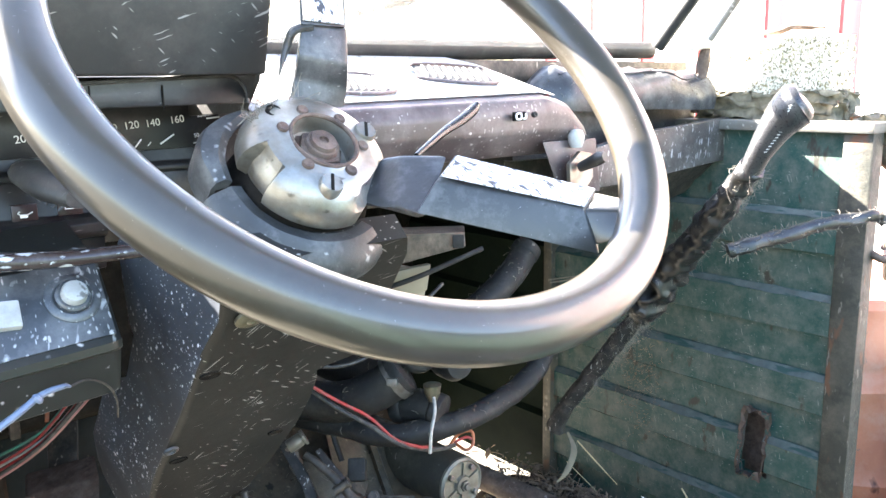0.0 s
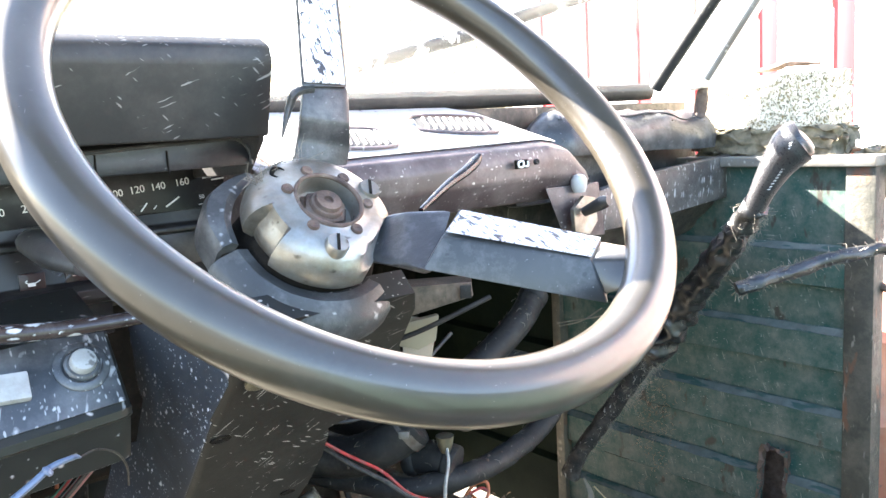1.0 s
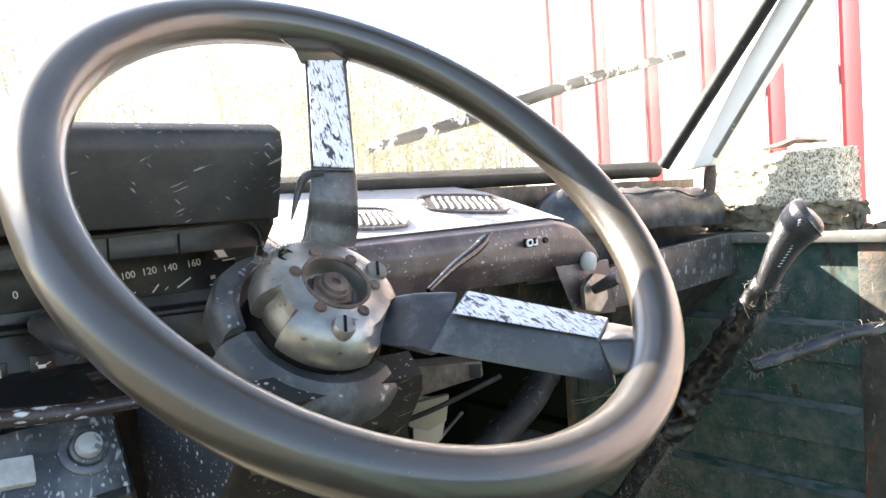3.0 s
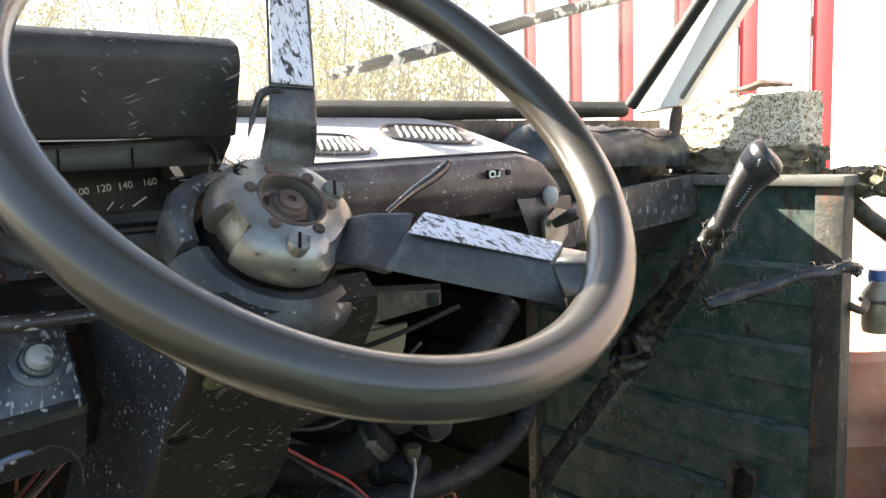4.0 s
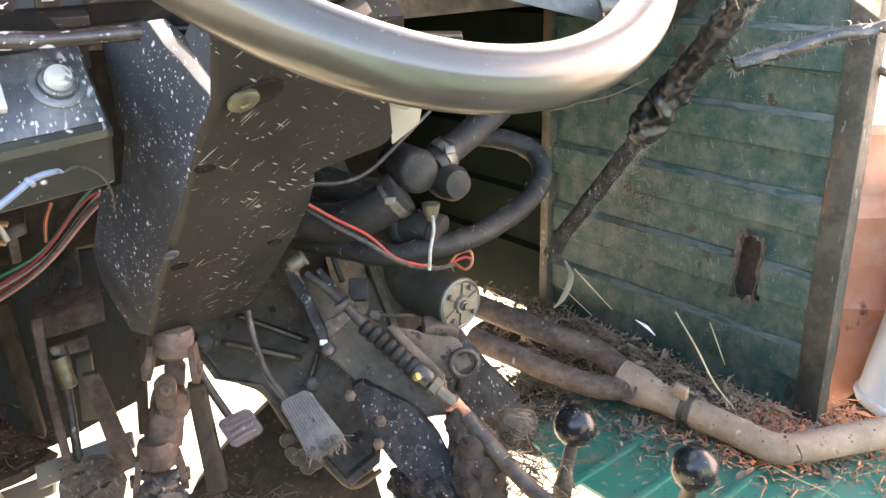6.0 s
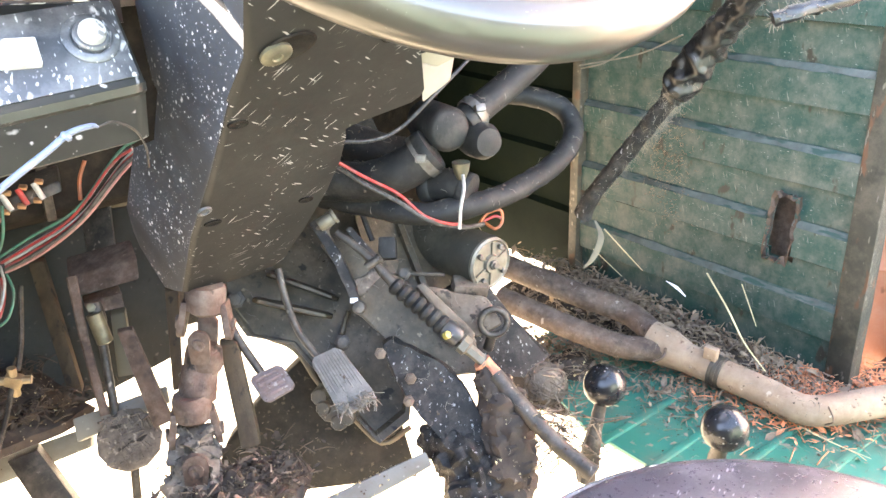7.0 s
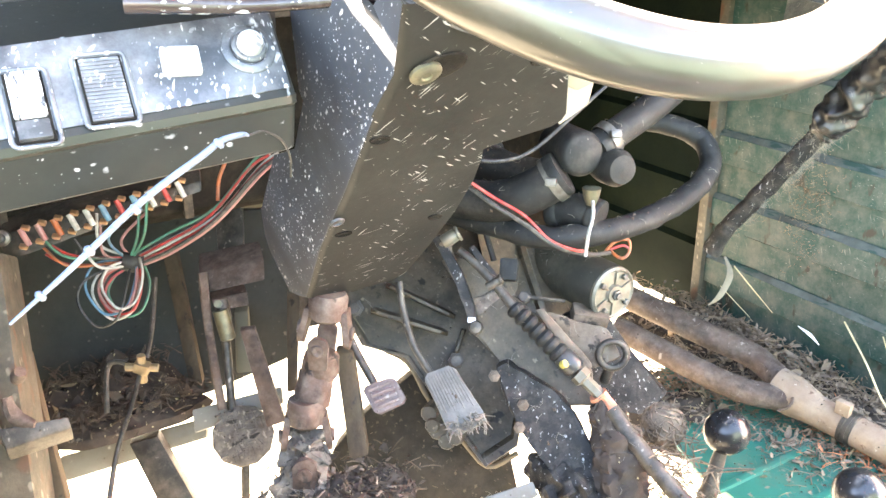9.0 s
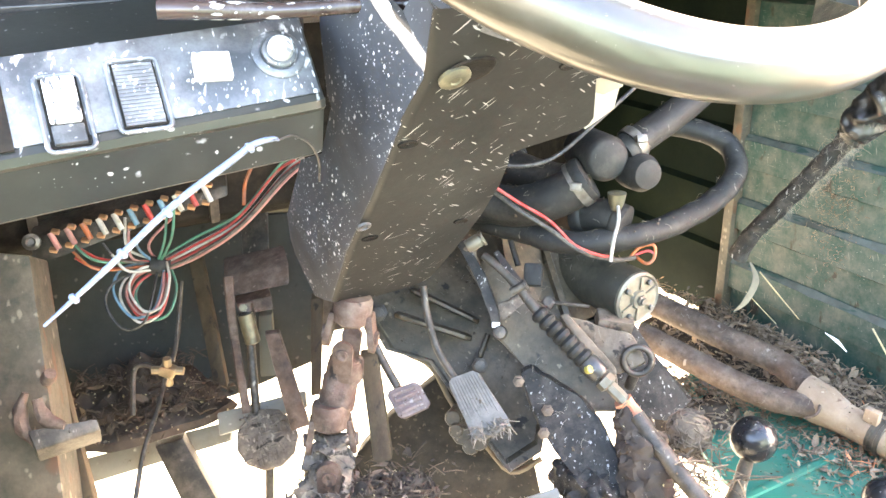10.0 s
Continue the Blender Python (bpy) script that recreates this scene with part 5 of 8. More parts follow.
c = on_sw(0.164, 0.56)
b = B()
lathe(b, c, SN, [(0.0195, 0.0), (0.0195, 0.0025), (0.0175, 0.0042), (0.0145, 0.0045), (0.0125, 0.0030), (0.0125, 0.006), (0.011, 0.0075), (0.0, 0.0075)], 36)
kn = part("knob_ring", b, m_dust_sheen, sw, "black ring of a push knob")
b = B()
lathe(b, c + SN * 0.007, SN, [(0.0092, 0), (0.0092, 0.005), (0.0082, 0.0072), (0.005, 0.0080), (0.0, 0.0082)], 28)
part("push_knob", b, m_aged, kn, "pale round push knob")
b = B()
box(b, on_sw(0.1145, 0.52, 0.0035), (0.026, 0.0205, 0.008), SF @ euler(0, 0, -4), 0.0016)
part("indicator", b, m_aged, sw, "pale square indicator")
for x, w, f, h, kind in ((0.0625, 0.031, 0.36, 0.051, "blank"), (0.0155, 0.026, 0.30, 0.052, "rocker")):
    c = on_sw(x, f)
    b = B()
    loop = []
    for q in range(4):
        cx, cy = (w / 2 - 0.003) * (1, -1, -1, 1)[q], (h / 2 - 0.003) * (1, 1, -1, -1)[q]
        loop += [c + SF @ Vector((cx + 0.004 * math.cos(radians(a)), cy + 0.004 * math.sin(radians(a)), 0.0018)) for a in range(90 * q, 90 * q + 91, 30)]
    tube(b, loop, 0.0017, 8, 1, True)
    fr = part("switch_frame", b, m_dust_sheen, sw, "raised frame round the switch")
    b = B()
    box(b, c + SN * 0.0016, (w - 0.003, h - 0.003, 0.0012), SF)
    part("switch_well", b, m_black, fr)
    b = B()
    if kind == "rocker":
        box(b, c + SF @ Vector((0, 0.0075, 0.0038)), (w - 0.0065, h * 0.60, 0.006), SF @ euler(7, 0, 0), 0.002)
        part("rocker", b, m_rocker, fr, "scuffed pale rocker")
        b = B()
        box(b, c + SF @ Vector((0, -0.0165, 0.0030)), (w - 0.0065, h * 0.27, 0.004), SF @ euler(-8, 0, 0), 0.001)
        part("rocker_base", b, m_cover, fr)
    else:
        box(b, c + SF @ Vector((0, 0, 0.0026)), (w - 0.006, h - 0.006, 0.002), SF)
        for i in range(16):
            box(b, c + SF @ Vector((0, -0.0205 + i * 0.00272, 0.0040)), (w - 0.006, 0.0013, 0.0012), SF)
        part("blank", b, m_dust_sheen, fr, "ribbed blank switch")
# Dark plate laid on the face for the shade of an opening.
b = B()
box(b, on_sw(-0.040, 0.40, 0.0012), (0.046, 0.050, 0.0016), SF, 0.0004)
part("opening", b, m_black, sw, "dark plate standing in for an empty switch opening")
# pale strap hanging from the panel
b = B()
tube(b, [(-0.023, 0.600, 1.150), (0.019, 0.592, 1.183), (0.069, 0.587, 1.222), (0.111, 0.587, 1.246), (0.127, 0.589, 1.2545), (0.142, 0.592, 1.256), (0.147, 0.594, 1.254)], [0.0016, 0.0030, 0.0035, 0.0035, 0.0033, 0.0028, 0.0012], 12, 8, flat=0.7)
for c in ((0.124, 0.586, 1.2535), (0.064, 0.585, 1.218), (0.032, 0.589, 1.194), (-0.002, 0.595, 1.167)):
    lathe(b, c, (0.75, 0.0, 0.6), [(0.0032, -0.002), (0.0042, 0), (0.0032, 0.002), (0, 0.002)], 10)
strap = solid("loose_strap", b, m_strap, "loose pale plastic strap hanging below the dash", "strap")
b = B()
tube(b, [(0.147, 0.594, 1.254), (0.160, 0.600, 1.254), (0.176, 0.612, 1.243), (0.186, 0.625, 1.225), (0.190, 0.640, 1.205)], 0.0009, 6, 5)
solid("thin_wire", b, m_wires["black"], "thin black wire curling behind the column", "wire")
# ---- footwell: gearbox, starter, hoses ----


def cast(outline, offset, bevel=0.004, amp=0.0012):
    """A cast or rusted plate with soft edges and an uneven skin."""
    b = B()
    slab(b, [Vector(p) for p in outline], offset, bevel)
    bmesh.ops.triangulate(b, faces=b.faces)
    bmesh.ops.subdivide_edges(b, edges=[e for e in b.edges if e.calc_length() > 0.008], cuts=4, use_grid_fill=True)
    for v in b.verts:
        v.co += Vector((noise.noise(v.co * 55), noise.noise(v.co * 55 + Vector((5, 0, 0))), noise.noise(v.co * 55 + Vector((0, 7, 0))))) * amp * 1.5 + Vector((noise.noise(v.co * 190), noise.noise(v.co * 190 + Vector((5, 0, 0))), noise.noise(v.co * 190 + Vector((0, 7, 0))))) * amp * 0.6
    return b


gear = thing("gearbox", (0.52, 0.85, 0.62), "greasy cast alloy gearbox and bell housing", "gearbox")
outer = [Vector(p) for p in ((0.371, 1.039, 0.920), (0.366, 1.001, 0.884), (0.377, 0.965, 0.845), (0.419, 0.913, 0.838), (0.446, 0.841, 0.768), (0.470, 0.791, 0.716), (0.513, 0.779, 0.742), (0.542, 0.802, 0.803), (0.609, 0.851, 0.884), (0.638, 0.957, 0.962), (0.617, 1.034, 0.997), (0.497, 1.067, 0.974))]
mid = sum(outer, Vector()) / len(outer)
view = (mid - Vector((0, 0.05, 1.39))).normalized()
b = B()
loft(b, [[p + view * 0.10 for p in outer], [p + view * 0.0 for p in outer], [p * 0.985 + mid * 0.015 - view * 0.012 for p in outer], [p * 0.93 + mid * 0.07 - view * 0.013 for p in outer], [p * 0.90 + mid * 0.10 - view * 0.006 for p in outer], [p * 0.6 + mid * 0.4 - view * 0.014 for p in outer], [p * 0.3 + mid * 0.7 - view * 0.018 for p in outer]])
bell = part("bell_housing", b, m_case, gear, "dusty cast bell housing")
for c, r in (((0.378, 0.984, 0.894), 0.0085), ((0.472, 0.868, 0.840), 0.0075)):
    b = B()
    lathe(b, Vector(c) + view * 0.004, -view, [(r * 1.5, 0), (r * 1.5, 0.006), (r, 0.0075), (r, 0.0135), (0, 0.014)], 6)
    part("flange_bolt", b, m_iron, bell)


def fin(a, e, w, h):
    """A cast stiffening fin from a to e, wide at its root and tapering to the ends."""
    a, e = Vector(a), Vector(e)
    side = (e - a).cross(view).normalized()
    b = B()
    secs = []
    for k, (g, up) in enumerate(((0.0, 0.15), (0.08, 0.9), (0.5, 1.0), (0.92, 0.8), (1.0, 0.1))):
        c = a.lerp(e, g)
        secs.append([c + side * w * 2.2 + view * 0.05, c + side * w * 0.5 - view * h * up, c - side * w * 0.5 - view * h * up, c - side * w * 1.1 + view * 0.05])
    loft(b, secs, 0.0008)
    return b


for a, e, w, h in (((0.423, 0.975, 0.922), (0.489, 0.900, 0.887), 0.0042, 0.026), ((0.393, 0.963, 0.896), (0.472, 0.890, 0.870), 0.0046, 0.026), ((0.492, 0.881, 0.877), (0.470, 0.866, 0.854), 0.004, 0.006)):
    part("rib", fin(a, e, w, h), m_case, bell)
part("cast_corner", cast([(0.378, 0.996, 0.890), (0.408, 0.990, 0.902), (0.420, 0.990, 0.910), (0.383, 0.974, 0.876)], (0.01, 0.02, -0.01), 0.004), m_case, bell)
b = B()
tube(b, [(0.372, 0.990, 0.884), (0.379, 0.977, 0.869), (0.401, 0.948, 0.841), (0.426, 0.923, 0.824), (0.439, 0.889, 0.779), (0.449, 0.870, 0.756), (0.464, 0.848, 0.733), (0.487, 0.813, 0.697), (0.528, 0.799, 0.712)], 0.0036, 8, 4, wobble=0.3)
part("flange_edge", b, m_tan, bell, "tan dusty edge of the flange")
away = Vector((0.540, 0.682, -0.493))  # into the gearbox, across the shift rod
case = part("gear_case", cast([(0.479, 0.846, 0.894), (0.507, 0.855, 0.938), (0.530, 0.841, 0.943), (0.558, 0.797, 0.913), (0.592, 0.731, 0.859), (0.581, 0.711, 0.819), (0.530, 0.749, 0.816), (0.503, 0.800, 0.857)], away * 0.09, 0.005), m_case, gear, "flat-sided grimy gear case")
part("case_ridge", cast([(0.546, 0.795, 0.929), (0.555, 0.789, 0.931), (0.586, 0.722, 0.872), (0.577, 0.720, 0.859), (0.568, 0.726, 0.858)], away * 0.05, 0.004), m_oxide, case, "dusty brown raised ridge")
part("upper_block", cast([(0.475, 0.910, 0.971), (0.503, 0.893, 0.977), (0.526, 0.858, 0.953), (0.532, 0.841, 0.937), (0.492, 0.852, 0.908), (0.487, 0.869, 0.927)], away * 0.06, 0.004), m_case, case)
part("dirt_shelf", cast([(0.490, 0.860, 0.930), (0.519, 0.847, 0.943), (0.522, 0.838, 0.934), (0.494, 0.843, 0.911), (0.485, 0.852, 0.913)], away * 0.02, 0.003, 0.002), m_caked, case, "shelf caked with tan dirt")
part("side_shelf", cast([(0.577, 0.817, 0.910), (0.613, 0.780, 0.898), (0.636, 0.758, 0.894), (0.641, 0.731, 0.862), (0.609, 0.746, 0.846)], away * 0.05, 0.005), m_oxide, case, "rust-brown sloping side of the casing")
part("case_back", cast([(0.560, 0.960, 0.985), (0.640, 0.960, 0.965), (0.690, 0.880, 0.870), (0.660, 0.840, 0.830), (0.600, 0.850, 0.840), (0.540, 0.900, 0.930)], away * 0.04, 0.006), m_case, case, "rear of the casing behind the starter")
b = B()
box(b, (0.547, 0.855, 0.961), (0.024, 0.03, 0.024), frame_of(away), 0.004)
part("breather", b, m_rubber, case, "black square breather plug")
b = B()
lathe(b, (0.558, 0.836, 0.926), -away, [(0.009, -0.02), (0.009, 0.004), (0.006, 0.005), (0.006, 0.012), (0, 0.012)], 6)
tube(b, [(0.560, 0.833, 0.927), (0.600, 0.801, 0.924)], 0.0024, 7, 2)
part("detent_bolt", b, m_iron, case)
b = B()
tube(b, [(0.540, 0.911, 1.020), (0.538, 0.894, 0.994), (0.537, 0.876, 0.969)], 0.0042, 8, 4)
part("vent_pipe", b, m_rubber, case, "thin black vent pipe")
for i, (c, d) in enumerate((((0.398, 0.827, 0.794), 0.016), ((0.403, 0.813, 0.775), 0.018), ((0.410, 0.802, 0.763), 0.016), ((0.399, 0.819, 0.781), 0.014), ((0.421, 0.797, 0.769), 0.015))):
    b = B()
    lathe(b, Vector(c) + Vector((0.012, 0.004, 0.006)), (-0.5, -0.6, 0.3), [(d * 0.72, -0.03), (d * 0.72, 0.004 + 0.002 * i), (d * 0.6, 0.008 + 0.002 * i), (0, 0.008 + 0.002 * i)], 9)
    part("casting_boss", b, m_case, gear)
b = B()
slab(b, [(0.375, 0.974, 0.727), (0.451, 0.956, 0.784), (0.492, 0.928, 0.771), (0.541, 0.852, 0.720), (0.530, 0.791, 0.628), (0.279, 0.954, 0.619), (0.326, 0.971, 0.688)], (0.03, 0.06, -0.03), 0.006)
part("lower_pan", b, m_pan, gear, "dark pan full of oily dirt")
# starter motor
S1, S0 = Vector((0.679, 0.796, 0.917)), Vector((0.675, 1.023, 0.911))
sd = (S1 - S0).normalized()
SL = (S1 - S0).length
SB = frame_of(sd)
st = thing("starter_motor", S1 - Vector((0, 0, 0.04)), "black cylindrical starter motor with bare metal end cap", "starter motor")
b = B()
lathe(b, S0, sd, [(0.034, 0), (0.0385, 0.004), (0.0385, SL - 0.010), (0.0365, SL - 0.007), (0.0365, SL - 0.004), (0.0, SL - 0.004)], 44)
part("motor_body", b, m_starter, st, "black cylindrical body")
b = B()
lathe(b, S1 - sd * 0.006, sd, [(0.0375, 0), (0.0375, 0.004), (0.034, 0.007), (0.0315, 0.005), (0.014, 0.005), (0.012, 0.010), (0.0, 0.010)], 44)
cap = part("end_cap", b, m_endcap, st, "bare metal end cap")
for i in range(6):
    a = 2 * math.pi * i / 6 + 0.4
    d = SB @ Vector((math.cos(a), math.sin(a), 0))
    b = B()
    box(b, S1 + d * 0.022 + sd * 0.0005, (0.018, 0.003, 0.003), Matrix((d, sd.cross(d), sd)).transposed(), 0.0006)
    part("cap_rib", b, m_endcap, cap)
for i in range(4):
    a = 2 * math.pi * i / 4 + 0.9
    d = SB @ Vector((math.cos(a), math.sin(a), 0))
    b = B()
    lathe(b, S1 + d * 0.027, sd, [(0.0042, 0), (0.0042, 0.004), (0.003, 0.005), (0, 0.005)], 10)
    part("cap_screw", b, m_steel, cap)
b = B()
lathe(b, S1 + sd * 0.003, sd, [(0.0075, 0), (0.0075, 0.005), (0.005, 0.0055), (0.005, 0.009), (0.0, 0.009)], 6)
part("centre_nut", b, m_steel, cap)
b = B()
box(b, (0.646, 0.805, 0.889), (0.05, 0.03, 0.02), euler(10, 10, -30), 0.005)
part("mounting_foot", b, m_oxide, st, "tan dusty mounting foot")

# coolant hoses and thermostat housing
th = thing("thermostat_housing", (0.621, 0.808, 1.116), "black thermostat housing with hose stubs", "thermostat housing")
T0, T1 = Vector((0.643, 0.884, 1.113)), Vector((0.617, 0.800, 1.120))
b = B()
lathe(b, T0, T1 - T0, [(0.026, 0), (0.029, 0.004), (0.029, (T1 - T0).length - 0.008), (0.025, (T1 - T0).length - 0.002), (0.022, (T1 - T0).length), (0, (T1 - T0).length)], 36)
part("housing", b, m_rubber, th)
b = B()
lathe(b, (0.669, 0.829, 1.095), Vector((0.656, 0.762, 1.102)) - Vector((0.669, 0.829, 1.095)), [(0.020, 0), (0.024, 0.02), (0.024, 0.045), (0.018, 0.058), (0, 0.06)], 28)
part("side_cup", b, m_rubber, th, "dusty black cup")
b = B()
lathe(b, (0.620, 0.784, 1.069), (0, 0, 1), [(0.006, -0.01), (0.010, 0), (0.012, 0.012), (0.0, 0.014)], 12)
part("drain", b, m_brass, th, "brass drain plug")


def hose(pts, r, label, mt=None, wob=0.0):
    """A rubber hose with a thicker moulded cuff at each end."""
    h = thing("rubber_hose", Vector(pts[0]), label, "hose", "coolant hoses")
    b = B()
    tube(b, pts, r, 22, 10, wobble=wob)
    part("hose_body", b, mt or m_rubber, h)
    for p, q in ((pts[0], pts[1]), (pts[-1], pts[-2])):
        p, q = Vector(p), Vector(q)
        d = (q - p).normalized()
        b = B()
        lathe(b, p - d * 0.001, d, [(r * 0.8, 0.0), (r * 1.06, 0.001), (r * 1.10, 0.004), (r * 1.10, 0.014), (r * 1.03, 0.017), (r * 0.95, 0.018)], 24)
        part("end_cuff", b, m_rubber, h)


hose([(0.470, 0.973, 1.044), (0.510, 0.920, 1.049), (0.542, 0.872, 1.053), (0.571, 0.835, 1.073), (0.598, 0.815, 1.097)], 0.027, "thick black rubber hose clamped to the thermostat housing", wob=0.05)
hose([(0.499, 0.967, 1.022), (0.537, 0.896, 1.016), (0.578, 0.824, 1.011), (0.634, 0.787, 1.017), (0.713, 0.785, 1.020), (0.807, 0.803, 1.031), (0.870, 0.825, 1.056), (0.885, 0.857, 1.086), (0.856, 0.888, 1.106), (0.810, 0.926, 1.117)], 0.0155, "long looped black rubber hose, dusty and cracked", wob=0.12)
hose([(0.651, 0.815, 1.120), (0.684, 0.814, 1.137), (0.739, 0.814, 1.162), (0.794, 0.817, 1.192), (0.838, 0.828, 1.223)], 0.0195, "black rubber hose rising from the housing")
hose([(0.611, 0.853, 1.035), (0.629, 0.816, 1.040), (0.642, 0.790, 1.034)], 0.022, "short stub of black rubber hose")
hose([(0.594, 1.055, 1.066), (0.638, 0.986, 1.045), (0.683, 0.948, 1.035)], 0.03, "dark hose behind the housing")


def clamp(c, axis, r):
    t = thing("hose_clamp", Vector(c), "worm-drive steel hose clamp", "hose clamp", "hose clamps")
    b = B()
    f = frame_of(axis)
    ring = [Vector(c) + f @ Vector((r * math.cos(2 * math.pi * i / 28), r * math.sin(2 * math.pi * i / 28), 0)) for i in range(28)]
    for i in range(28):
        p, q = ring[i], ring[(i + 1) % 28]
        n1, n2 = (p - Vector(c)).normalized(), (q - Vector(c)).normalized()
        a = Vector(axis).normalized() * 0.006
        v = [b.verts.new(w) for w in (p - a, q - a, q + a, p + a, p - a + n1 * 0.0016, q - a + n2 * 0.0016, q + a + n2 * 0.0016, p + a + n1 * 0.0016)]
        for k in ((4, 5, 6, 7), (0, 1, 5, 4), (2, 3, 7, 6), (3, 2, 1, 0)):
            b.faces.new([v[j] for j in k])
    bmesh.ops.remove_doubles(b, verts=b.verts, dist=1e-5)
    part("band", b, m_steel, t)
    b = B()
    e = (Vector((-0.4, -0.8, 0.35)) - Vector(axis) * Vector((-0.4, -0.8, 0.35)).dot(Vector(axis)) / Vector(axis).length_squared).normalized()
    box(b, Vector(c) + e * (r + 0.004), (0.014, 0.010, 0.008), frame_of(e), 0.002)
    part("screw_housing", b, m_steel, t)


clamp((0.590, 0.822, 1.088), (Vector((0.598, 0.815, 1.097)) - Vector((0.571, 0.835, 1.073))), 0.029)
clamp((0.668, 0.815, 1.130), (Vector((0.684, 0.814, 1.137)) - Vector((0.651, 0.815, 1.120))), 0.0215)

# wires round the starter
for col_, pts, r in (("red", [(0.478, 0.849, 1.099), (0.506, 0.829, 1.076), (0.537, 0.808, 1.053), (0.561, 0.789, 1.023), (0.587, 0.776, 1.009), (0.613, 0.779, 0.999)], 0.0022), ("black", [(0.482, 0.854, 1.090), (0.505, 0.826, 1.067), (0.537, 0.803, 1.042), (0.565, 0.783, 1.016), (0.614, 0.777, 0.996), (0.655, 0.783, 0.987)], 0.0030),
                     ("orange", [(0.648, 0.787, 0.985), (0.663, 0.784, 1.000), (0.678, 0.775, 1.003), (0.675, 0.769, 0.988), (0.665, 0.772, 0.981), (0.662, 0.791, 0.986)], 0.0022), ("white", [(0.621, 0.784, 1.071), (0.605, 0.761, 1.056), (0.589, 0.749, 1.037), (0.587, 0.750, 1.009)], 0.0022),
                     ("black", [(0.468, 0.819, 1.132), (0.503, 0.806, 1.129), (0.539, 0.798, 1.138), (0.589, 0.793, 1.171), (0.649, 0.795, 1.207)], 0.0026), ("red", [(0.656, 0.784, 0.991), (0.670, 0.777, 0.996), (0.676, 0.771, 0.993)], 0.002)):
    b = B()
    tube(b, pts, r, 8, 6)
    solid("cable" if col_ != "white" else "cable_tie", b, m_wires[col_], "thin %s cable lying by the starter motor" % col_ if col_ != "white" else "white nylon tie hanging from the housing", "cable" if col_ != "white" else "tie")

# gear linkage rod with boot
rod = thing("shift_rod", (0.534, 0.761, 0.906), "greasy shift rod with rubber boot and clevis", "shift rod")
b = B()
tube(b, [(0.482, 0.874, 0.997), (0.496, 0.851, 0.980), (0.506, 0.832, 0.965)], [0.0055, 0.0055, 0.006], 12, 4, wobble=0.2)
tube(b, [(0.508, 0.826, 0.960), (0.513, 0.814, 0.948), (0.520, 0.800, 0.935)], [0.0058, 0.0068, 0.0072], 12, 3, wobble=0.15)
part("front_rod", b, m_iron, rod, "worn steel rod")
part("link_arm", cast([(0.458, 0.901, 1.008), (0.468, 0.899, 1.014), (0.478, 0.862, 0.975), (0.482, 0.838, 0.935), (0.479, 0.826, 0.916), (0.467, 0.826, 0.914), (0.470, 0.842, 0.936), (0.467, 0.862, 0.964)], away * 0.010, 0.002, 0.0005), m_flake, rod, "black flaking link arm")
part("side_link", cast([(0.492, 0.868, 1.000), (0.499, 0.866, 1.004), (0.514, 0.828, 0.968), (0.508, 0.822, 0.958), (0.500, 0.832, 0.968)], away * 0.008, 0.002, 0.0004), m_flake, rod, "black flaking side link")
b = B()
lathe(b, (0.473, 0.819, 0.912), -away, [(0.0085, -0.012), (0.0095, 0.0), (0.0075, 0.006), (0.0, 0.008)], 14)
part("ball_end", b, m_iron, rod)
b = B()
box(b, Vector((0.471, 0.826, 0.920)) - away * 0.001, (0.010, 0.007, 0.003), frame_of(-away), 0.001)
part("white_tag", b, m_paint_white, rod, "scrap of white paper")
b = B()
lathe(b, (0.466, 0.889, 1.006), Vector((0.021, -0.008, 0.012)), [(0.0, 0), (0.008, 0), (0.009, 0.002), (0.009, 0.018), (0.008, 0.021), (0.0105, 0.0215), (0.0105, 0.025), (0.0, 0.025)], 20)
part("roller", b, m_endcap, rod, "dull steel roller")
part("fork", cast([(0.462, 0.893, 1.003), (0.484, 0.889, 1.018), (0.489, 0.884, 1.016), (0.472, 0.886, 1.002), (0.478, 0.878, 0.985), (0.473, 0.880, 0.983)], away * 0.02, 0.002, 0.0006), m_oxide, rod, "rusty fork")
b = B()
lathe(b, (0.502, 0.823, 0.965), (0.6, -0.3, 0.4), [(0.0055, -0.010), (0.0055, 0.008), (0.007, 0.009), (0.007, 0.012), (0.0, 0.012)], 12)
part("pin", b, m_iron, rod, "dark clevis pin")
B0, B1 = Vector((0.517, 0.803, 0.937)), Vector((0.555, 0.731, 0.879))
b = B()
prof = []
n_fold = 8
for i in range(n_fold):
    h = (B1 - B0).length * i / n_fold
    w = (B1 - B0).length / n_fold
    prof += [(0.0085 + 0.0003 * i, h), (0.0116 + 0.0003 * i, h + w * 0.3), (0.0116 + 0.0003 * i, h + w * 0.65), (0.0085 + 0.0003 * i, h + w * 0.95)]
lathe(b, B0, B1 - B0, prof, 24)
part("boot", b, m_rubber, rod, "corrugated black rubber boot")
b = B()
lathe(b, B1, B1 - B0, [(0.0125, -0.014), (0.0140, -0.010), (0.0140, 0.008), (0.0110, 0.012), (0, 0.012)], 24)
part("collar", b, m_plastic_plain, rod)
b = B()
lathe(b, (0.536, 0.722, 0.887), (0.2, -0.6, 0.5), [(0.005, 0), (0.005, 0.006), (0, 0.007)], 10)
part("yellow_clip", b, m_wires["yellow"], rod, "yellow clip")
b = B()
lathe(b, (0.560, 0.720, 0.869), B1 - B0, [(0.0125, 0), (0.0125, 0.010), (0.0078, 0.012), (0.0078, 0.040), (0, 0.040)], 6)
part("nut", b, m_endcap, rod, "dull steel nut and stud")
b = B()
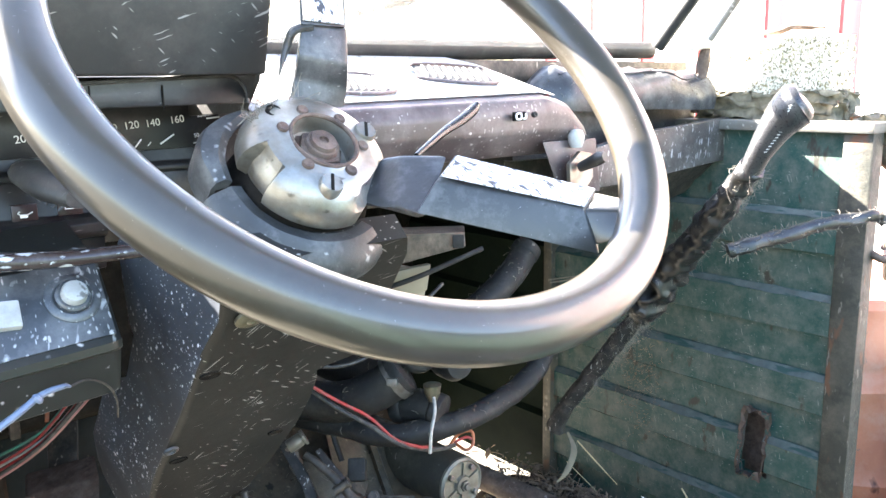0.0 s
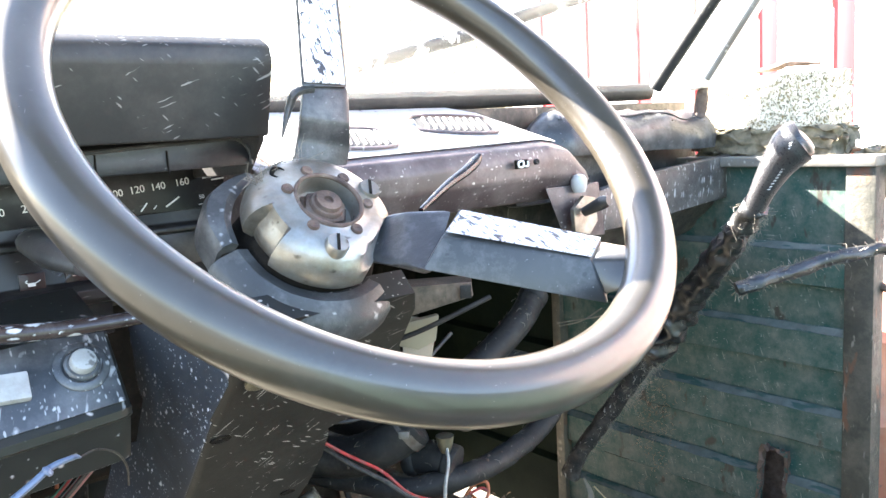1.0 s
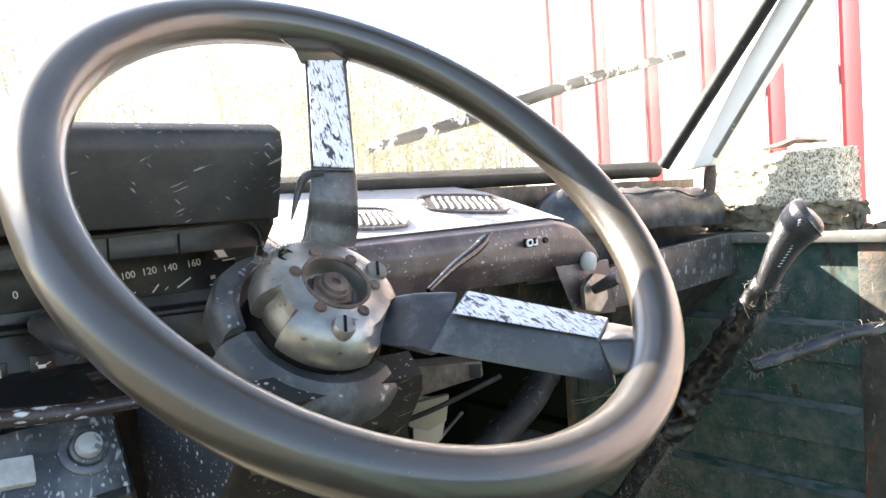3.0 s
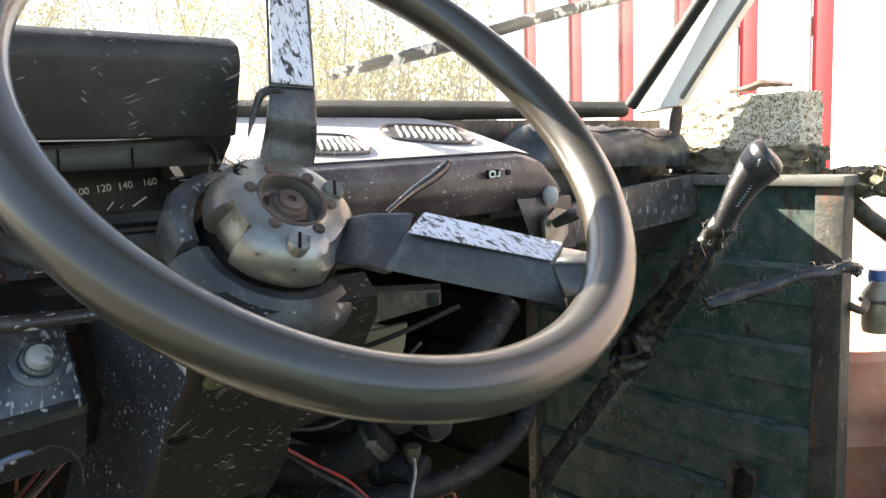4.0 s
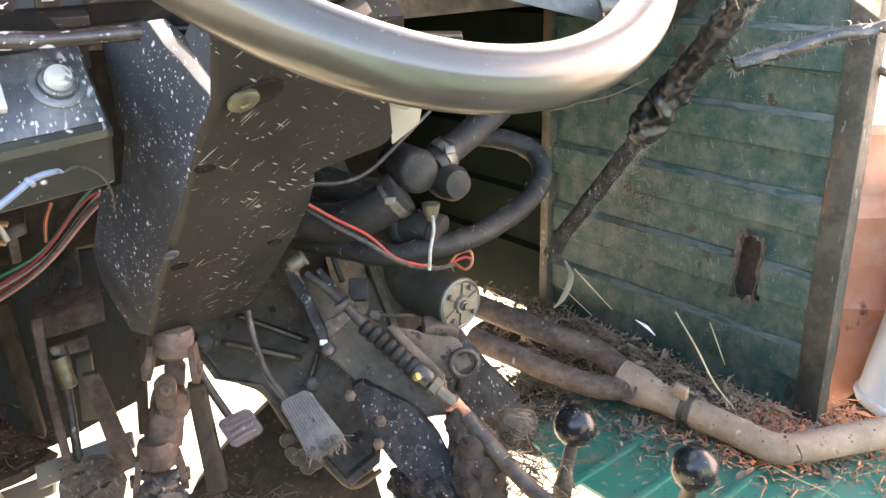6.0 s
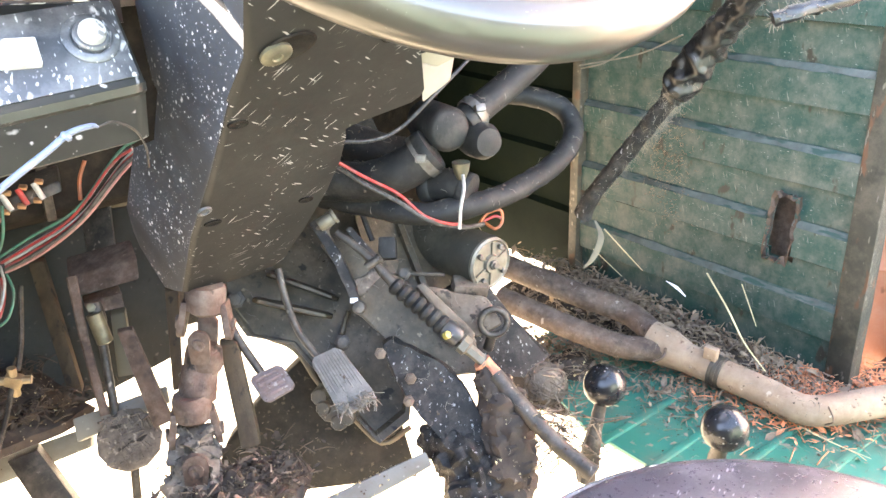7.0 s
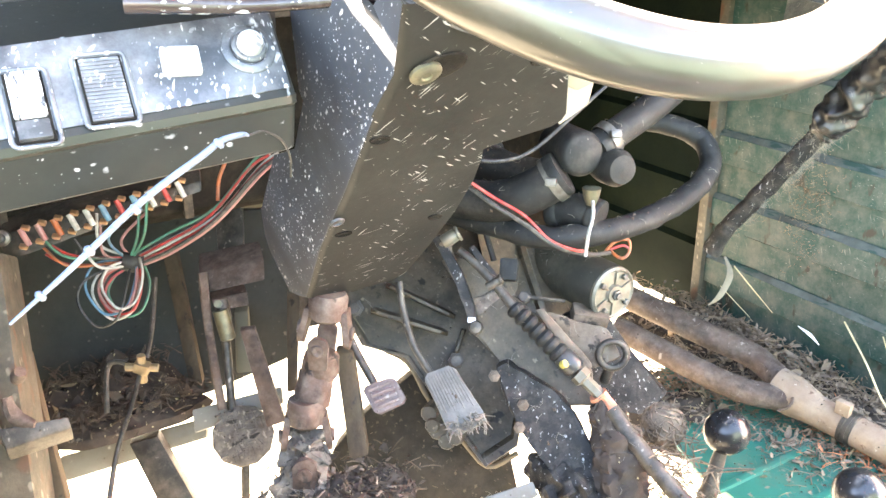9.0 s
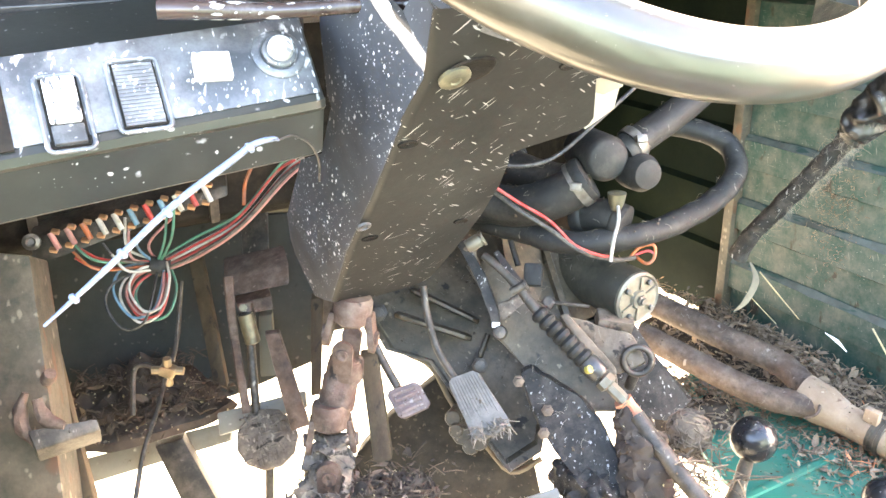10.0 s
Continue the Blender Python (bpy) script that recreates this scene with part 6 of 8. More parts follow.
tube(b, [(0.574, 0.697, 0.848), (0.581, 0.690, 0.838), (0.580, 0.673, 0.829)], 0.0105, 16, 6, wobble=0.6)
part("rusty_joint", b, m_orange, rod, "orange rusted joint")
b = B()
tube(b, [(0.579, 0.677, 0.833), (0.586, 0.628, 0.802), (0.596, 0.579, 0.771), (0.607, 0.533, 0.751)], 0.0105, 14, 4, wobble=0.25)
part("rear_rod", b, m_iron, rod, "tape-wrapped rear rod")
b = B()
slab(b, [(0.642, 0.870, 0.861), (0.699, 0.844, 0.876), (0.717, 0.812, 0.830), (0.724, 0.794, 0.799), (0.759, 0.755, 0.756), (0.711, 0.748, 0.738), (0.657, 0.783, 0.746), (0.633, 0.833, 0.798)], (0.02, 0.03, -0.01), 0.006)
part("side_casting", b, m_flake, gear, "dirty side casting behind the rod")
# eye ring
b = B()
ring = [Vector((0.630, 0.737, 0.866)) + frame_of((-0.5, -0.8, 0.2)) @ Vector((0.018 * math.cos(a), 0.018 * math.sin(a), 0)) for a in [2 * math.pi * i / 16 for i in range(16)]]
tube(b, ring, 0.0045, 10, 2, True)
tube(b, [(0.629, 0.740, 0.844), (0.626, 0.745, 0.823)], 0.007, 10, 1)
solid("eye_bolt", b, m_iron, "dark steel eye bolt beside the exhaust", "eye bolt")

# black mounting arm with bolts
arm = thing("mounting_arm", (0.509, 0.647, 0.731), "flaking black steel mounting arm", "bracket")
b = cast([(0.480, 0.781, 0.868), (0.492, 0.778, 0.877), (0.516, 0.756, 0.857), (0.537, 0.724, 0.841), (0.548, 0.693, 0.813), (0.550, 0.665, 0.782), (0.536, 0.644, 0.746), (0.504, 0.664, 0.750), (0.492, 0.697, 0.779), (0.481, 0.727, 0.806), (0.478, 0.752, 0.830)], (0.012, 0.018, -0.006), 0.003, 0.0018)
part("plate", b, m_flake, arm)
for c in ((0.473, 0.776, 0.863), (0.490, 0.737, 0.837), (0.478, 0.727, 0.814)):
    b = B()
    lathe(b, c, (-0.45, -0.75, 0.35), [(0.0075, -0.004), (0.0075, 0.002), (0.0052, 0.0028), (0.0055, 0.008), (0.004, 0.009), (0, 0.009)], 6)
    part("bolt", b, m_oxide, arm)
b = B()
tube(b, [(0.572, 0.697, 0.836), (0.581, 0.669, 0.796), (0.566, 0.642, 0.748), (0.544, 0.613, 0.690)], [0.012, 0.03, 0.034, 0.03], 40, 14, wobble=0.35)
for v in b.verts:
    v.co += Vector((noise.noise(v.co * 75), noise.noise(v.co * 75 + Vector((5, 0, 0))), noise.noise(v.co * 75 + Vector((0, 7, 0))))) * 0.006 + Vector((noise.noise(v.co * 260), noise.noise(v.co * 260 + Vector((5, 0, 0))), noise.noise(v.co * 260 + Vector((0, 7, 0))))) * 0.003
solid("dirt_clump", b, m_soil, "clump of dry dirt and roots on the mounting arm", "dirt")
b = B()
tube(b, [(0.503, 0.730, 0.754), (0.517, 0.689, 0.745), (0.522, 0.657, 0.717), (0.502, 0.624, 0.679)], [0.02, 0.034, 0.042, 0.04], 36, 12, wobble=0.3)
for v in b.verts:
    v.co += Vector((noise.noise(v.co * 90), noise.noise(v.co * 90 + Vector((5, 0, 0))), noise.noise(v.co * 90 + Vector((0, 7, 0))))) * 0.004
solid("frame_bush", b, m_flake, "flaking black rubber bush below the mounting arm", "mount")

# exhaust
ex = thing("exhaust_pipe", (1.041, 0.642, 0.640), "rusty brown twin exhaust pipe joining into one", "exhaust pipe")
b = B()
tube(b, [(0.924, 1.053, 0.755), (0.952, 0.977, 0.740), (0.989, 0.899, 0.720), (1.029, 0.842, 0.700), (1.031, 0.795, 0.690), (1.014, 0.737, 0.677)], 0.0215, 18, 6)
part("branch_pipe", b, m_rust, ex)
b = B()
tube(b, [(0.869, 0.993, 0.725), (0.896, 0.920, 0.710), (0.930, 0.844, 0.690), (0.959, 0.781, 0.680), (1.007, 0.731, 0.675)], 0.0205, 18, 6)
part("branch_pipe", b, m_rust, ex)
b = B()
tube(b, [(1.012, 0.765, 0.680), (1.018, 0.731, 0.675), (1.022, 0.691, 0.670), (1.031, 0.639, 0.665), (1.038, 0.569, 0.662), (1.040, 0.506, 0.660), (1.063, 0.475, 0.662), (1.117, 0.437, 0.670), (1.184, 0.389, 0.680)], [0.034, 0.033, 0.0245, 0.0235, 0.0235, 0.0235, 0.0235, 0.0235, 0.0235], 20, 6)
part("main_pipe", b, m_rust_pale, ex, "pale rusty main pipe")
for c, e, r in (((1.036, 0.752, 0.690), (0.964, 0.721, 0.675), 0.0025), ((1.069, 0.489, 0.680), (1.029, 0.460, 0.660), 0.0012)):
    b = B()
    tube(b, [Vector(c), Vector(c).lerp(Vector(e), 0.5) + Vector((-0.02, -0.025, 0.005)), Vector(e)], r, 8, 5)
    part("weld_seam", b, m_rust, ex)
ec = Vector((1.031, 0.642, 0.665))
ed = (Vector((1.038, 0.569, 0.662)) - Vector((1.022, 0.691, 0.670))).normalized()
b = B()
lathe(b, ec - ed * 0.010, ed, [(0.0255, 0), (0.027, 0.001), (0.027, 0.006), (0.0255, 0.007), (0.0255, 0.013), (0.027, 0.014), (0.027, 0.019), (0.0255, 0.020)], 32)
part("clamp_band", b, m_iron, ex, "dark clamp band")
b = B()
box(b, ec + Vector((-0.01, 0.01, 0.034)), (0.012, 0.022, 0.022), frame_of(ed), 0.002)
part("clamp_lug", b, m_rust_pale, ex)

# range levers
for c, base, low in (((0.713, 0.612, 0.792), (0.684, 0.605, 0.712), (0.672, 0.602, 0.665)), ((0.747, 0.454, 0.793), (0.757, 0.466, 0.727), (0.772, 0.483, 0.651))):
    lv = thing("range_lever", Vector(low), "small lever with shiny black ball knob", "lever", "range levers")
    b = B()
    bmesh.ops.create_uvsphere(b, u_segments=36, v_segments=24, radius=0.0285, matrix=Matrix.Translation(c))
    part("ball_knob", b, m_black_gloss, lv, "shiny black ball knob")
    b = B()
    tube(b, [c, Vector(c).lerp(Vector(base), 0.6), base, low], [0.008, 0.009, 0.012, 0.014], 12, 4, wobble=0.3)
    part("shaft", b, m_iron, lv, "dirty steel shaft")
# dry ball of roots
rnd = random.Random(5)
b = B()
c = Vector((0.664, 0.671, 0.785))
for i in range(110):
    d = Vector((rnd.gauss(0, 1), rnd.gauss(0, 1), rnd.gauss(0, 1))).normalized()
    e = Vector((rnd.gauss(0, 1), rnd.gauss(0, 1), rnd.gauss(0, 1))).cross(d).normalized()
    tube(b, [c + d * 0.026 - e * 0.012, c + d * 0.029, c + d * 0.026 + e * 0.014], 0.0011, 4, 2)
for i in range(70):
    p = Vector((0.646, 0.627, 0.754)) + Vector((rnd.gauss(0, .025), rnd.gauss(0, .02), rnd.gauss(0, .025)))
    tube(b, [p, p + Vector((rnd.gauss(0, .02), rnd.gauss(0, .02), rnd.gauss(0, .015))), p + Vector((rnd.gauss(0, .03), rnd.gauss(0, .03), rnd.gauss(0, .02)))], 0.0009, 4, 3)
bmesh.ops.create_icosphere(b, subdivisions=4, radius=0.0275, matrix=Matrix.Translation(c))
solid("root_tangle", b, m_fuzz, "tangle of dry roots and fibres by the levers", "roots", kind="stuff")

# ---- pedals ----
ped = thing("brake_pedal", (0.357, 0.858, 0.822), "rusty brake pedal on a thin steel arm", "pedal", "pedals")
o = [Vector(p) for p in ((0.336, 0.880, 0.836), (0.376, 0.865, 0.849), (0.379, 0.831, 0.828), (0.340, 0.844, 0.812))]
nn = (o[1] - o[0]).cross(o[3] - o[0]).normalized()
if nn.y > 0:
    nn = -nn
b = B()
slab(b, [o[k].lerp(o[(k + j) % 4], 0.13) for k in range(4) for j in (-1, 1)], -nn * 0.008, 0.003)
part("pad", b, m_pedal, ped, "rust-pink pedal pad")
for i in range(4):
    f = 0.20 + 0.20 * i
    p, q = o[0].lerp(o[3], f), o[1].lerp(o[2], f)
    b = B()
    tube(b, [p.lerp(q, 0.16) + nn * 0.001, p.lerp(q, 0.5) + nn * 0.0018, p.lerp(q, 0.84) + nn * 0.0006], 0.0028, 8, 4, wobble=0.25)
    part("tread_bar", b, m_pedal, ped)
b = B()
tube(b, [(0.340, 0.946, 0.917), (0.346, 0.920, 0.875), (0.355, 0.880, 0.836)], 0.0055, 10, 4)
part("arm", b, m_iron, ped)

ped = thing("accelerator_pedal", (0.421, 0.788, 0.829), "grey ribbed accelerator pedal on a bent rod", "pedal", "pedals")
o = [Vector(p) for p in ((0.401, 0.832, 0.859), (0.438, 0.818, 0.871), (0.442, 0.744, 0.824), (0.399, 0.762, 0.813))]
nn = (o[1] - o[0]).cross(o[3] - o[0]).normalized()
if nn.y > 0:
    nn = -nn
b = B()
slab(b, [o[0].lerp(o[1], 0.15), o[0].lerp(o[1], 0.85), o[1].lerp(o[2], 0.08), o[1].lerp(o[2], 0.85), o[2].lerp(o[1], 0.03) + (o[2] - o[3]) * 0.05, o[2].lerp(o[3], 0.3), o[3].lerp(o[2], 0.25) + (o[3] - o[0]) * 0.05, o[3], o[0].lerp(o[3], 0.08)], -nn * 0.007, 0.003)
pad = part("pad", b, m_pedal_grey, ped, "grey rubber pad worn through at the foot")
b = B()
rnd = random.Random(31)
for i in range(150):
    c = o[3].lerp(o[2], rnd.random()).lerp(o[0].lerp(o[1], rnd.random()), abs(rnd.gauss(0, 0.10))) + nn * 0.001
    d = (o[3] - o[0]).normalized() * rnd.uniform(0.2, 1.0) + Vector((rnd.gauss(0, 0.6), rnd.gauss(0, 0.4), rnd.gauss(0, 0.4)))
    tube(b, [c, c + d * 0.005 + nn * rnd.uniform(0, 0.003), c + d * rnd.uniform(0.006, 0.013)], 0.0006, 3, 1)
part("frayed_edge", b, m_hair, pad, "frayed fibres at the worn edge")
for i in range(11):
    f = 0.08 + 0.84 * i / 10
    p, q = o[0].lerp(o[1], f), o[3].lerp(o[2], f)
    b = B()
    tube(b, [p.lerp(q, 0.06) + nn * 0.0002, p.lerp(q, 0.62 + 0.1 * math.sin(i * 2.1)) - nn * 0.0006], 0.0013, 6, 1)
    part("rib", b, m_pedal_grey, ped)
b = B()
tube(b, [(0.413, 0.913, 0.954), (0.410, 0.897, 0.920), (0.407, 0.868, 0.886), (0.413, 0.846, 0.863), (0.416, 0.831, 0.853)], 0.0048, 10, 4)
part("arm", b, m_iron, ped, "bent rod arm")

ped = thing("clutch_pedal", (0.203, 0.999, 0.727), "caked clutch pedal on a rusty arm", "pedal", "pedals")
pc = Vector((0.207, 1.001, 0.736))
pn = Vector((-0.25, -0.7, 0.65)).normalized()
PF = frame_of(pn)
b = B()
lathe(b, pc - pn * 0.006, pn, [(0.040, 0), (0.043, 0.003), (0.042, 0.008), (0.038, 0.010), (0.0, 0.010)], 11)
part("pad", b, m_caked, ped, "pad caked with dirt")
rnd = random.Random(8)
for i in range(46):
    a = PF @ Vector((rnd.uniform(-.032, .032), rnd.uniform(-.032, .032), 0.004))
    d = PF @ euler(0, 0, rnd.choice((20, 110)) + rnd.gauss(0, 12)) @ Vector((0.006, 0, 0))
    b = B()
    tube(b, [pc + a - d, pc + a + d], 0.0016, 5, 1)
    part("tread", b, m_caked, ped)
b = B()
slab(b, [(0.233, 1.052, 0.869), (0.251, 1.040, 0.872), (0.258, 0.964, 0.762), (0.235, 0.976, 0.753)], (0.004, 0.012, 0), 0.002)
part("arm", b, m_rust, ped, "broad rusty arm")
b = B()
tube(b, [(0.209, 1.129, 0.933), (0.198, 1.085, 0.859), (0.190, 1.030, 0.767)], [0.007, 0.006, 0.006], 8, 3, flat=0.5)
part("side_bar", b, m_rust, ped)
b = B()
tube(b, [(0.223, 1.101, 0.897), (0.223, 1.089, 0.875), (0.219, 1.080, 0.853), (0.203, 1.030, 0.761)], [0.010, 0.010, 0.0065, 0.006], 12, 3)
part("push_rod", b, m_iron, ped)
b = B()
lathe(b, (0.218, 1.081, 0.879), (0.03, -0.1, -0.35), [(0.011, -0.012), (0.011, 0.03), (0.007, 0.032), (0, 0.032)], 12)
part("rod_sleeve", b, m_brass, ped, "dull brass sleeve")
b = B()
slab(b, [(0.211, 1.150, 0.925), (0.292, 1.102, 0.945), (0.282, 1.073, 0.925), (0.202, 1.120, 0.906)], (0.01, 0.05, 0.01), 0.003)
part("bracket", b, m_rust, ped, "rusty red top bracket")
b = B()
slab(b, [(0.216, 1.128, 0.889), (0.262, 1.102, 0.901), (0.260, 1.093, 0.883), (0.218, 1.119, 0.874)], (0.005, 0.03, 0), 0.002)
part("bracket_web", b, m_rust, ped)
b = B()
lathe(b, (0.217, 1.092, 0.897), (-0.2, -0.8, 0.4), [(0.006, 0), (0.006, 0.008), (0, 0.009)], 6)
part("bolt", b, m_brass, ped)
b = B()
tube(b, [(0.204, 0.989, 0.709), (0.191, 0.967, 0.649)], 0.006, 8, 1)
part("lower_stem", b, m_iron, ped)

# steering shaft joints under the housing
sh = thing("steering_shaft", (0.229, 0.836, 0.732), "rusty steering shaft with universal joints", "steering shaft")


def yoke(at, axis, across, size, name):
    """One half of a universal joint: a round hub and two ears with bored ends."""
    z = Vector(axis).normalized()
    x = (Vector(across) - z * Vector(across).dot(z)).normalized()
    y = z.cross(x)
    b = B()
    lathe(b, Vector(at) - z * size * 1.5, z, [(size * 0.62, 0), (size * 0.72, size * 0.2), (size * 0.70, size * 0.9), (size * 0.45, size * 1.1), (0.0, size * 1.1)], 18)
    for sgn in (-1, 1):
        c = Vector(at) + x * sgn * size * 0.72
        out = []
        for k in range(15):
            a = math.pi * k / 14
            out.append(c + y * size * 0.42 * math.cos(a) + z * (size * 0.42 * math.sin(a) + size * 0.15))
        out += [c - y * size * 0.36 - z * size * 0.9 - x * sgn * size * 0.2, c + y * size * 0.36 - z * size * 0.9 - x * sgn * size * 0.2]
        slab(b, out, x * sgn * size * 0.24, 0.0012)
        lathe(b, c + x * sgn * size * 0.20, x * sgn, [(size * 0.25, 0.0), (size * 0.25, size * 0.10), (size * 0.17, size * 0.12), (0.0, size * 0.06)], 16)
    for v in b.verts:
        v.co += Vector((noise.noise(v.co * 120), noise.noise(v.co * 120 + Vector((5, 0, 0))), noise.noise(v.co * 120 + Vector((0, 7, 0))))) * 0.0009
    return part(name, b, m_shaft, sh, sharp=30)


yoke((0.289, 0.862, 0.940), (-0.15, 0.02, -1), (1, -0.7, 0), 0.033, "upper_yoke")
yoke((0.286, 0.868, 0.922), (0.12, 0.02, 1), (0.7, 1, 0), 0.030, "lower_yoke")
b = B()
lathe(b, (0.285, 0.869, 0.912), Vector((0.262, 0.866, 0.834)) - Vector((0.284, 0.869, 0.905)), [(0.015, 0.0), (0.0185, 0.004), (0.0200, 0.016), (0.0200, 0.030), (0.0215, 0.032), (0.0215, 0.052), (0.0225, 0.055), (0.0215, 0.070), (0.0165, 0.074), (0.0150, 0.095), (0.0, 0.095)], 30)
for v in b.verts:
    v.co += Vector((noise.noise(v.co * 90), noise.noise(v.co * 90 + Vector((5, 0, 0))), 0)) * 0.0030
part("spline_sleeve", b, m_shaft, sh, "rusty sleeve smeared with grey dirt")
yoke((0.252, 0.858, 0.806), (-0.1, -0.1, -1), (1, -0.4, 0), 0.033, "third_yoke")
yoke((0.244, 0.850, 0.775), (0.15, 0.1, 1), (0.4, 1, 0), 0.036, "bottom_yoke")
b = B()
tube(b, [(0.256, 0.858, 0.812), (0.249, 0.853, 0.790), (0.238, 0.844, 0.757), (0.228, 0.838, 0.728)], [0.014, 0.026, 0.028, 0.034], 36, 14, wobble=0.3)
for v in b.verts:
    v.co += Vector((noise.noise(v.co * 70), noise.noise(v.co * 70 + Vector((5, 0, 0))), noise.noise(v.co * 70 + Vector((0, 7, 0))))) * 0.016
part("caked_joint", b, m_caked, sh, "lower joint caked with grey dirt")
# ---- floor, frame and litter ----
FZ = 0.625
b = B()
slab(b, [(0.80, 0.2, FZ), (1.22, 0.2, FZ), (1.22, 1.12, FZ), (0.86, 0.90, FZ), (0.80, 0.72, FZ)], (0, 0, -0.006))
for i in range(6):
    y0 = 0.25 + 0.085 * i
    box(b, (0.98, y0, FZ + 0.001), (0.40, 0.012, 0.008), None, 0.003)
solid("floor", b, m_floor_green, "green steel floor with pressed ribs under leaf litter", "floor", kind="structure")
b = B()
slab(b, [(1.10, 1.00, FZ - 0.02), (1.25, 1.0, FZ - 0.02), (1.25, 1.22, FZ - 0.02), (1.12, 1.10, FZ - 0.02)], (0, 0, -0.008))
solid("floor_front", b, m_soil, "dirt-covered front floor edge", "floor", kind="structure")


def leaf(bm, c, rot, s, curl):
    m3 = rot
    v = [bm.verts.new(Vector(c) + m3 @ Vector(p) * s) for p in ((-1, 0, 0), (-0.3, 0.42, curl), (0.5, 0.3, curl * 0.6), (1.1, 0, 0.1), (0.5, -0.3, curl * 0.7), (-0.3, -0.42, curl))]
    bm.faces.new((v[0], v[4], v[5]))
    bm.faces.new((v[0], v[3], v[4]))
    bm.faces.new((v[0], v[2], v[3]))
    bm.faces.new((v[0], v[1], v[2]))


def litter(name, label, spots, mt, seed, stem=0.3):
    """Fallen leaves, crumbs and twigs scattered round given spots (centre, spread, count, height)."""
    rnd = random.Random(seed)
    b = B()
    for c, sx, sy, n, h in spots:
        for i in range(n):
            p = Vector((c[0] + rnd.gauss(0, sx), c[1] + rnd.gauss(0, sy), c[2] + abs(rnd.gauss(0, h)) + 0.002))
            if p.x > 1.19 and p.y > 0.55:
                p.x = 1.19 - rnd.random() * 0.03
            rot = euler(rnd.gauss(0, 28), rnd.gauss(0, 28), rnd.uniform(0, 360))
            if rnd.random() < stem:
                d = rot @ Vector((rnd.uniform(0.004, 0.018), 0, 0))
                tube(b, [p - d, p + d * 0.2 + Vector((0, 0, 0.002)), p + d], rnd.uniform(0.0004, 0.0012), 4, 1)
            else:
                leaf(b, p, rot, rnd.uniform(0.002, 0.007) if rnd.random() < 0.88 else rnd.uniform(0.008, 0.015), rnd.uniform(-0.3, 0.4))
    return solid(name, b, mt, label, "leaf litter", kind="stuff", sharp=180)


def heap(name, pts, mt, label, seed, rough=0.012):
    """A low uneven heap of dirt with a soft rim: pts gives (centre, radius x, radius y, height)."""
    b = B()
    (cx, cy, cz), rx, ry, h = pts
    n, k = 40, 14
    rows = []
    for i in range(k + 1):
        r = i / k
        row = []
        for j in range(n):
            a = 2 * math.pi * j / n
            q = 1 + 0.22 * noise.noise(Vector((math.cos(a) * 1.7, math.sin(a) * 1.7, seed)))
            x, y = cx + rx * r * q * math.cos(a), cy + ry * r * q * math.sin(a)
            z = cz + h * (1 - r * r) * (1 + 0.5 * noise.noise(Vector((x * 18, y * 18, seed)))) + rough * noise.noise(Vector((x * 60, y * 60, seed))) * (1 - r ** 4)
            row.append(b.verts.new((x, y, z if i < k else cz - 0.01)))
        rows.append(row)
    for i in range(k):
        for j in range(n):
            if i == 0:
                if j == 0:
                    b.faces.new(rows[1])
                continue
            b.faces.new((rows[i][j], rows[i][(j + 1) % n], rows[i + 1][(j + 1) % n], rows[i + 1][j]))
    bmesh.ops.delete(b, geom=[v for v in b.verts if not v.link_faces], context="VERTS")
    return solid(name, b, mt, label, "dirt", kind="stuff")


heap("dirt_bank", ((1.10, 0.98, FZ), 0.11, 0.22, 0.028), m_soil, "bank of dark dirt along the wall", 1.0)
heap("dirt_bank", ((1.14, 0.72, FZ), 0.06, 0.2, 0.014), m_soil, "dark dirt under the exhaust", 2.0)
heap("dirt_bank", ((0.90, 0.86, FZ - 0.02), 0.10, 0.09, 0.03), m_soil, "dirt and chips on the floor edge", 3.0)
litter("leaf_litter", "brown fallen leaves, crumbs and twigs on the cab floor", [((1.12, 0.95, FZ + 0.015), 0.06, 0.13, 2600, 0.010), ((1.14, 0.68, FZ + 0.006), 0.05, 0.10, 1500, 0.006), ((0.93, 0.88, FZ), 0.06, 0.06, 1000, 0.008), ((1.00, 0.68, FZ), 0.05, 0.06, 500, 0.003), ((1.14, 0.50, FZ), 0.06, 0.07, 500, 0.004)], m_litter, 11)
litter("red_litter", "reddish needles and leaves by the door sill, sunlight put into their colour", [((1.10, 0.56, FZ + 0.002), 0.05, 0.06, 1100, 0.004), ((1.22, 0.47, FZ), 0.05, 0.06, 600, 0.008)], m_red_litter, 12, 0.6)
for pts, r in (([(1.106, 0.729, 0.788), (1.068, 0.660, 0.759), (1.059, 0.619, 0.718), (1.057, 0.576, 0.685)], 0.0022), ([(1.149, 0.688, 0.768), (1.132, 0.657, 0.738), (1.132, 0.643, 0.711)], 0.0014), ([(1.015, 0.880, 0.850), (1.031, 0.852, 0.817), (1.049, 0.819, 0.780)], 0.003), ([(0.990, 0.882, 0.819), (1.003, 0.826, 0.781)], 0.0014), ([(1.026, 0.495, 0.640), (1.015, 0.439, 0.647), (1.008, 0.382, 0.656)], 0.0022)):
    b = B()
    tube(b, pts, [r * 0.75, r * 0.75, r * 0.35] if len(pts) > 2 else [r * 0.7, r * 0.4], 6, 5, flat=0.4)
    solid("grass_blade", b, m_straw, "dry grass blade leaning on the wall", "grass blade", "dry grass blades")
b = B()
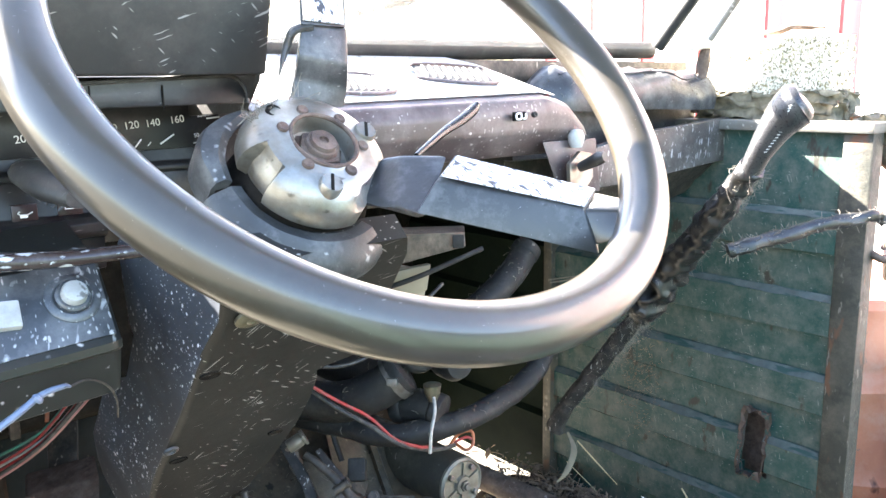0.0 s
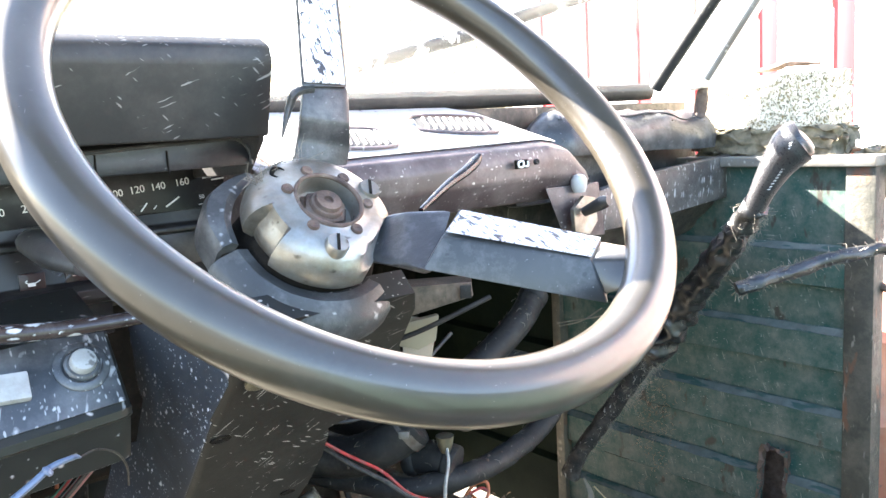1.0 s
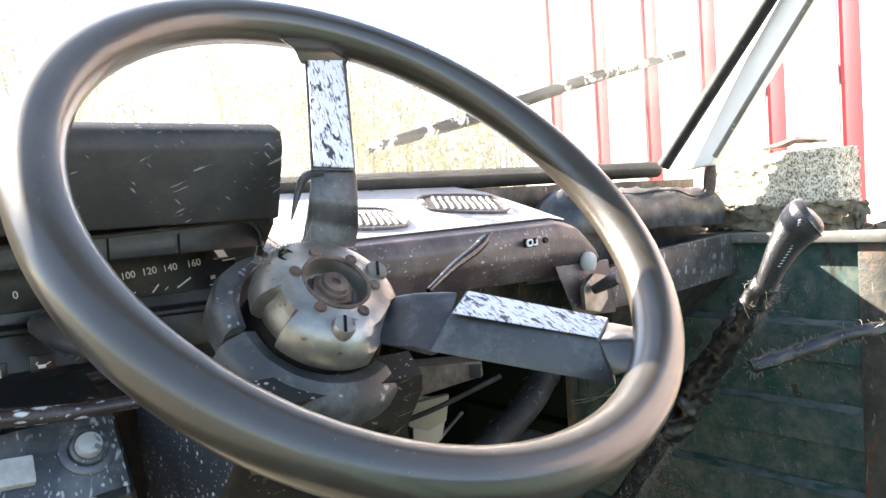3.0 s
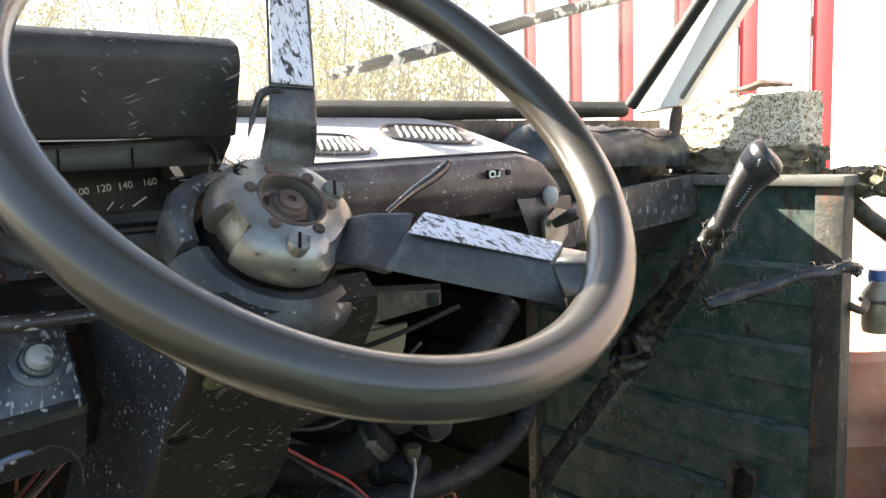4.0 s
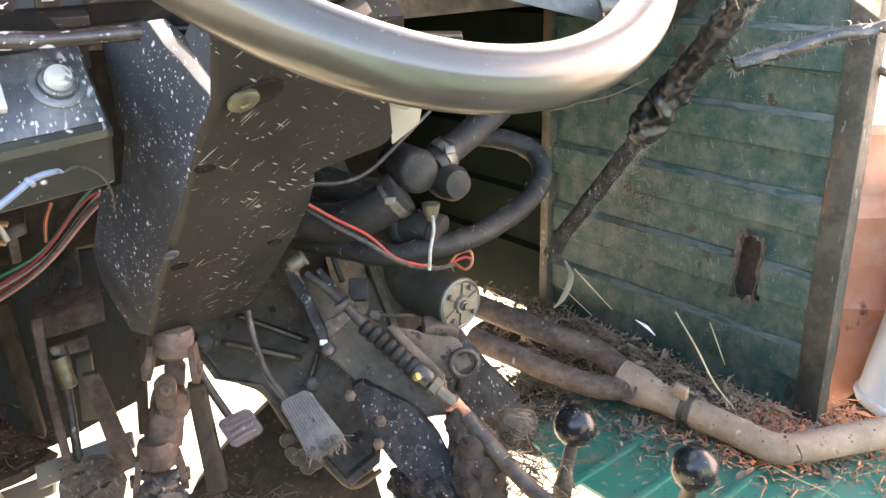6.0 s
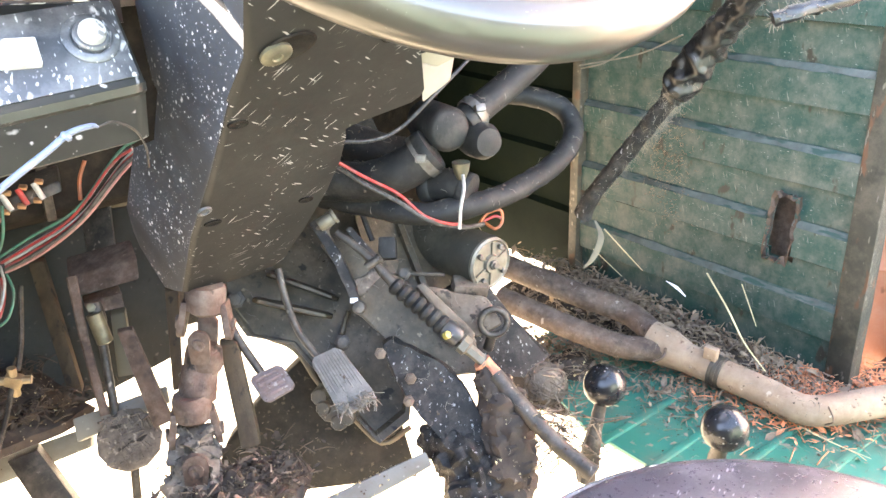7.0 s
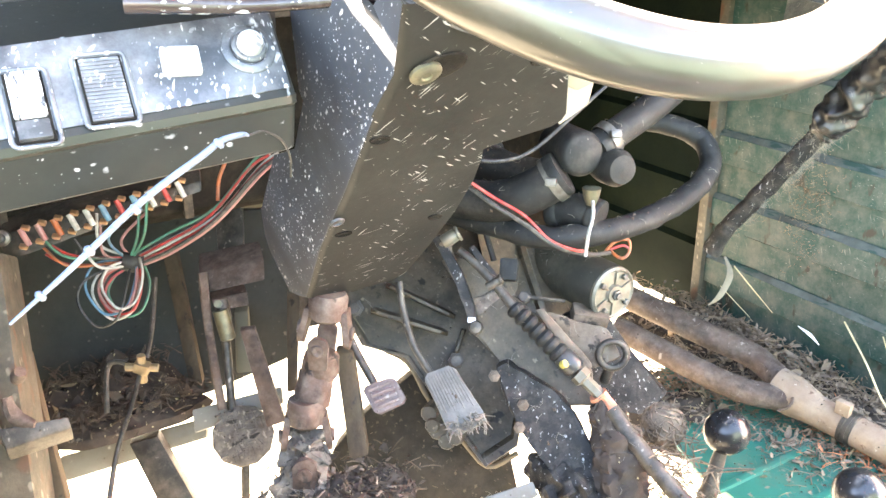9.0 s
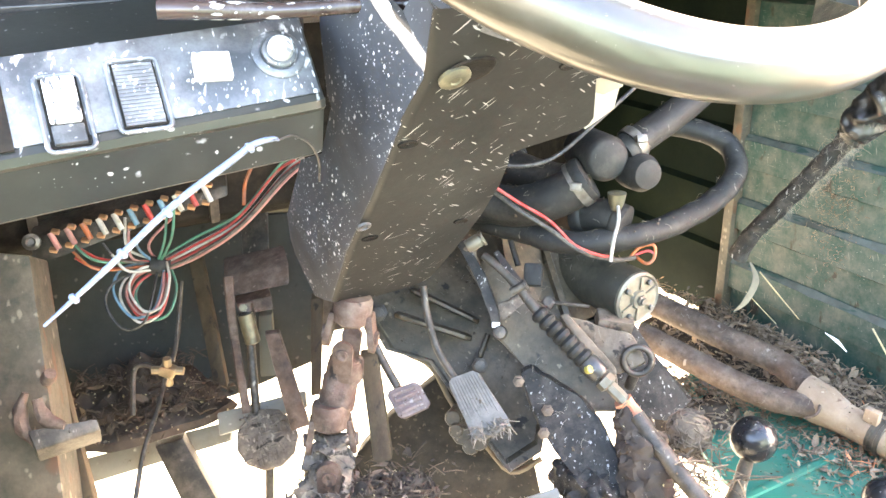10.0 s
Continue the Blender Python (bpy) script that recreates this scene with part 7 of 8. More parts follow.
tube(b, [(0.992, 0.882, 0.872), (0.985, 0.861, 0.849), (0.958, 0.853, 0.822), (0.939, 0.858, 0.806)], [0.002, 0.006, 0.005, 0.001], 8, 5, flat=0.25)
solid("dry_leaf", b, m_tan, "curled dry brown leaf at the foot of the post", "leaf")
b = B()
tube(b, [(1.054, 0.773, 0.775), (1.058, 0.753, 0.768), (1.058, 0.734, 0.758)], [0.001, 0.005, 0.001], 8, 4, flat=0.3)
solid("dry_leaf", b, m_text, "small pale leaf on the dirt", "leaf")

# chassis pieces under the pedals
for nm, o, th_, mt, lab in (("cross_beam", [(0.324, 0.746, 0.718), (0.473, 0.689, 0.762), (0.475, 0.679, 0.746), (0.354, 0.719, 0.707)], (0.02, 0.05, -0.05), m_grey_beam, "pale grey painted steel cross beam"),
                            ("floor_beam", [(-0.019, 1.244, 0.633), (0.190, 1.148, 0.687), (0.182, 1.139, 0.657), (-0.031, 1.232, 0.594)], (0.01, 0.03, -0.02), m_grey_beam, "pale grey floor beam, dirty on top"),
                            ("floor_beam", [(0.155, 1.061, 0.761), (0.273, 1.020, 0.783), (0.271, 1.011, 0.761), (0.152, 1.049, 0.731)], (0.01, 0.03, -0.02), m_grey_beam, "pale beam behind the pedals"),
                            ("chassis_rail", [(0.070, 1.107, 0.707), (0.108, 1.091, 0.717), (0.136, 1.015, 0.634), (0.092, 1.035, 0.627)], (0.01, 0.05, -0.02), m_iron, "dark steel chassis rail"),
                            ("stay_bar", [(0.321, 0.922, 0.870), (0.341, 0.909, 0.873), (0.320, 0.829, 0.768), (0.299, 0.841, 0.763)], (0.01, 0.02, 0), m_wood, "brown stained steel stay bar"),
                            ("stay_bar", [(0.186, 1.303, 0.901), (0.206, 1.290, 0.904), (0.191, 1.150, 0.743), (0.173, 1.160, 0.739)], (0.008, 0.02, 0), m_wood, "thin brown stained stay bar"),
                            ("stay_bar", [(0.326, 1.121, 0.873), (0.343, 1.110, 0.876), (0.301, 1.038, 0.757), (0.288, 1.045, 0.754)], (0.008, 0.02, 0), m_wood, "yellow-brown stained upright steel bar"),
                            ("stay_bar", [(0.264, 1.206, 0.823), (0.283, 1.194, 0.826), (0.263, 1.130, 0.753), (0.241, 1.144, 0.750)], (0.008, 0.02, 0), m_cream, "pale upright wooden strip"),
                            ("stay_bar", [(0.264, 1.248, 0.980), (0.303, 1.227, 0.994), (0.282, 1.175, 0.915), (0.248, 1.196, 0.909)], (0.01, 0.03, 0), m_iron, "dirty steel upright bar")):
    b = B()
    slab(b, o, th_, 0.003)
    solid(nm, b, mt, lab, "beam" if "beam" in nm or "rail" in nm else "bar")
# firewall sheet, with its lower flange
b = B()
slab(b, [(-0.064, 1.508, 0.929), (0.406, 1.310, 0.941), (0.346, 1.197, 0.723), (0.215, 1.225, 0.683), (-0.005, 1.278, 0.646), (-0.095, 1.311, 0.641)], (0.004, 0.012, 0))
solid("firewall", b, m_firewall, "dusty grey-green steel firewall", "panel", kind="structure")
b = B()
slab(b, [(0.432, 1.456, 1.020), (0.791, 1.294, 1.077), (0.811, 1.192, 0.910), (0.684, 1.134, 0.751), (0.460, 1.248, 0.738), (0.333, 1.301, 0.717)], (0.004, 0.012, 0))
solid("firewall_middle", b, m_iron, "dark dirty steel firewall behind the column", "panel", kind="structure")
# Painted black to carry the shade behind the hoses.
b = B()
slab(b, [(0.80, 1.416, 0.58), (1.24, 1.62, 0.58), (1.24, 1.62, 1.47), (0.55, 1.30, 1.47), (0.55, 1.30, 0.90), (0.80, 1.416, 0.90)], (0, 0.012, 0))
solid("firewall_right", b, m_black, "steel front wall behind the hoses, its shade put into the black", "panel", kind="structure")
heap("dirt_bank", ((0.078, 1.136, 0.730), 0.11, 0.04, 0.012), m_soil, "dirt on the floor beam", 4.0)
heap("dirt_bank", ((0.066, 1.235, 0.700), 0.13, 0.07, 0.070), m_soil, "bank of dark dirt against the firewall", 7.0, 0.02)
heap("dirt_heap", ((0.268, 0.803, 0.729), 0.10, 0.065, 0.030), m_soil, "heap of dirt and chips round the shaft", 5.0, 0.02)
p1, p2 = Vector((0.073, 1.135, 0.747)), Vector((0.266, 0.795, 0.748))
litter("dirt_crumbs", "crumbs, chips and twigs among the pedals", [(p1, 0.07, 0.025, 420, 0.006), (p2, 0.045, 0.032, 1100, 0.003), (Vector((0.063, 1.225, 0.765)), 0.05, 0.02, 300, 0.004)], m_crumbs, 14, 0.35)

rnd = random.Random(44)
for i in range(44):
    a = 2.4 * i
    r = 0.085 * math.sqrt((i + 0.5) / 44)
    q = p2 + Vector((r * math.cos(a), r * math.sin(a) * 0.7, 0.016 - r * r * 3 + 0.004))
    b = B()
    box(b, q, (rnd.uniform(0.006, 0.020), rnd.uniform(0.002, 0.006), 0.0018), euler(rnd.gauss(0, 14), rnd.gauss(0, 14), rnd.uniform(0, 360)), 0.001, 1)
    solid("wood_chip", b, rnd.choice((m_wood, m_litter, m_rust, m_rust_pale, m_litter)), "dry wood chip lying on the dirt heap", "wood chip", "wood chips")

# left sill post with its rusty latch
b = B()
loft(b, [[(-0.095, 0.986, 1.088), (-0.028, 0.947, 1.081), (-0.012, 1.020, 1.046), (-0.103, 1.072, 1.054)], [(-0.148, 0.900, 0.831), (-0.048, 0.846, 0.828), (-0.030, 0.910, 0.775), (-0.161, 0.979, 0.772)]], 0.004)
solid("door_sill_post", b, m_green_worn, "dusty grey-green door post with worn edge", "post", kind="structure")
b = B()
slab(b, [(-0.023, 0.987, 0.930), (-0.022, 0.951, 0.849), (-0.018, 0.894, 0.781), (-0.032, 0.902, 0.782), (-0.036, 0.956, 0.844)], (0.004, 0.03, 0), 0.002)
solid("sill_trim", b, m_wood, "yellowed sill strip", "trim", kind="structure")
la = thing("door_latch", (-0.039, 0.871, 0.895), "rusty latch bracket on the door post", "latch")
b = B()
slab(b, [(-0.064, 0.852, 0.932), (-0.000, 0.841, 0.931), (0.001, 0.836, 0.920), (-0.060, 0.841, 0.913)], (0.0, 0.01, -0.02), 0.002)
part("latch_plate", b, m_iron, la)
b = B()
tube(b, [(-0.059, 0.875, 0.962), (-0.067, 0.871, 0.946), (-0.066, 0.861, 0.924), (-0.057, 0.851, 0.912)], [0.004, 0.007, 0.007, 0.004], 10, 5, wobble=0.4)
tube(b, [(-0.050, 0.867, 0.956), (-0.047, 0.857, 0.937), (-0.030, 0.845, 0.930)], [0.005, 0.008, 0.004], 10, 5, wobble=0.4)
lathe(b, (-0.035, 0.868, 0.976), (0.3, -0.5, 0.7), [(0.006, -0.008), (0.008, 0), (0.006, 0.008), (0, 0.009)], 10)
part("latch_hook", b, m_rust, la, "rusty latch hook")

# brake line junction
j = thing("brake_junction", (0.106, 1.112, 0.819), "brass brake line junction", "pipe fitting")
jc = Vector((0.106, 1.112, 0.819))
b = B()
box(b, jc, (0.022, 0.014, 0.018), euler(10, 20, -30), 0.003)
lathe(b, jc, (0.9, -0.4, -0.1), [(0.006, -0.022), (0.006, 0.022), (0, 0.022)], 8)
lathe(b, jc, (0.05, -0.1, 1), [(0.006, -0.024), (0.006, 0.02), (0, 0.02)], 8)
part("junction_block", b, m_brassy, j)
for pts in ([(0.097, 1.117, 0.819), (0.078, 1.131, 0.827), (0.063, 1.134, 0.817), (0.050, 1.107, 0.766)], [(0.100, 1.110, 0.807), (0.081, 1.075, 0.787), (0.049, 1.028, 0.753), (0.022, 0.984, 0.702)], [(0.114, 1.113, 0.830), (0.131, 1.141, 0.859), (0.154, 1.190, 0.915)]):
    b = B()
    tube(b, pts, 0.0036, 8, 6)
    part("brake_line", b, m_iron, j, "thin steel brake line")

# dark body added above the fuses, standing in for the shade there
duct = thing("dark_backing", (0.15, 1.2, 1.0), "dark body added for the shade behind the dash", "duct")
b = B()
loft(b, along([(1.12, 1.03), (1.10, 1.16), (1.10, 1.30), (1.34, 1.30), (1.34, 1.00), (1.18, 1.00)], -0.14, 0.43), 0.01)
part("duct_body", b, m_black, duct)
for x in (-0.02, 0.20, 0.40):
    b = B()
    loft(b, along([(1.112, 1.022), (1.092, 1.16), (1.092, 1.29), (1.11, 1.29), (1.11, 1.16), (1.13, 1.03)], x - 0.006, x + 0.006), 0.001)
    part("duct_flange", b, m_iron, duct, "raised rib on the added dark body")
# fuse box and wiring
fb = thing("fuse_box", (0.081, 1.045, 1.048), "open fuse box with copper clips and fuses", "fuse box")
b = B()
slab(b, [(-0.029, 1.082, 1.054), (0.206, 1.046, 1.092), (0.205, 1.041, 1.079), (-0.011, 1.061, 1.030), (-0.028, 1.073, 1.035)], (0.01, 0.04, 0.01), 0.003)
part("base", b, m_iron, fb, "dusty dark base")
for i in range(11):
    c = Vector((-0.001, 1.050, 1.058)).lerp(Vector((0.178, 1.035, 1.089)), i / 10)
    b = B()
    tube(b, [c + Vector((-0.003, 0.0, 0.010)), c + Vector((0.003, -0.004, -0.010))], 0.0036, 10, 1)
    f = part("fuse", b, m_wires[("pink", "pink", "orange", "white", "white", "blue", "red", "blue", "white", "red", "white")[i]], fb)
    for s in (-1, 1):
        b = B()
        box(b, c + Vector((0.003 * s * -1, -0.002, 0.011 * -s)), (0.009, 0.006, 0.005), euler(30, 10, -30), 0.001)
        part("clip", b, m_copper, f)
b = B()
lathe(b, (-0.025, 1.062, 1.057), (-0.2, -0.9, 0.3), [(0.010, -0.004), (0.010, 0.004), (0.006, 0.006), (0.004, 0.004), (0, 0.004)], 14)
part("terminal_screw", b, m_steel, fb)

harness = thing("wiring_harness", (0.110, 1.056, 0.999), "loose bundle of coloured wires tied under the dash", "wiring")
rnd = random.Random(21)
K = Vector((0.110, 1.056, 0.999))
cols = ["red", "green", "white", "pink", "blue", "green", "red", "orange", "black", "white", "pink", "green"]
ends = [((0.011, 1.062, 1.030), (0.037, 1.053, 1.013)), ((0.022, 1.059, 1.036), (0.048, 1.045, 1.009)), ((0.054, 1.054, 1.035), (0.069, 1.047, 1.012)), ((0.083, 1.048, 1.057), (0.080, 1.044, 1.018)), ((0.125, 1.043, 1.070), (0.090, 1.047, 1.037)), ((0.134, 1.039, 1.073), (0.125, 1.039, 1.033))]
for i in range(12):
    e, m1 = ends[i % 6]
    o = Vector((rnd.gauss(0, .004), rnd.gauss(0, .004), rnd.gauss(0, .004)))
    b = B()
    tube(b, [Vector(e) + o * 2, Vector(m1) + o * 2, K + o], 0.0018, 7, 6)
    part("wire", b, m_wires[cols[i]], harness)
for i in range(9):
    o = Vector((rnd.gauss(0, .006), rnd.gauss(0, .006), rnd.gauss(0, .005)))
    w = rnd.uniform(0.7, 1.1)
    pts = [K + o * 0.4]
    for q in ((0.074, 1.059, 0.990), (0.058, 1.046, 0.968), (0.071, 1.026, 0.940), (0.095, 1.017, 0.947), (0.113, 1.032, 0.976)):
        pts.append(K.lerp(Vector(q), w) + o)
    pts.append(K + o * 0.5 + Vector((0.008, 0, 0)))
    b = B()
    tube(b, pts, 0.0017, 7, 6)
    part("wire", b, m_wires[("white", "blue", "red", "pink", "green", "white", "red", "black", "pink")[i]], harness)
for i in range(9):
    o = Vector((rnd.gauss(0, .004), rnd.gauss(0, .004), rnd.gauss(0, .004)))
    b = B()
    tube(b, [K + o, Vector((0.153, 1.042, 1.019)) + o * 1.4, Vector((0.208, 1.016, 1.053)) + o, Vector((0.261, 1.000, 1.110)) + o * 1.3, Vector((0.286, 0.994, 1.126)) + o], 0.0018, 7, 6)
    part("wire", b, m_wires[("black", "red", "white", "black", "pink", "green", "black", "red", "white")[i]], harness)
for pts, c in (([(0.218, 1.018, 1.071), (0.224, 1.025, 1.095), (0.235, 1.028, 1.115)], "orange"), ([(0.228, 1.014, 1.074), (0.245, 1.014, 1.094), (0.269, 1.000, 1.120)], "red")):
    b = B()
    tube(b, pts, 0.0024, 7, 4)
    part("wire", b, m_wires[c], harness)
b = B()
tube(b, [K + Vector((-0.012, 0, 0.006)), K, K + Vector((0.012, 0, -0.004))], [0.011, 0.013, 0.011], 12, 3, wobble=0.2)
part("tape", b, m_rubber, harness, "black tape round the bundle")

# ---- gear lever ----
stick = thing("gear_lever", (0.947, 0.872, 0.894), "long bent gear lever with black knob and torn hairy wrapping", "gear lever")
KN = Vector((0.937, 0.540, 1.350))
lower = [Vector(p) for p in ((0.947, 0.872, 0.894), (0.957, 0.851, 0.944), (0.978, 0.790, 1.037), (0.988, 0.726, 1.131), (0.990, 0.687, 1.187))]
b = B()
tube(b, lower[:4], [0.015, 0.0135, 0.0130, 0.0135], 22, 14, wobble=0.22)
part("shaft", b, m_flake, stick, "black shaft crusted with dirt and fibres")
b = B()
axis_pts = spline([lower[2].lerp(lower[3], 0.75), lower[3], lower[4], lower[4].lerp(KN, 0.35), lower[4].lerp(KN, 0.7), KN], 22)
last = len(axis_pts) - 1
rings = []
for i, c in enumerate(axis_pts):
    g = i / last
    d = (axis_pts[min(i + 1, last)] - axis_pts[max(i - 1, 0)]).normalized()
    fr = frame_of(d)
    size = 0.0145 + 0.0125 * math.exp(-((g - 0.30) / 0.24) ** 2) + 0.004 * math.exp(-((g - 0.75) / 0.2) ** 2)
    row = []
    for j in range(40):
        a = 2 * math.pi * j / 40
        o = fr @ Vector((math.cos(a), math.sin(a), 0))
        q = c + o * size
        fold = 1 - abs(2 * noise.noise(q * 38 + d * 3))
        r = size * (0.80 + 0.30 * fold + 0.16 * noise.noise(q * 95) + 0.05 * math.sin(g * 62 + a * 1.5))
        row.append(b.verts.new(c + o * r))
    rings.append(row)
for p, n in zip(rings, rings[1:]):
    for j in range(40):
        b.faces.new((p[j], p[(j + 1) % 40], n[(j + 1) % 40], n[j]))
b.faces.new(rings[0][::-1])
b.faces.new(rings[-1])
wrap = part("torn_wrapping", b, m_wrap, stick, "torn black wrapping full of fibres", sharp=70)
rnd = random.Random(3)
b = B()
for i in range(1900):
    c = axis_pts[int(rnd.random() ** 0.9 * last)] if i % 3 else lower[1].lerp(lower[2], rnd.random() * 2) if i % 2 else lower[2].lerp(lower[3], rnd.random())
    d = (Vector((0.55, -0.25, -0.65)) * rnd.uniform(0, 1.6) + Vector((rnd.gauss(0, 1), rnd.gauss(0, 1), rnd.gauss(0, 1))) * 0.6).normalized()
    e = c + d * rnd.uniform(0.014, 0.023)
    tube(b, [c + d * 0.012, e, e + Vector((rnd.gauss(0, .005), rnd.gauss(0, .005), rnd.gauss(-.003, .005)))], 0.00022, 3, 2)
part("fibre", b, m_hair, wrap, "fine grey fibres")
b = B()
tube(b, [KN + Vector((0, 0.005, -0.01)), (0.938, 0.532, 1.369), (0.943, 0.517, 1.398), (0.948, 0.503, 1.418), (0.952, 0.496, 1.426), (0.955, 0.491, 1.429), (0.957, 0.488, 1.432)], [0.0125, 0.0150, 0.0200, 0.0255, 0.0268, 0.0225, 0.009], 30, 8)
knob = part("knob", b, m_leather, stick, "black stitched leather knob")
b = B()
sa, sb, sc = Vector((0.927, 0.519, 1.370)), Vector((0.929, 0.499, 1.401)), Vector((0.923, 0.489, 1.428))
path = spline([sa, sb, sc], 9)
for i in range(len(path) - 1):
    d = (path[i + 1] - path[i]).normalized().cross(Vector((-0.6, -0.7, 0.1))).normalized()
    tube(b, [path[i] - d * 0.0014, path[i] + d * 0.0014 + (path[i + 1] - path[i]) * 0.5], 0.00035, 4, 1)
part("stitching", b, m_text, knob, "pale stitching")
# hairy cable to the door post
cb = B()
pts = [Vector(p) for p in ((0.973, 0.588, 1.233), (0.994, 0.572, 1.241), (1.039, 0.549, 1.250), (1.097, 0.515, 1.264), (1.155, 0.480, 1.270), (1.165, 0.469, 1.264))]
tube(cb, pts, [0.009, 0.010, 0.0095, 0.009, 0.009, 0.008], 12, 6, wobble=0.5)
cab = thing("door_strap", pts[0], "cord caked with fibres tied from gear lever to door post", "cord")
part("cord", cb, m_wrap, cab)
b = B()
whole = spline(pts, 8)
for i in range(260):
    c = rnd.choice(whole)
    d = Vector((rnd.gauss(0, 1), rnd.gauss(0, 1), rnd.gauss(0, 1))).normalized()
    tube(b, [c + d * 0.005, c + d * rnd.uniform(0.011, 0.02)], 0.0005, 3, 1)
part("fibre", b, m_hair, cab)
# cobweb threads
for p in ([(1.026, 0.960, 1.121), (1.046, 0.854, 1.149), (1.016, 0.751, 1.193)], [(1.027, 0.957, 1.116), (1.038, 0.916, 1.129), (1.050, 0.881, 1.154)]):
    b = B()
    tube(b, p, 0.0013, 5, 5)
    solid("cobweb_thread", b, m_hair, "dusty cobweb thread by the gear lever", "cobweb")

# ---- right end of the dash ----
b = B()
slab(b, [(0.849, 0.720, 1.371), (0.985, 0.730, 1.386), (1.214, 0.740, 1.399), (1.214, 0.740, 1.330), (0.982, 0.730, 1.318), (0.846, 0.720, 1.314)], (0.01, 0.02, 0), 0.003)
solid("dash_rail", b, m_rail, "dusty brown-black dash cross rail with pale runs", "rail")
b = B()
slab(b, [(0.905, 0.750, 1.317), (1.247, 0.760, 1.325), (1.312, 0.800, 1.299), (1.167, 0.800, 1.276), (0.963, 0.800, 1.265)], (0.0, 0.01, -0.01), 0.002)
solid("dash_rail_flange", b, m_iron, "dirty steel flange under the dash rail", "rail")
b = B()
n1, n2 = 34, 14
rows = []
for i in range(n1 + 1):
    f = i / n1
    base = Vector((0.80, 0.80, 1.432)).lerp(Vector((1.195, 0.80, 1.425)), f)
    row = []
    for jx in range(n2 + 1):
        a = math.pi * 1.1 * jx / n2 - 0.25
        r = 0.044 + 0.010 * noise.noise(Vector((f * 4, jx * 0.25, 2.0))) + 0.004 * noise.noise(Vector((f * 19, jx * 0.9, 5.0)))
        r *= min(1.0, math.sqrt((f + 0.004) / 0.14))
        row.append(b.verts.new(base + Vector((0, -math.cos(a) * r * 1.0, math.sin(a) * r * 1.15))))
    rows.append(row)
for i in range(n1):
    for jx in range(n2):
        b.faces.new((rows[i][jx], rows[i + 1][jx], rows[i + 1][jx + 1], rows[i][jx + 1]))
b.faces.new(rows[0])
b.faces.new(rows[-1][::-1])
b.faces.new([r[0] for r in rows] + [r[-1] for r in rows][::-1])
roll = thing("vinyl_roll", (1.0, 0.80, 1.40), "crumpled black vinyl padding below the windscreen", "padding")
seam = [rows[i][5].co + Vector((0, -0.0005, 0.0005)) for i in range(4, n1, 2)]
part("padding", b, m_vinyl, roll, sharp=60)
b = B()
tube(b, seam, 0.0016, 6, 2)
part("seam", b, m_vinyl, roll, "sewn seam along the padding")

# Dark filler added to shut out a bright gap below the padding.
b = B()
box(b, (1.02, 0.835, 1.395), (0.44, 0.03, 0.09), None, 0.008)
solid("padding_flap", b, m_vinyl, "black vinyl filler added to close a bright gap below the padding", "padding")
# pillar foot, sill blocks and what stands outside the window
b = B()
tube(b, [(1.190, 0.763, 1.527), (1.190, 0.776, 1.499), (1.190, 0.782, 1.453), (1.190, 0.788, 1.406)], [0.006, 0.010, 0.009, 0.008], 10, 5, wobble=0.5)
solid("rusted_seam", b, m_rust, "rusted seam at the foot of the pillar", "seam")
b = B()
tube(b, [(1.163, 0.750, 1.520), (1.165, 0.674, 1.619), (1.167, 0.560, 1.765), (1.170, 0.395, 1.99)], 0.0045, 8, 4)
solid("door_seal", b, m_grey_beam, "thin grey door seal along the pillar", "seal")


def block(name, lo, hi, mt, label, seed, n=18, amp=0.006):
    """A rough-faced block between two corners."""
    b = B()
    bmesh.ops.create_cube(b, size=1, matrix=Matrix.Translation((Vector(lo) + Vector(hi)) / 2) @ Matrix.Diagonal((hi[0] - lo[0], hi[1] - lo[1], hi[2] - lo[2], 1)))
    bmesh.ops.subdivide_edges(b, edges=b.edges, cuts=n, use_grid_fill=True)
    for v in b.verts:
        k = v.co * 110
        v.co += Vector((noise.noise(k + Vector((seed, 0, 0))), noise.noise(k + Vector((0, seed, 9))), noise.noise(k + Vector((7, 0, seed))))) * amp * 2
    return solid(name, b, mt, label, "block", sharp=80)


block("foam_block", (1.235, 0.592, 1.434), (1.31, 0.80, 1.520), m_stone, "pale rough mossy block lying on the window sill", 1.3, 30, 0.0022)
block("moss_strip", (1.215, 0.575, 1.396), (1.29, 0.80, 1.436), m_moss, "dark crumbling moss strip along the sill", 4.1, 14, 0.008)
b = B()
tube(b, [(1.250, 0.715, 1.529), (1.250, 0.681, 1.532), (1.250, 0.657, 1.538), (1.250, 0.612, 1.532)], [0.003, 0.005, 0.007, 0.003], 8, 4, wobble=0.6)
solid("bark_piece", b, m_rust, "piece of brown bark on the block", "bark")
block("mirror_arm_moss", (1.24, 0.47, 1.365), (1.33, 0.55, 1.40), m_moss, "mossy ledge beside the door post", 6.0, 10, 0.008)
b = B()
tube(b, [(1.281, 0.540, 1.357), (1.308, 0.507, 1.318), (1.346, 0.461, 1.271)], 0.014, 12, 4, wobble=0.2)
solid("door_stay", b, m_iron, "dusty diagonal door stay", "stay")
b = B()
lathe(b, (1.323, 0.504, 1.199), (0, 0, 1), [(0.022, -0.05), (0.025, -0.04), (0.025, 0.01), (0.012, 0.03), (0, 0.03)], 24)
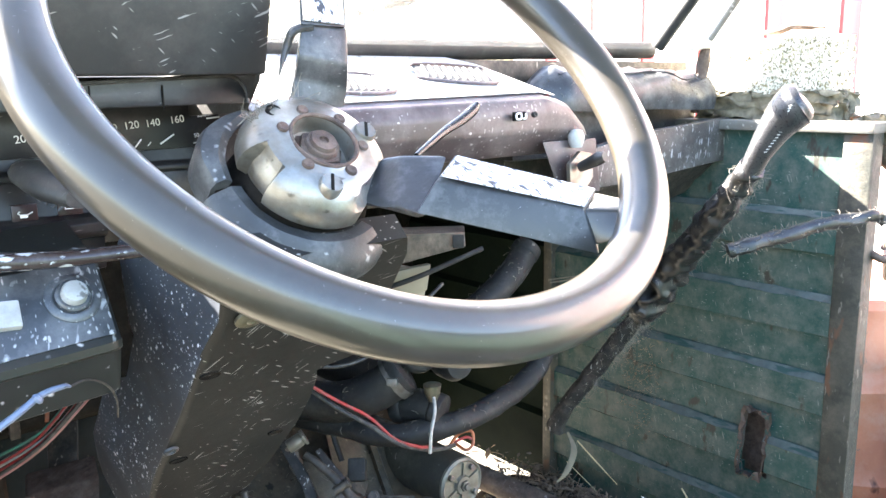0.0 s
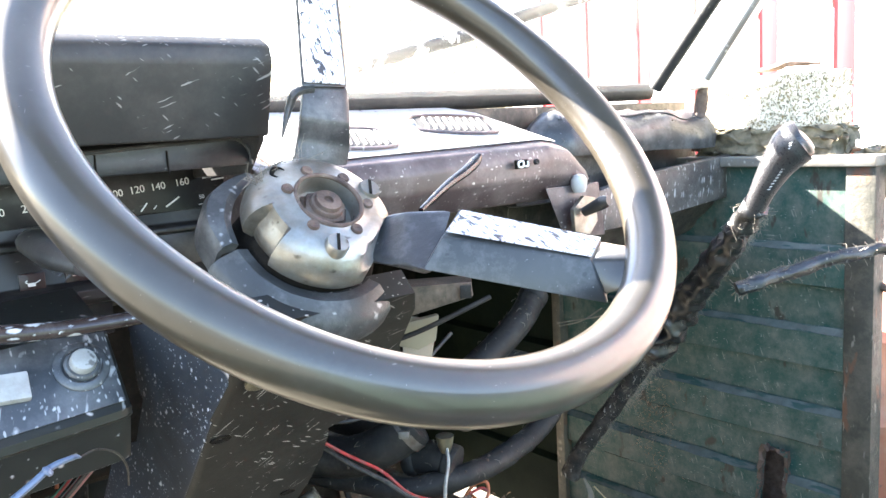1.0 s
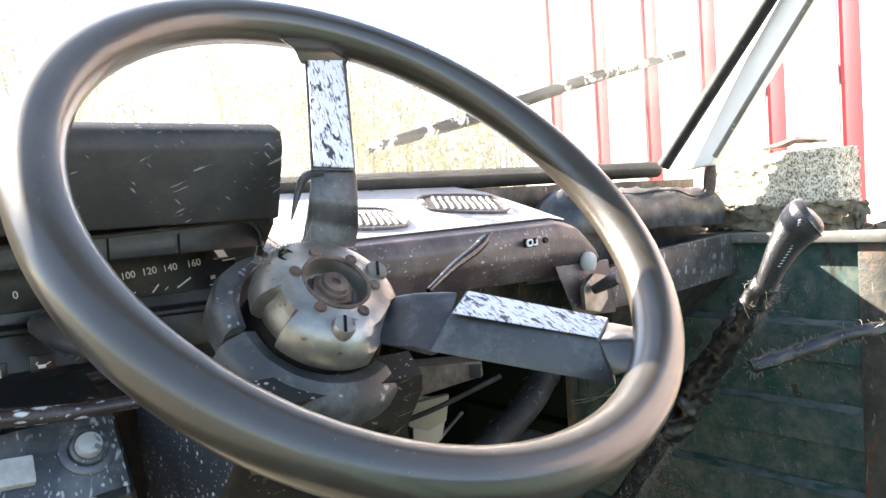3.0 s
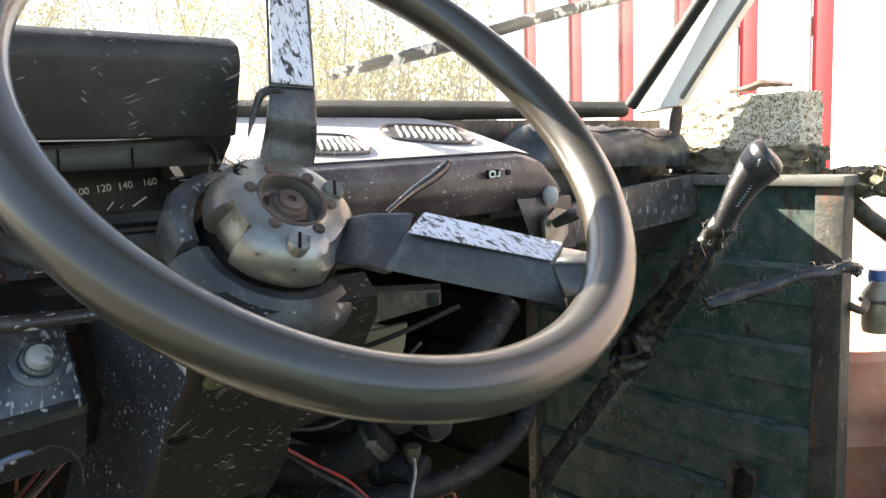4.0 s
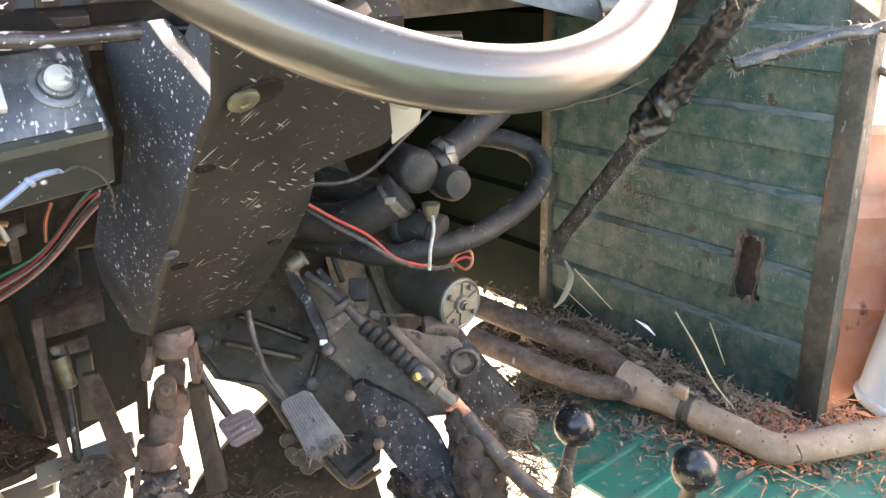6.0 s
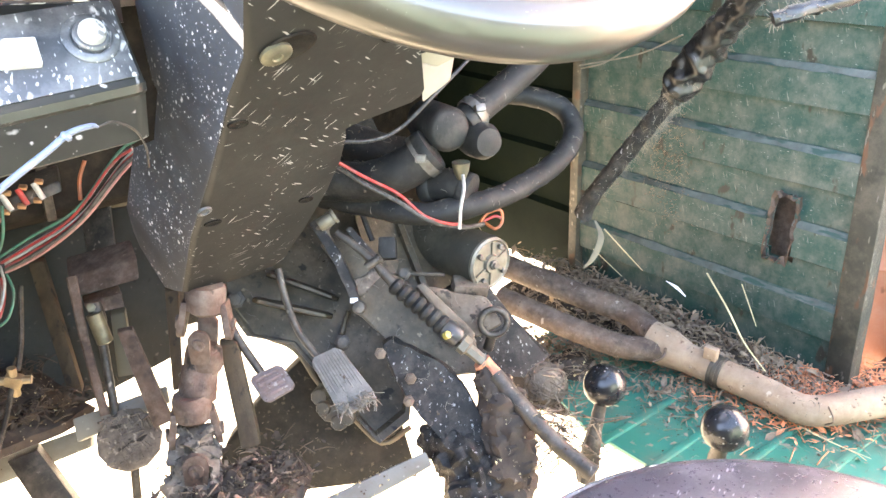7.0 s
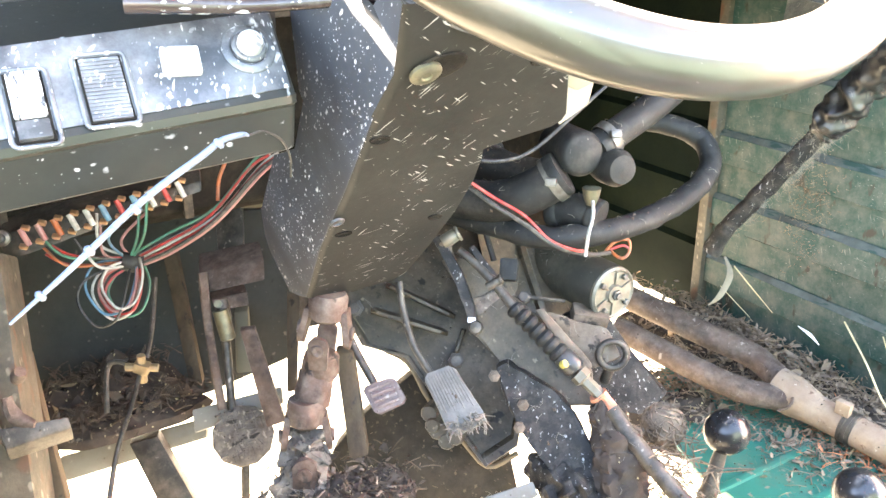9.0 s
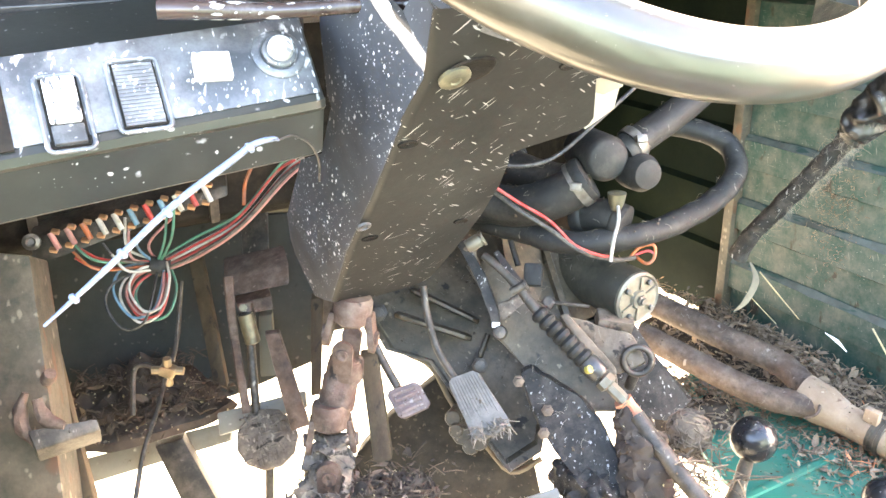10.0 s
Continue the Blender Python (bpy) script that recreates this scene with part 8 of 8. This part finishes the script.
jar = thing("glass_bottle", Vector((1.323, 0.504, 1.199)) - Vector((0, 0, 0.04)), "dirty bottle with a blue cap beside the door", "bottle")
part("bottle_body", b, m_bottle, jar)
b = B()
lathe(b, (1.328, 0.508, 1.233), (0, 0, 1), [(0.014, -0.008), (0.015, 0), (0.014, 0.012), (0, 0.012)], 24)
part("cap", b, m_blue, jar, "blue cap")
b = B()
q = Vector((1.323, 0.504, 1.199))
tube(b, [Vector((1.215, 0.51, q.z + 0.01)), Vector((1.225, 0.49, q.z)), q + Vector((-0.02, 0.01, 0))], 0.006, 10, 4)
tube(b, [q + Vector((0.027 * math.cos(k * math.pi / 8), 0.027 * math.sin(k * math.pi / 8), 0)) for k in range(16)], 0.003, 6, 1, True)
part("holder", b, m_rust, jar, "rusty wire holder on the post")
# barrel and pail outside the door
DX, DY, DR = 1.60, 0.70, 0.235
bar = thing("barrel", (DX, DY, 0), "dented rust-red steel drum standing outside the door", "drum")
b = B()
pr = [(DR - 0.012, 0.0), (DR, 0.012)]
for i in range(1, 106):
    h = 0.012 + 0.01 * i
    pr.append((DR + 0.010 * math.exp(-((h - 0.40) / 0.012) ** 2) + 0.010 * math.exp(-((h - 0.76) / 0.012) ** 2) + 0.007 * math.exp(-((h - 0.93) / 0.010) ** 2) - 0.006 * math.exp(-((h - 0.965) / 0.009) ** 2), h))
pr += [(DR + 0.002, 1.075), (DR - 0.012, 1.09), (DR - 0.016, 1.075), (0.0, 1.07)]
lathe(b, (DX, DY, 0), (-0.02, 0.01, 1.0), pr, 72)
for v in b.verts:
    v.co += Vector((v.co.x - DX, v.co.y - DY, 0)) * 0.05 * noise.noise(v.co * 7)
part("drum_body", b, m_orange, bar)
b = B()
tube(b, [(DX - DR * 0.86, DY - DR * 0.53, 0.03 + 0.1 * k) for k in range(11)], 0.003, 6, 1)
part("weld_seam", b, m_rust, bar)
b = B()
lathe(b, (1.385, 0.420, 0.60), (0.22, -0.10, 1), [(0.085, 0.0), (0.100, 0.006), (0.106, 0.016), (0.106, 0.022), (0.101, 0.026), (0.104, 0.30), (0.108, 0.40), (0.0, 0.40)], 56)
solid("pail", b, m_pail, "pale grey plastic pail outside the door", "pail")
# yellow-leaved sapling beyond the door
bush((3.2, 0.45, 0), 2.1, 0.30, 2200, 77)

# wiper outside the windscreen
wp = thing("windscreen_wiper", (0.75, 0.87, 1.5), "black windscreen wiper resting on the glass", "wiper")


def on_glass(x, f):
    return LB.lerp(PB, (x - LB.x) / (PB.x - LB.x)).lerp(LT.lerp(PT, (x - LB.x) / (PB.x - LB.x)), f) + Vector((0, 0.012, 0.010))


b = B()
tube(b, [on_glass(0.553, 0.047), on_glass(0.707, 0.125), on_glass(0.851, 0.211), on_glass(1.047, 0.306)], [0.007, 0.009, 0.009, 0.006], 10, 4, wobble=0.15)
part("blade", b, m_blade, wp, "black wiper blade flecked with white")
b = B()
tube(b, [on_glass(0.60, 0.062), on_glass(0.72, 0.128), on_glass(0.86, 0.208)], [0.004, 0.004, 0.003], 8, 4)
part("arm", b, m_iron, wp)

# seat corner
b = B()
lathe(b, (0.367, 0.150, 0.625), (0.0, 0.0, 1.0), [(0.12, 0.0), (0.13, 0.02), (0.13, 0.20), (0.20, 0.235), (0.222, 0.26), (0.2255, 0.29), (0.222, 0.318), (0.21, 0.334), (0.195, 0.342), (0.12, 0.35), (0.0, 0.35)], 64)
seat = thing("seat_cushion", (0.367, 0.150, 0.625), "worn dark violet vinyl seat cushion with pale piping", "seat")
part("cushion", b, m_seat, seat)
b = B()
tube(b, [(0.367 + 0.2225 * math.cos(k * math.pi / 36), 0.150 + 0.2225 * math.sin(k * math.pi / 36), 0.945) for k in range(72)], 0.0032, 8, 1, True)
part("piping", b, m_dust_sheen, seat, "pale worn piping")
b = B()
lathe(b, (0.367, 0.150, 0.0), (0, 0, 1), [(0.16, 0.0), (0.16, 0.02), (0.05, 0.03), (0.05, 0.61), (0.11, 0.625), (0.0, 0.625)], 32)
solid("seat_pedestal", b, m_iron, "dark steel pedestal under the seat", "pedestal")

# ---- dust, crumbs and fibres that have settled on the things below the dash ----


def settled(prefixes, count, seed, name, label, mt, fibre):
    """Small bits lying on the upward and rearward faces of the things whose names begin so."""
    rnd = random.Random(seed)
    faces, weights = [], []
    for ob in scene.objects:
        if ob.type != "MESH" or not ob.name.startswith(prefixes):
            continue
        at = origin_of(ob)
        for p in ob.data.polygons:
            if p.normal.z > 0.15 or (p.normal.y < -0.4 and p.normal.z > -0.2):
                vs = [ob.data.vertices[i].co + at for i in p.vertices]
                faces.append((vs, p.normal.copy()))
                weights.append(p.area * (0.3 + max(0.0, p.normal.z)))
    b = B()
    for vs, nrm in rnd.choices(faces, weights, k=count):
        w = [rnd.random() for _ in vs]
        tot = sum(w)
        c = sum((v * (k / tot) for v, k in zip(vs, w)), Vector()) + nrm * 0.0008
        side = nrm.cross(Vector((rnd.gauss(0, 1), rnd.gauss(0, 1), rnd.gauss(0, 1)))).normalized()
        if fibre:
            ln = rnd.uniform(0.004, 0.014)
            tube(b, [c, c + side * ln * 0.5 + nrm * rnd.uniform(0.0, 0.004), c + side * ln + nrm.cross(side) * rnd.gauss(0, 0.004)], 0.00028, 3, 2)
        else:
            s = rnd.uniform(0.0008, 0.0022) if rnd.random() < 0.9 else rnd.uniform(0.0022, 0.0040)
            up = nrm.cross(side)
            q = [c + side * s * rnd.uniform(0.6, 1.3), c + up * s * rnd.uniform(0.4, 1.0) + nrm * s * 0.5, c - side * s * rnd.uniform(0.6, 1.3), c - up * s * rnd.uniform(0.4, 1.0) + nrm * s * 0.3]
            v = [b.verts.new(p) for p in q]
            t = b.verts.new(c + nrm * s * 0.8)
            for k in range(4):
                b.faces.new((v[k], v[(k + 1) % 4], t))
    return solid(name, b, mt, label, "dust", kind="stuff", sharp=20)


LOW = ("bell_housing", "gear_case", "hose_body", "plate", "branch_pipe", "main_pipe", "cross_beam", "floor_beam", "caked_joint", "upper_block", "dirt_shelf", "side_shelf", "rear_rod", "dirt_clump", "motor_body", "boot", "pad", "spline_sleeve", "floor", "dirt_heap", "latch_plate", "corner_post", "root_tangle")
settled(LOW, 3800, 61, "settled_crumbs", "brown crumbs and grit lying on the gearbox, pipes and beams", m_crumbs, False)
settled(LOW + ("torn_wrapping", "cord", "door_post", "clevis", "red_joint"), 3200, 62, "settled_fibres", "fine dry fibres and cobweb caught on the greasy parts", m_hair, True)
settled(("dirt_heap", "dirt_clump", "cross_beam", "dirt_bank"), 900, 63, "pale_grit", "pale grit and straw bits on the dirt", m_straw, False)
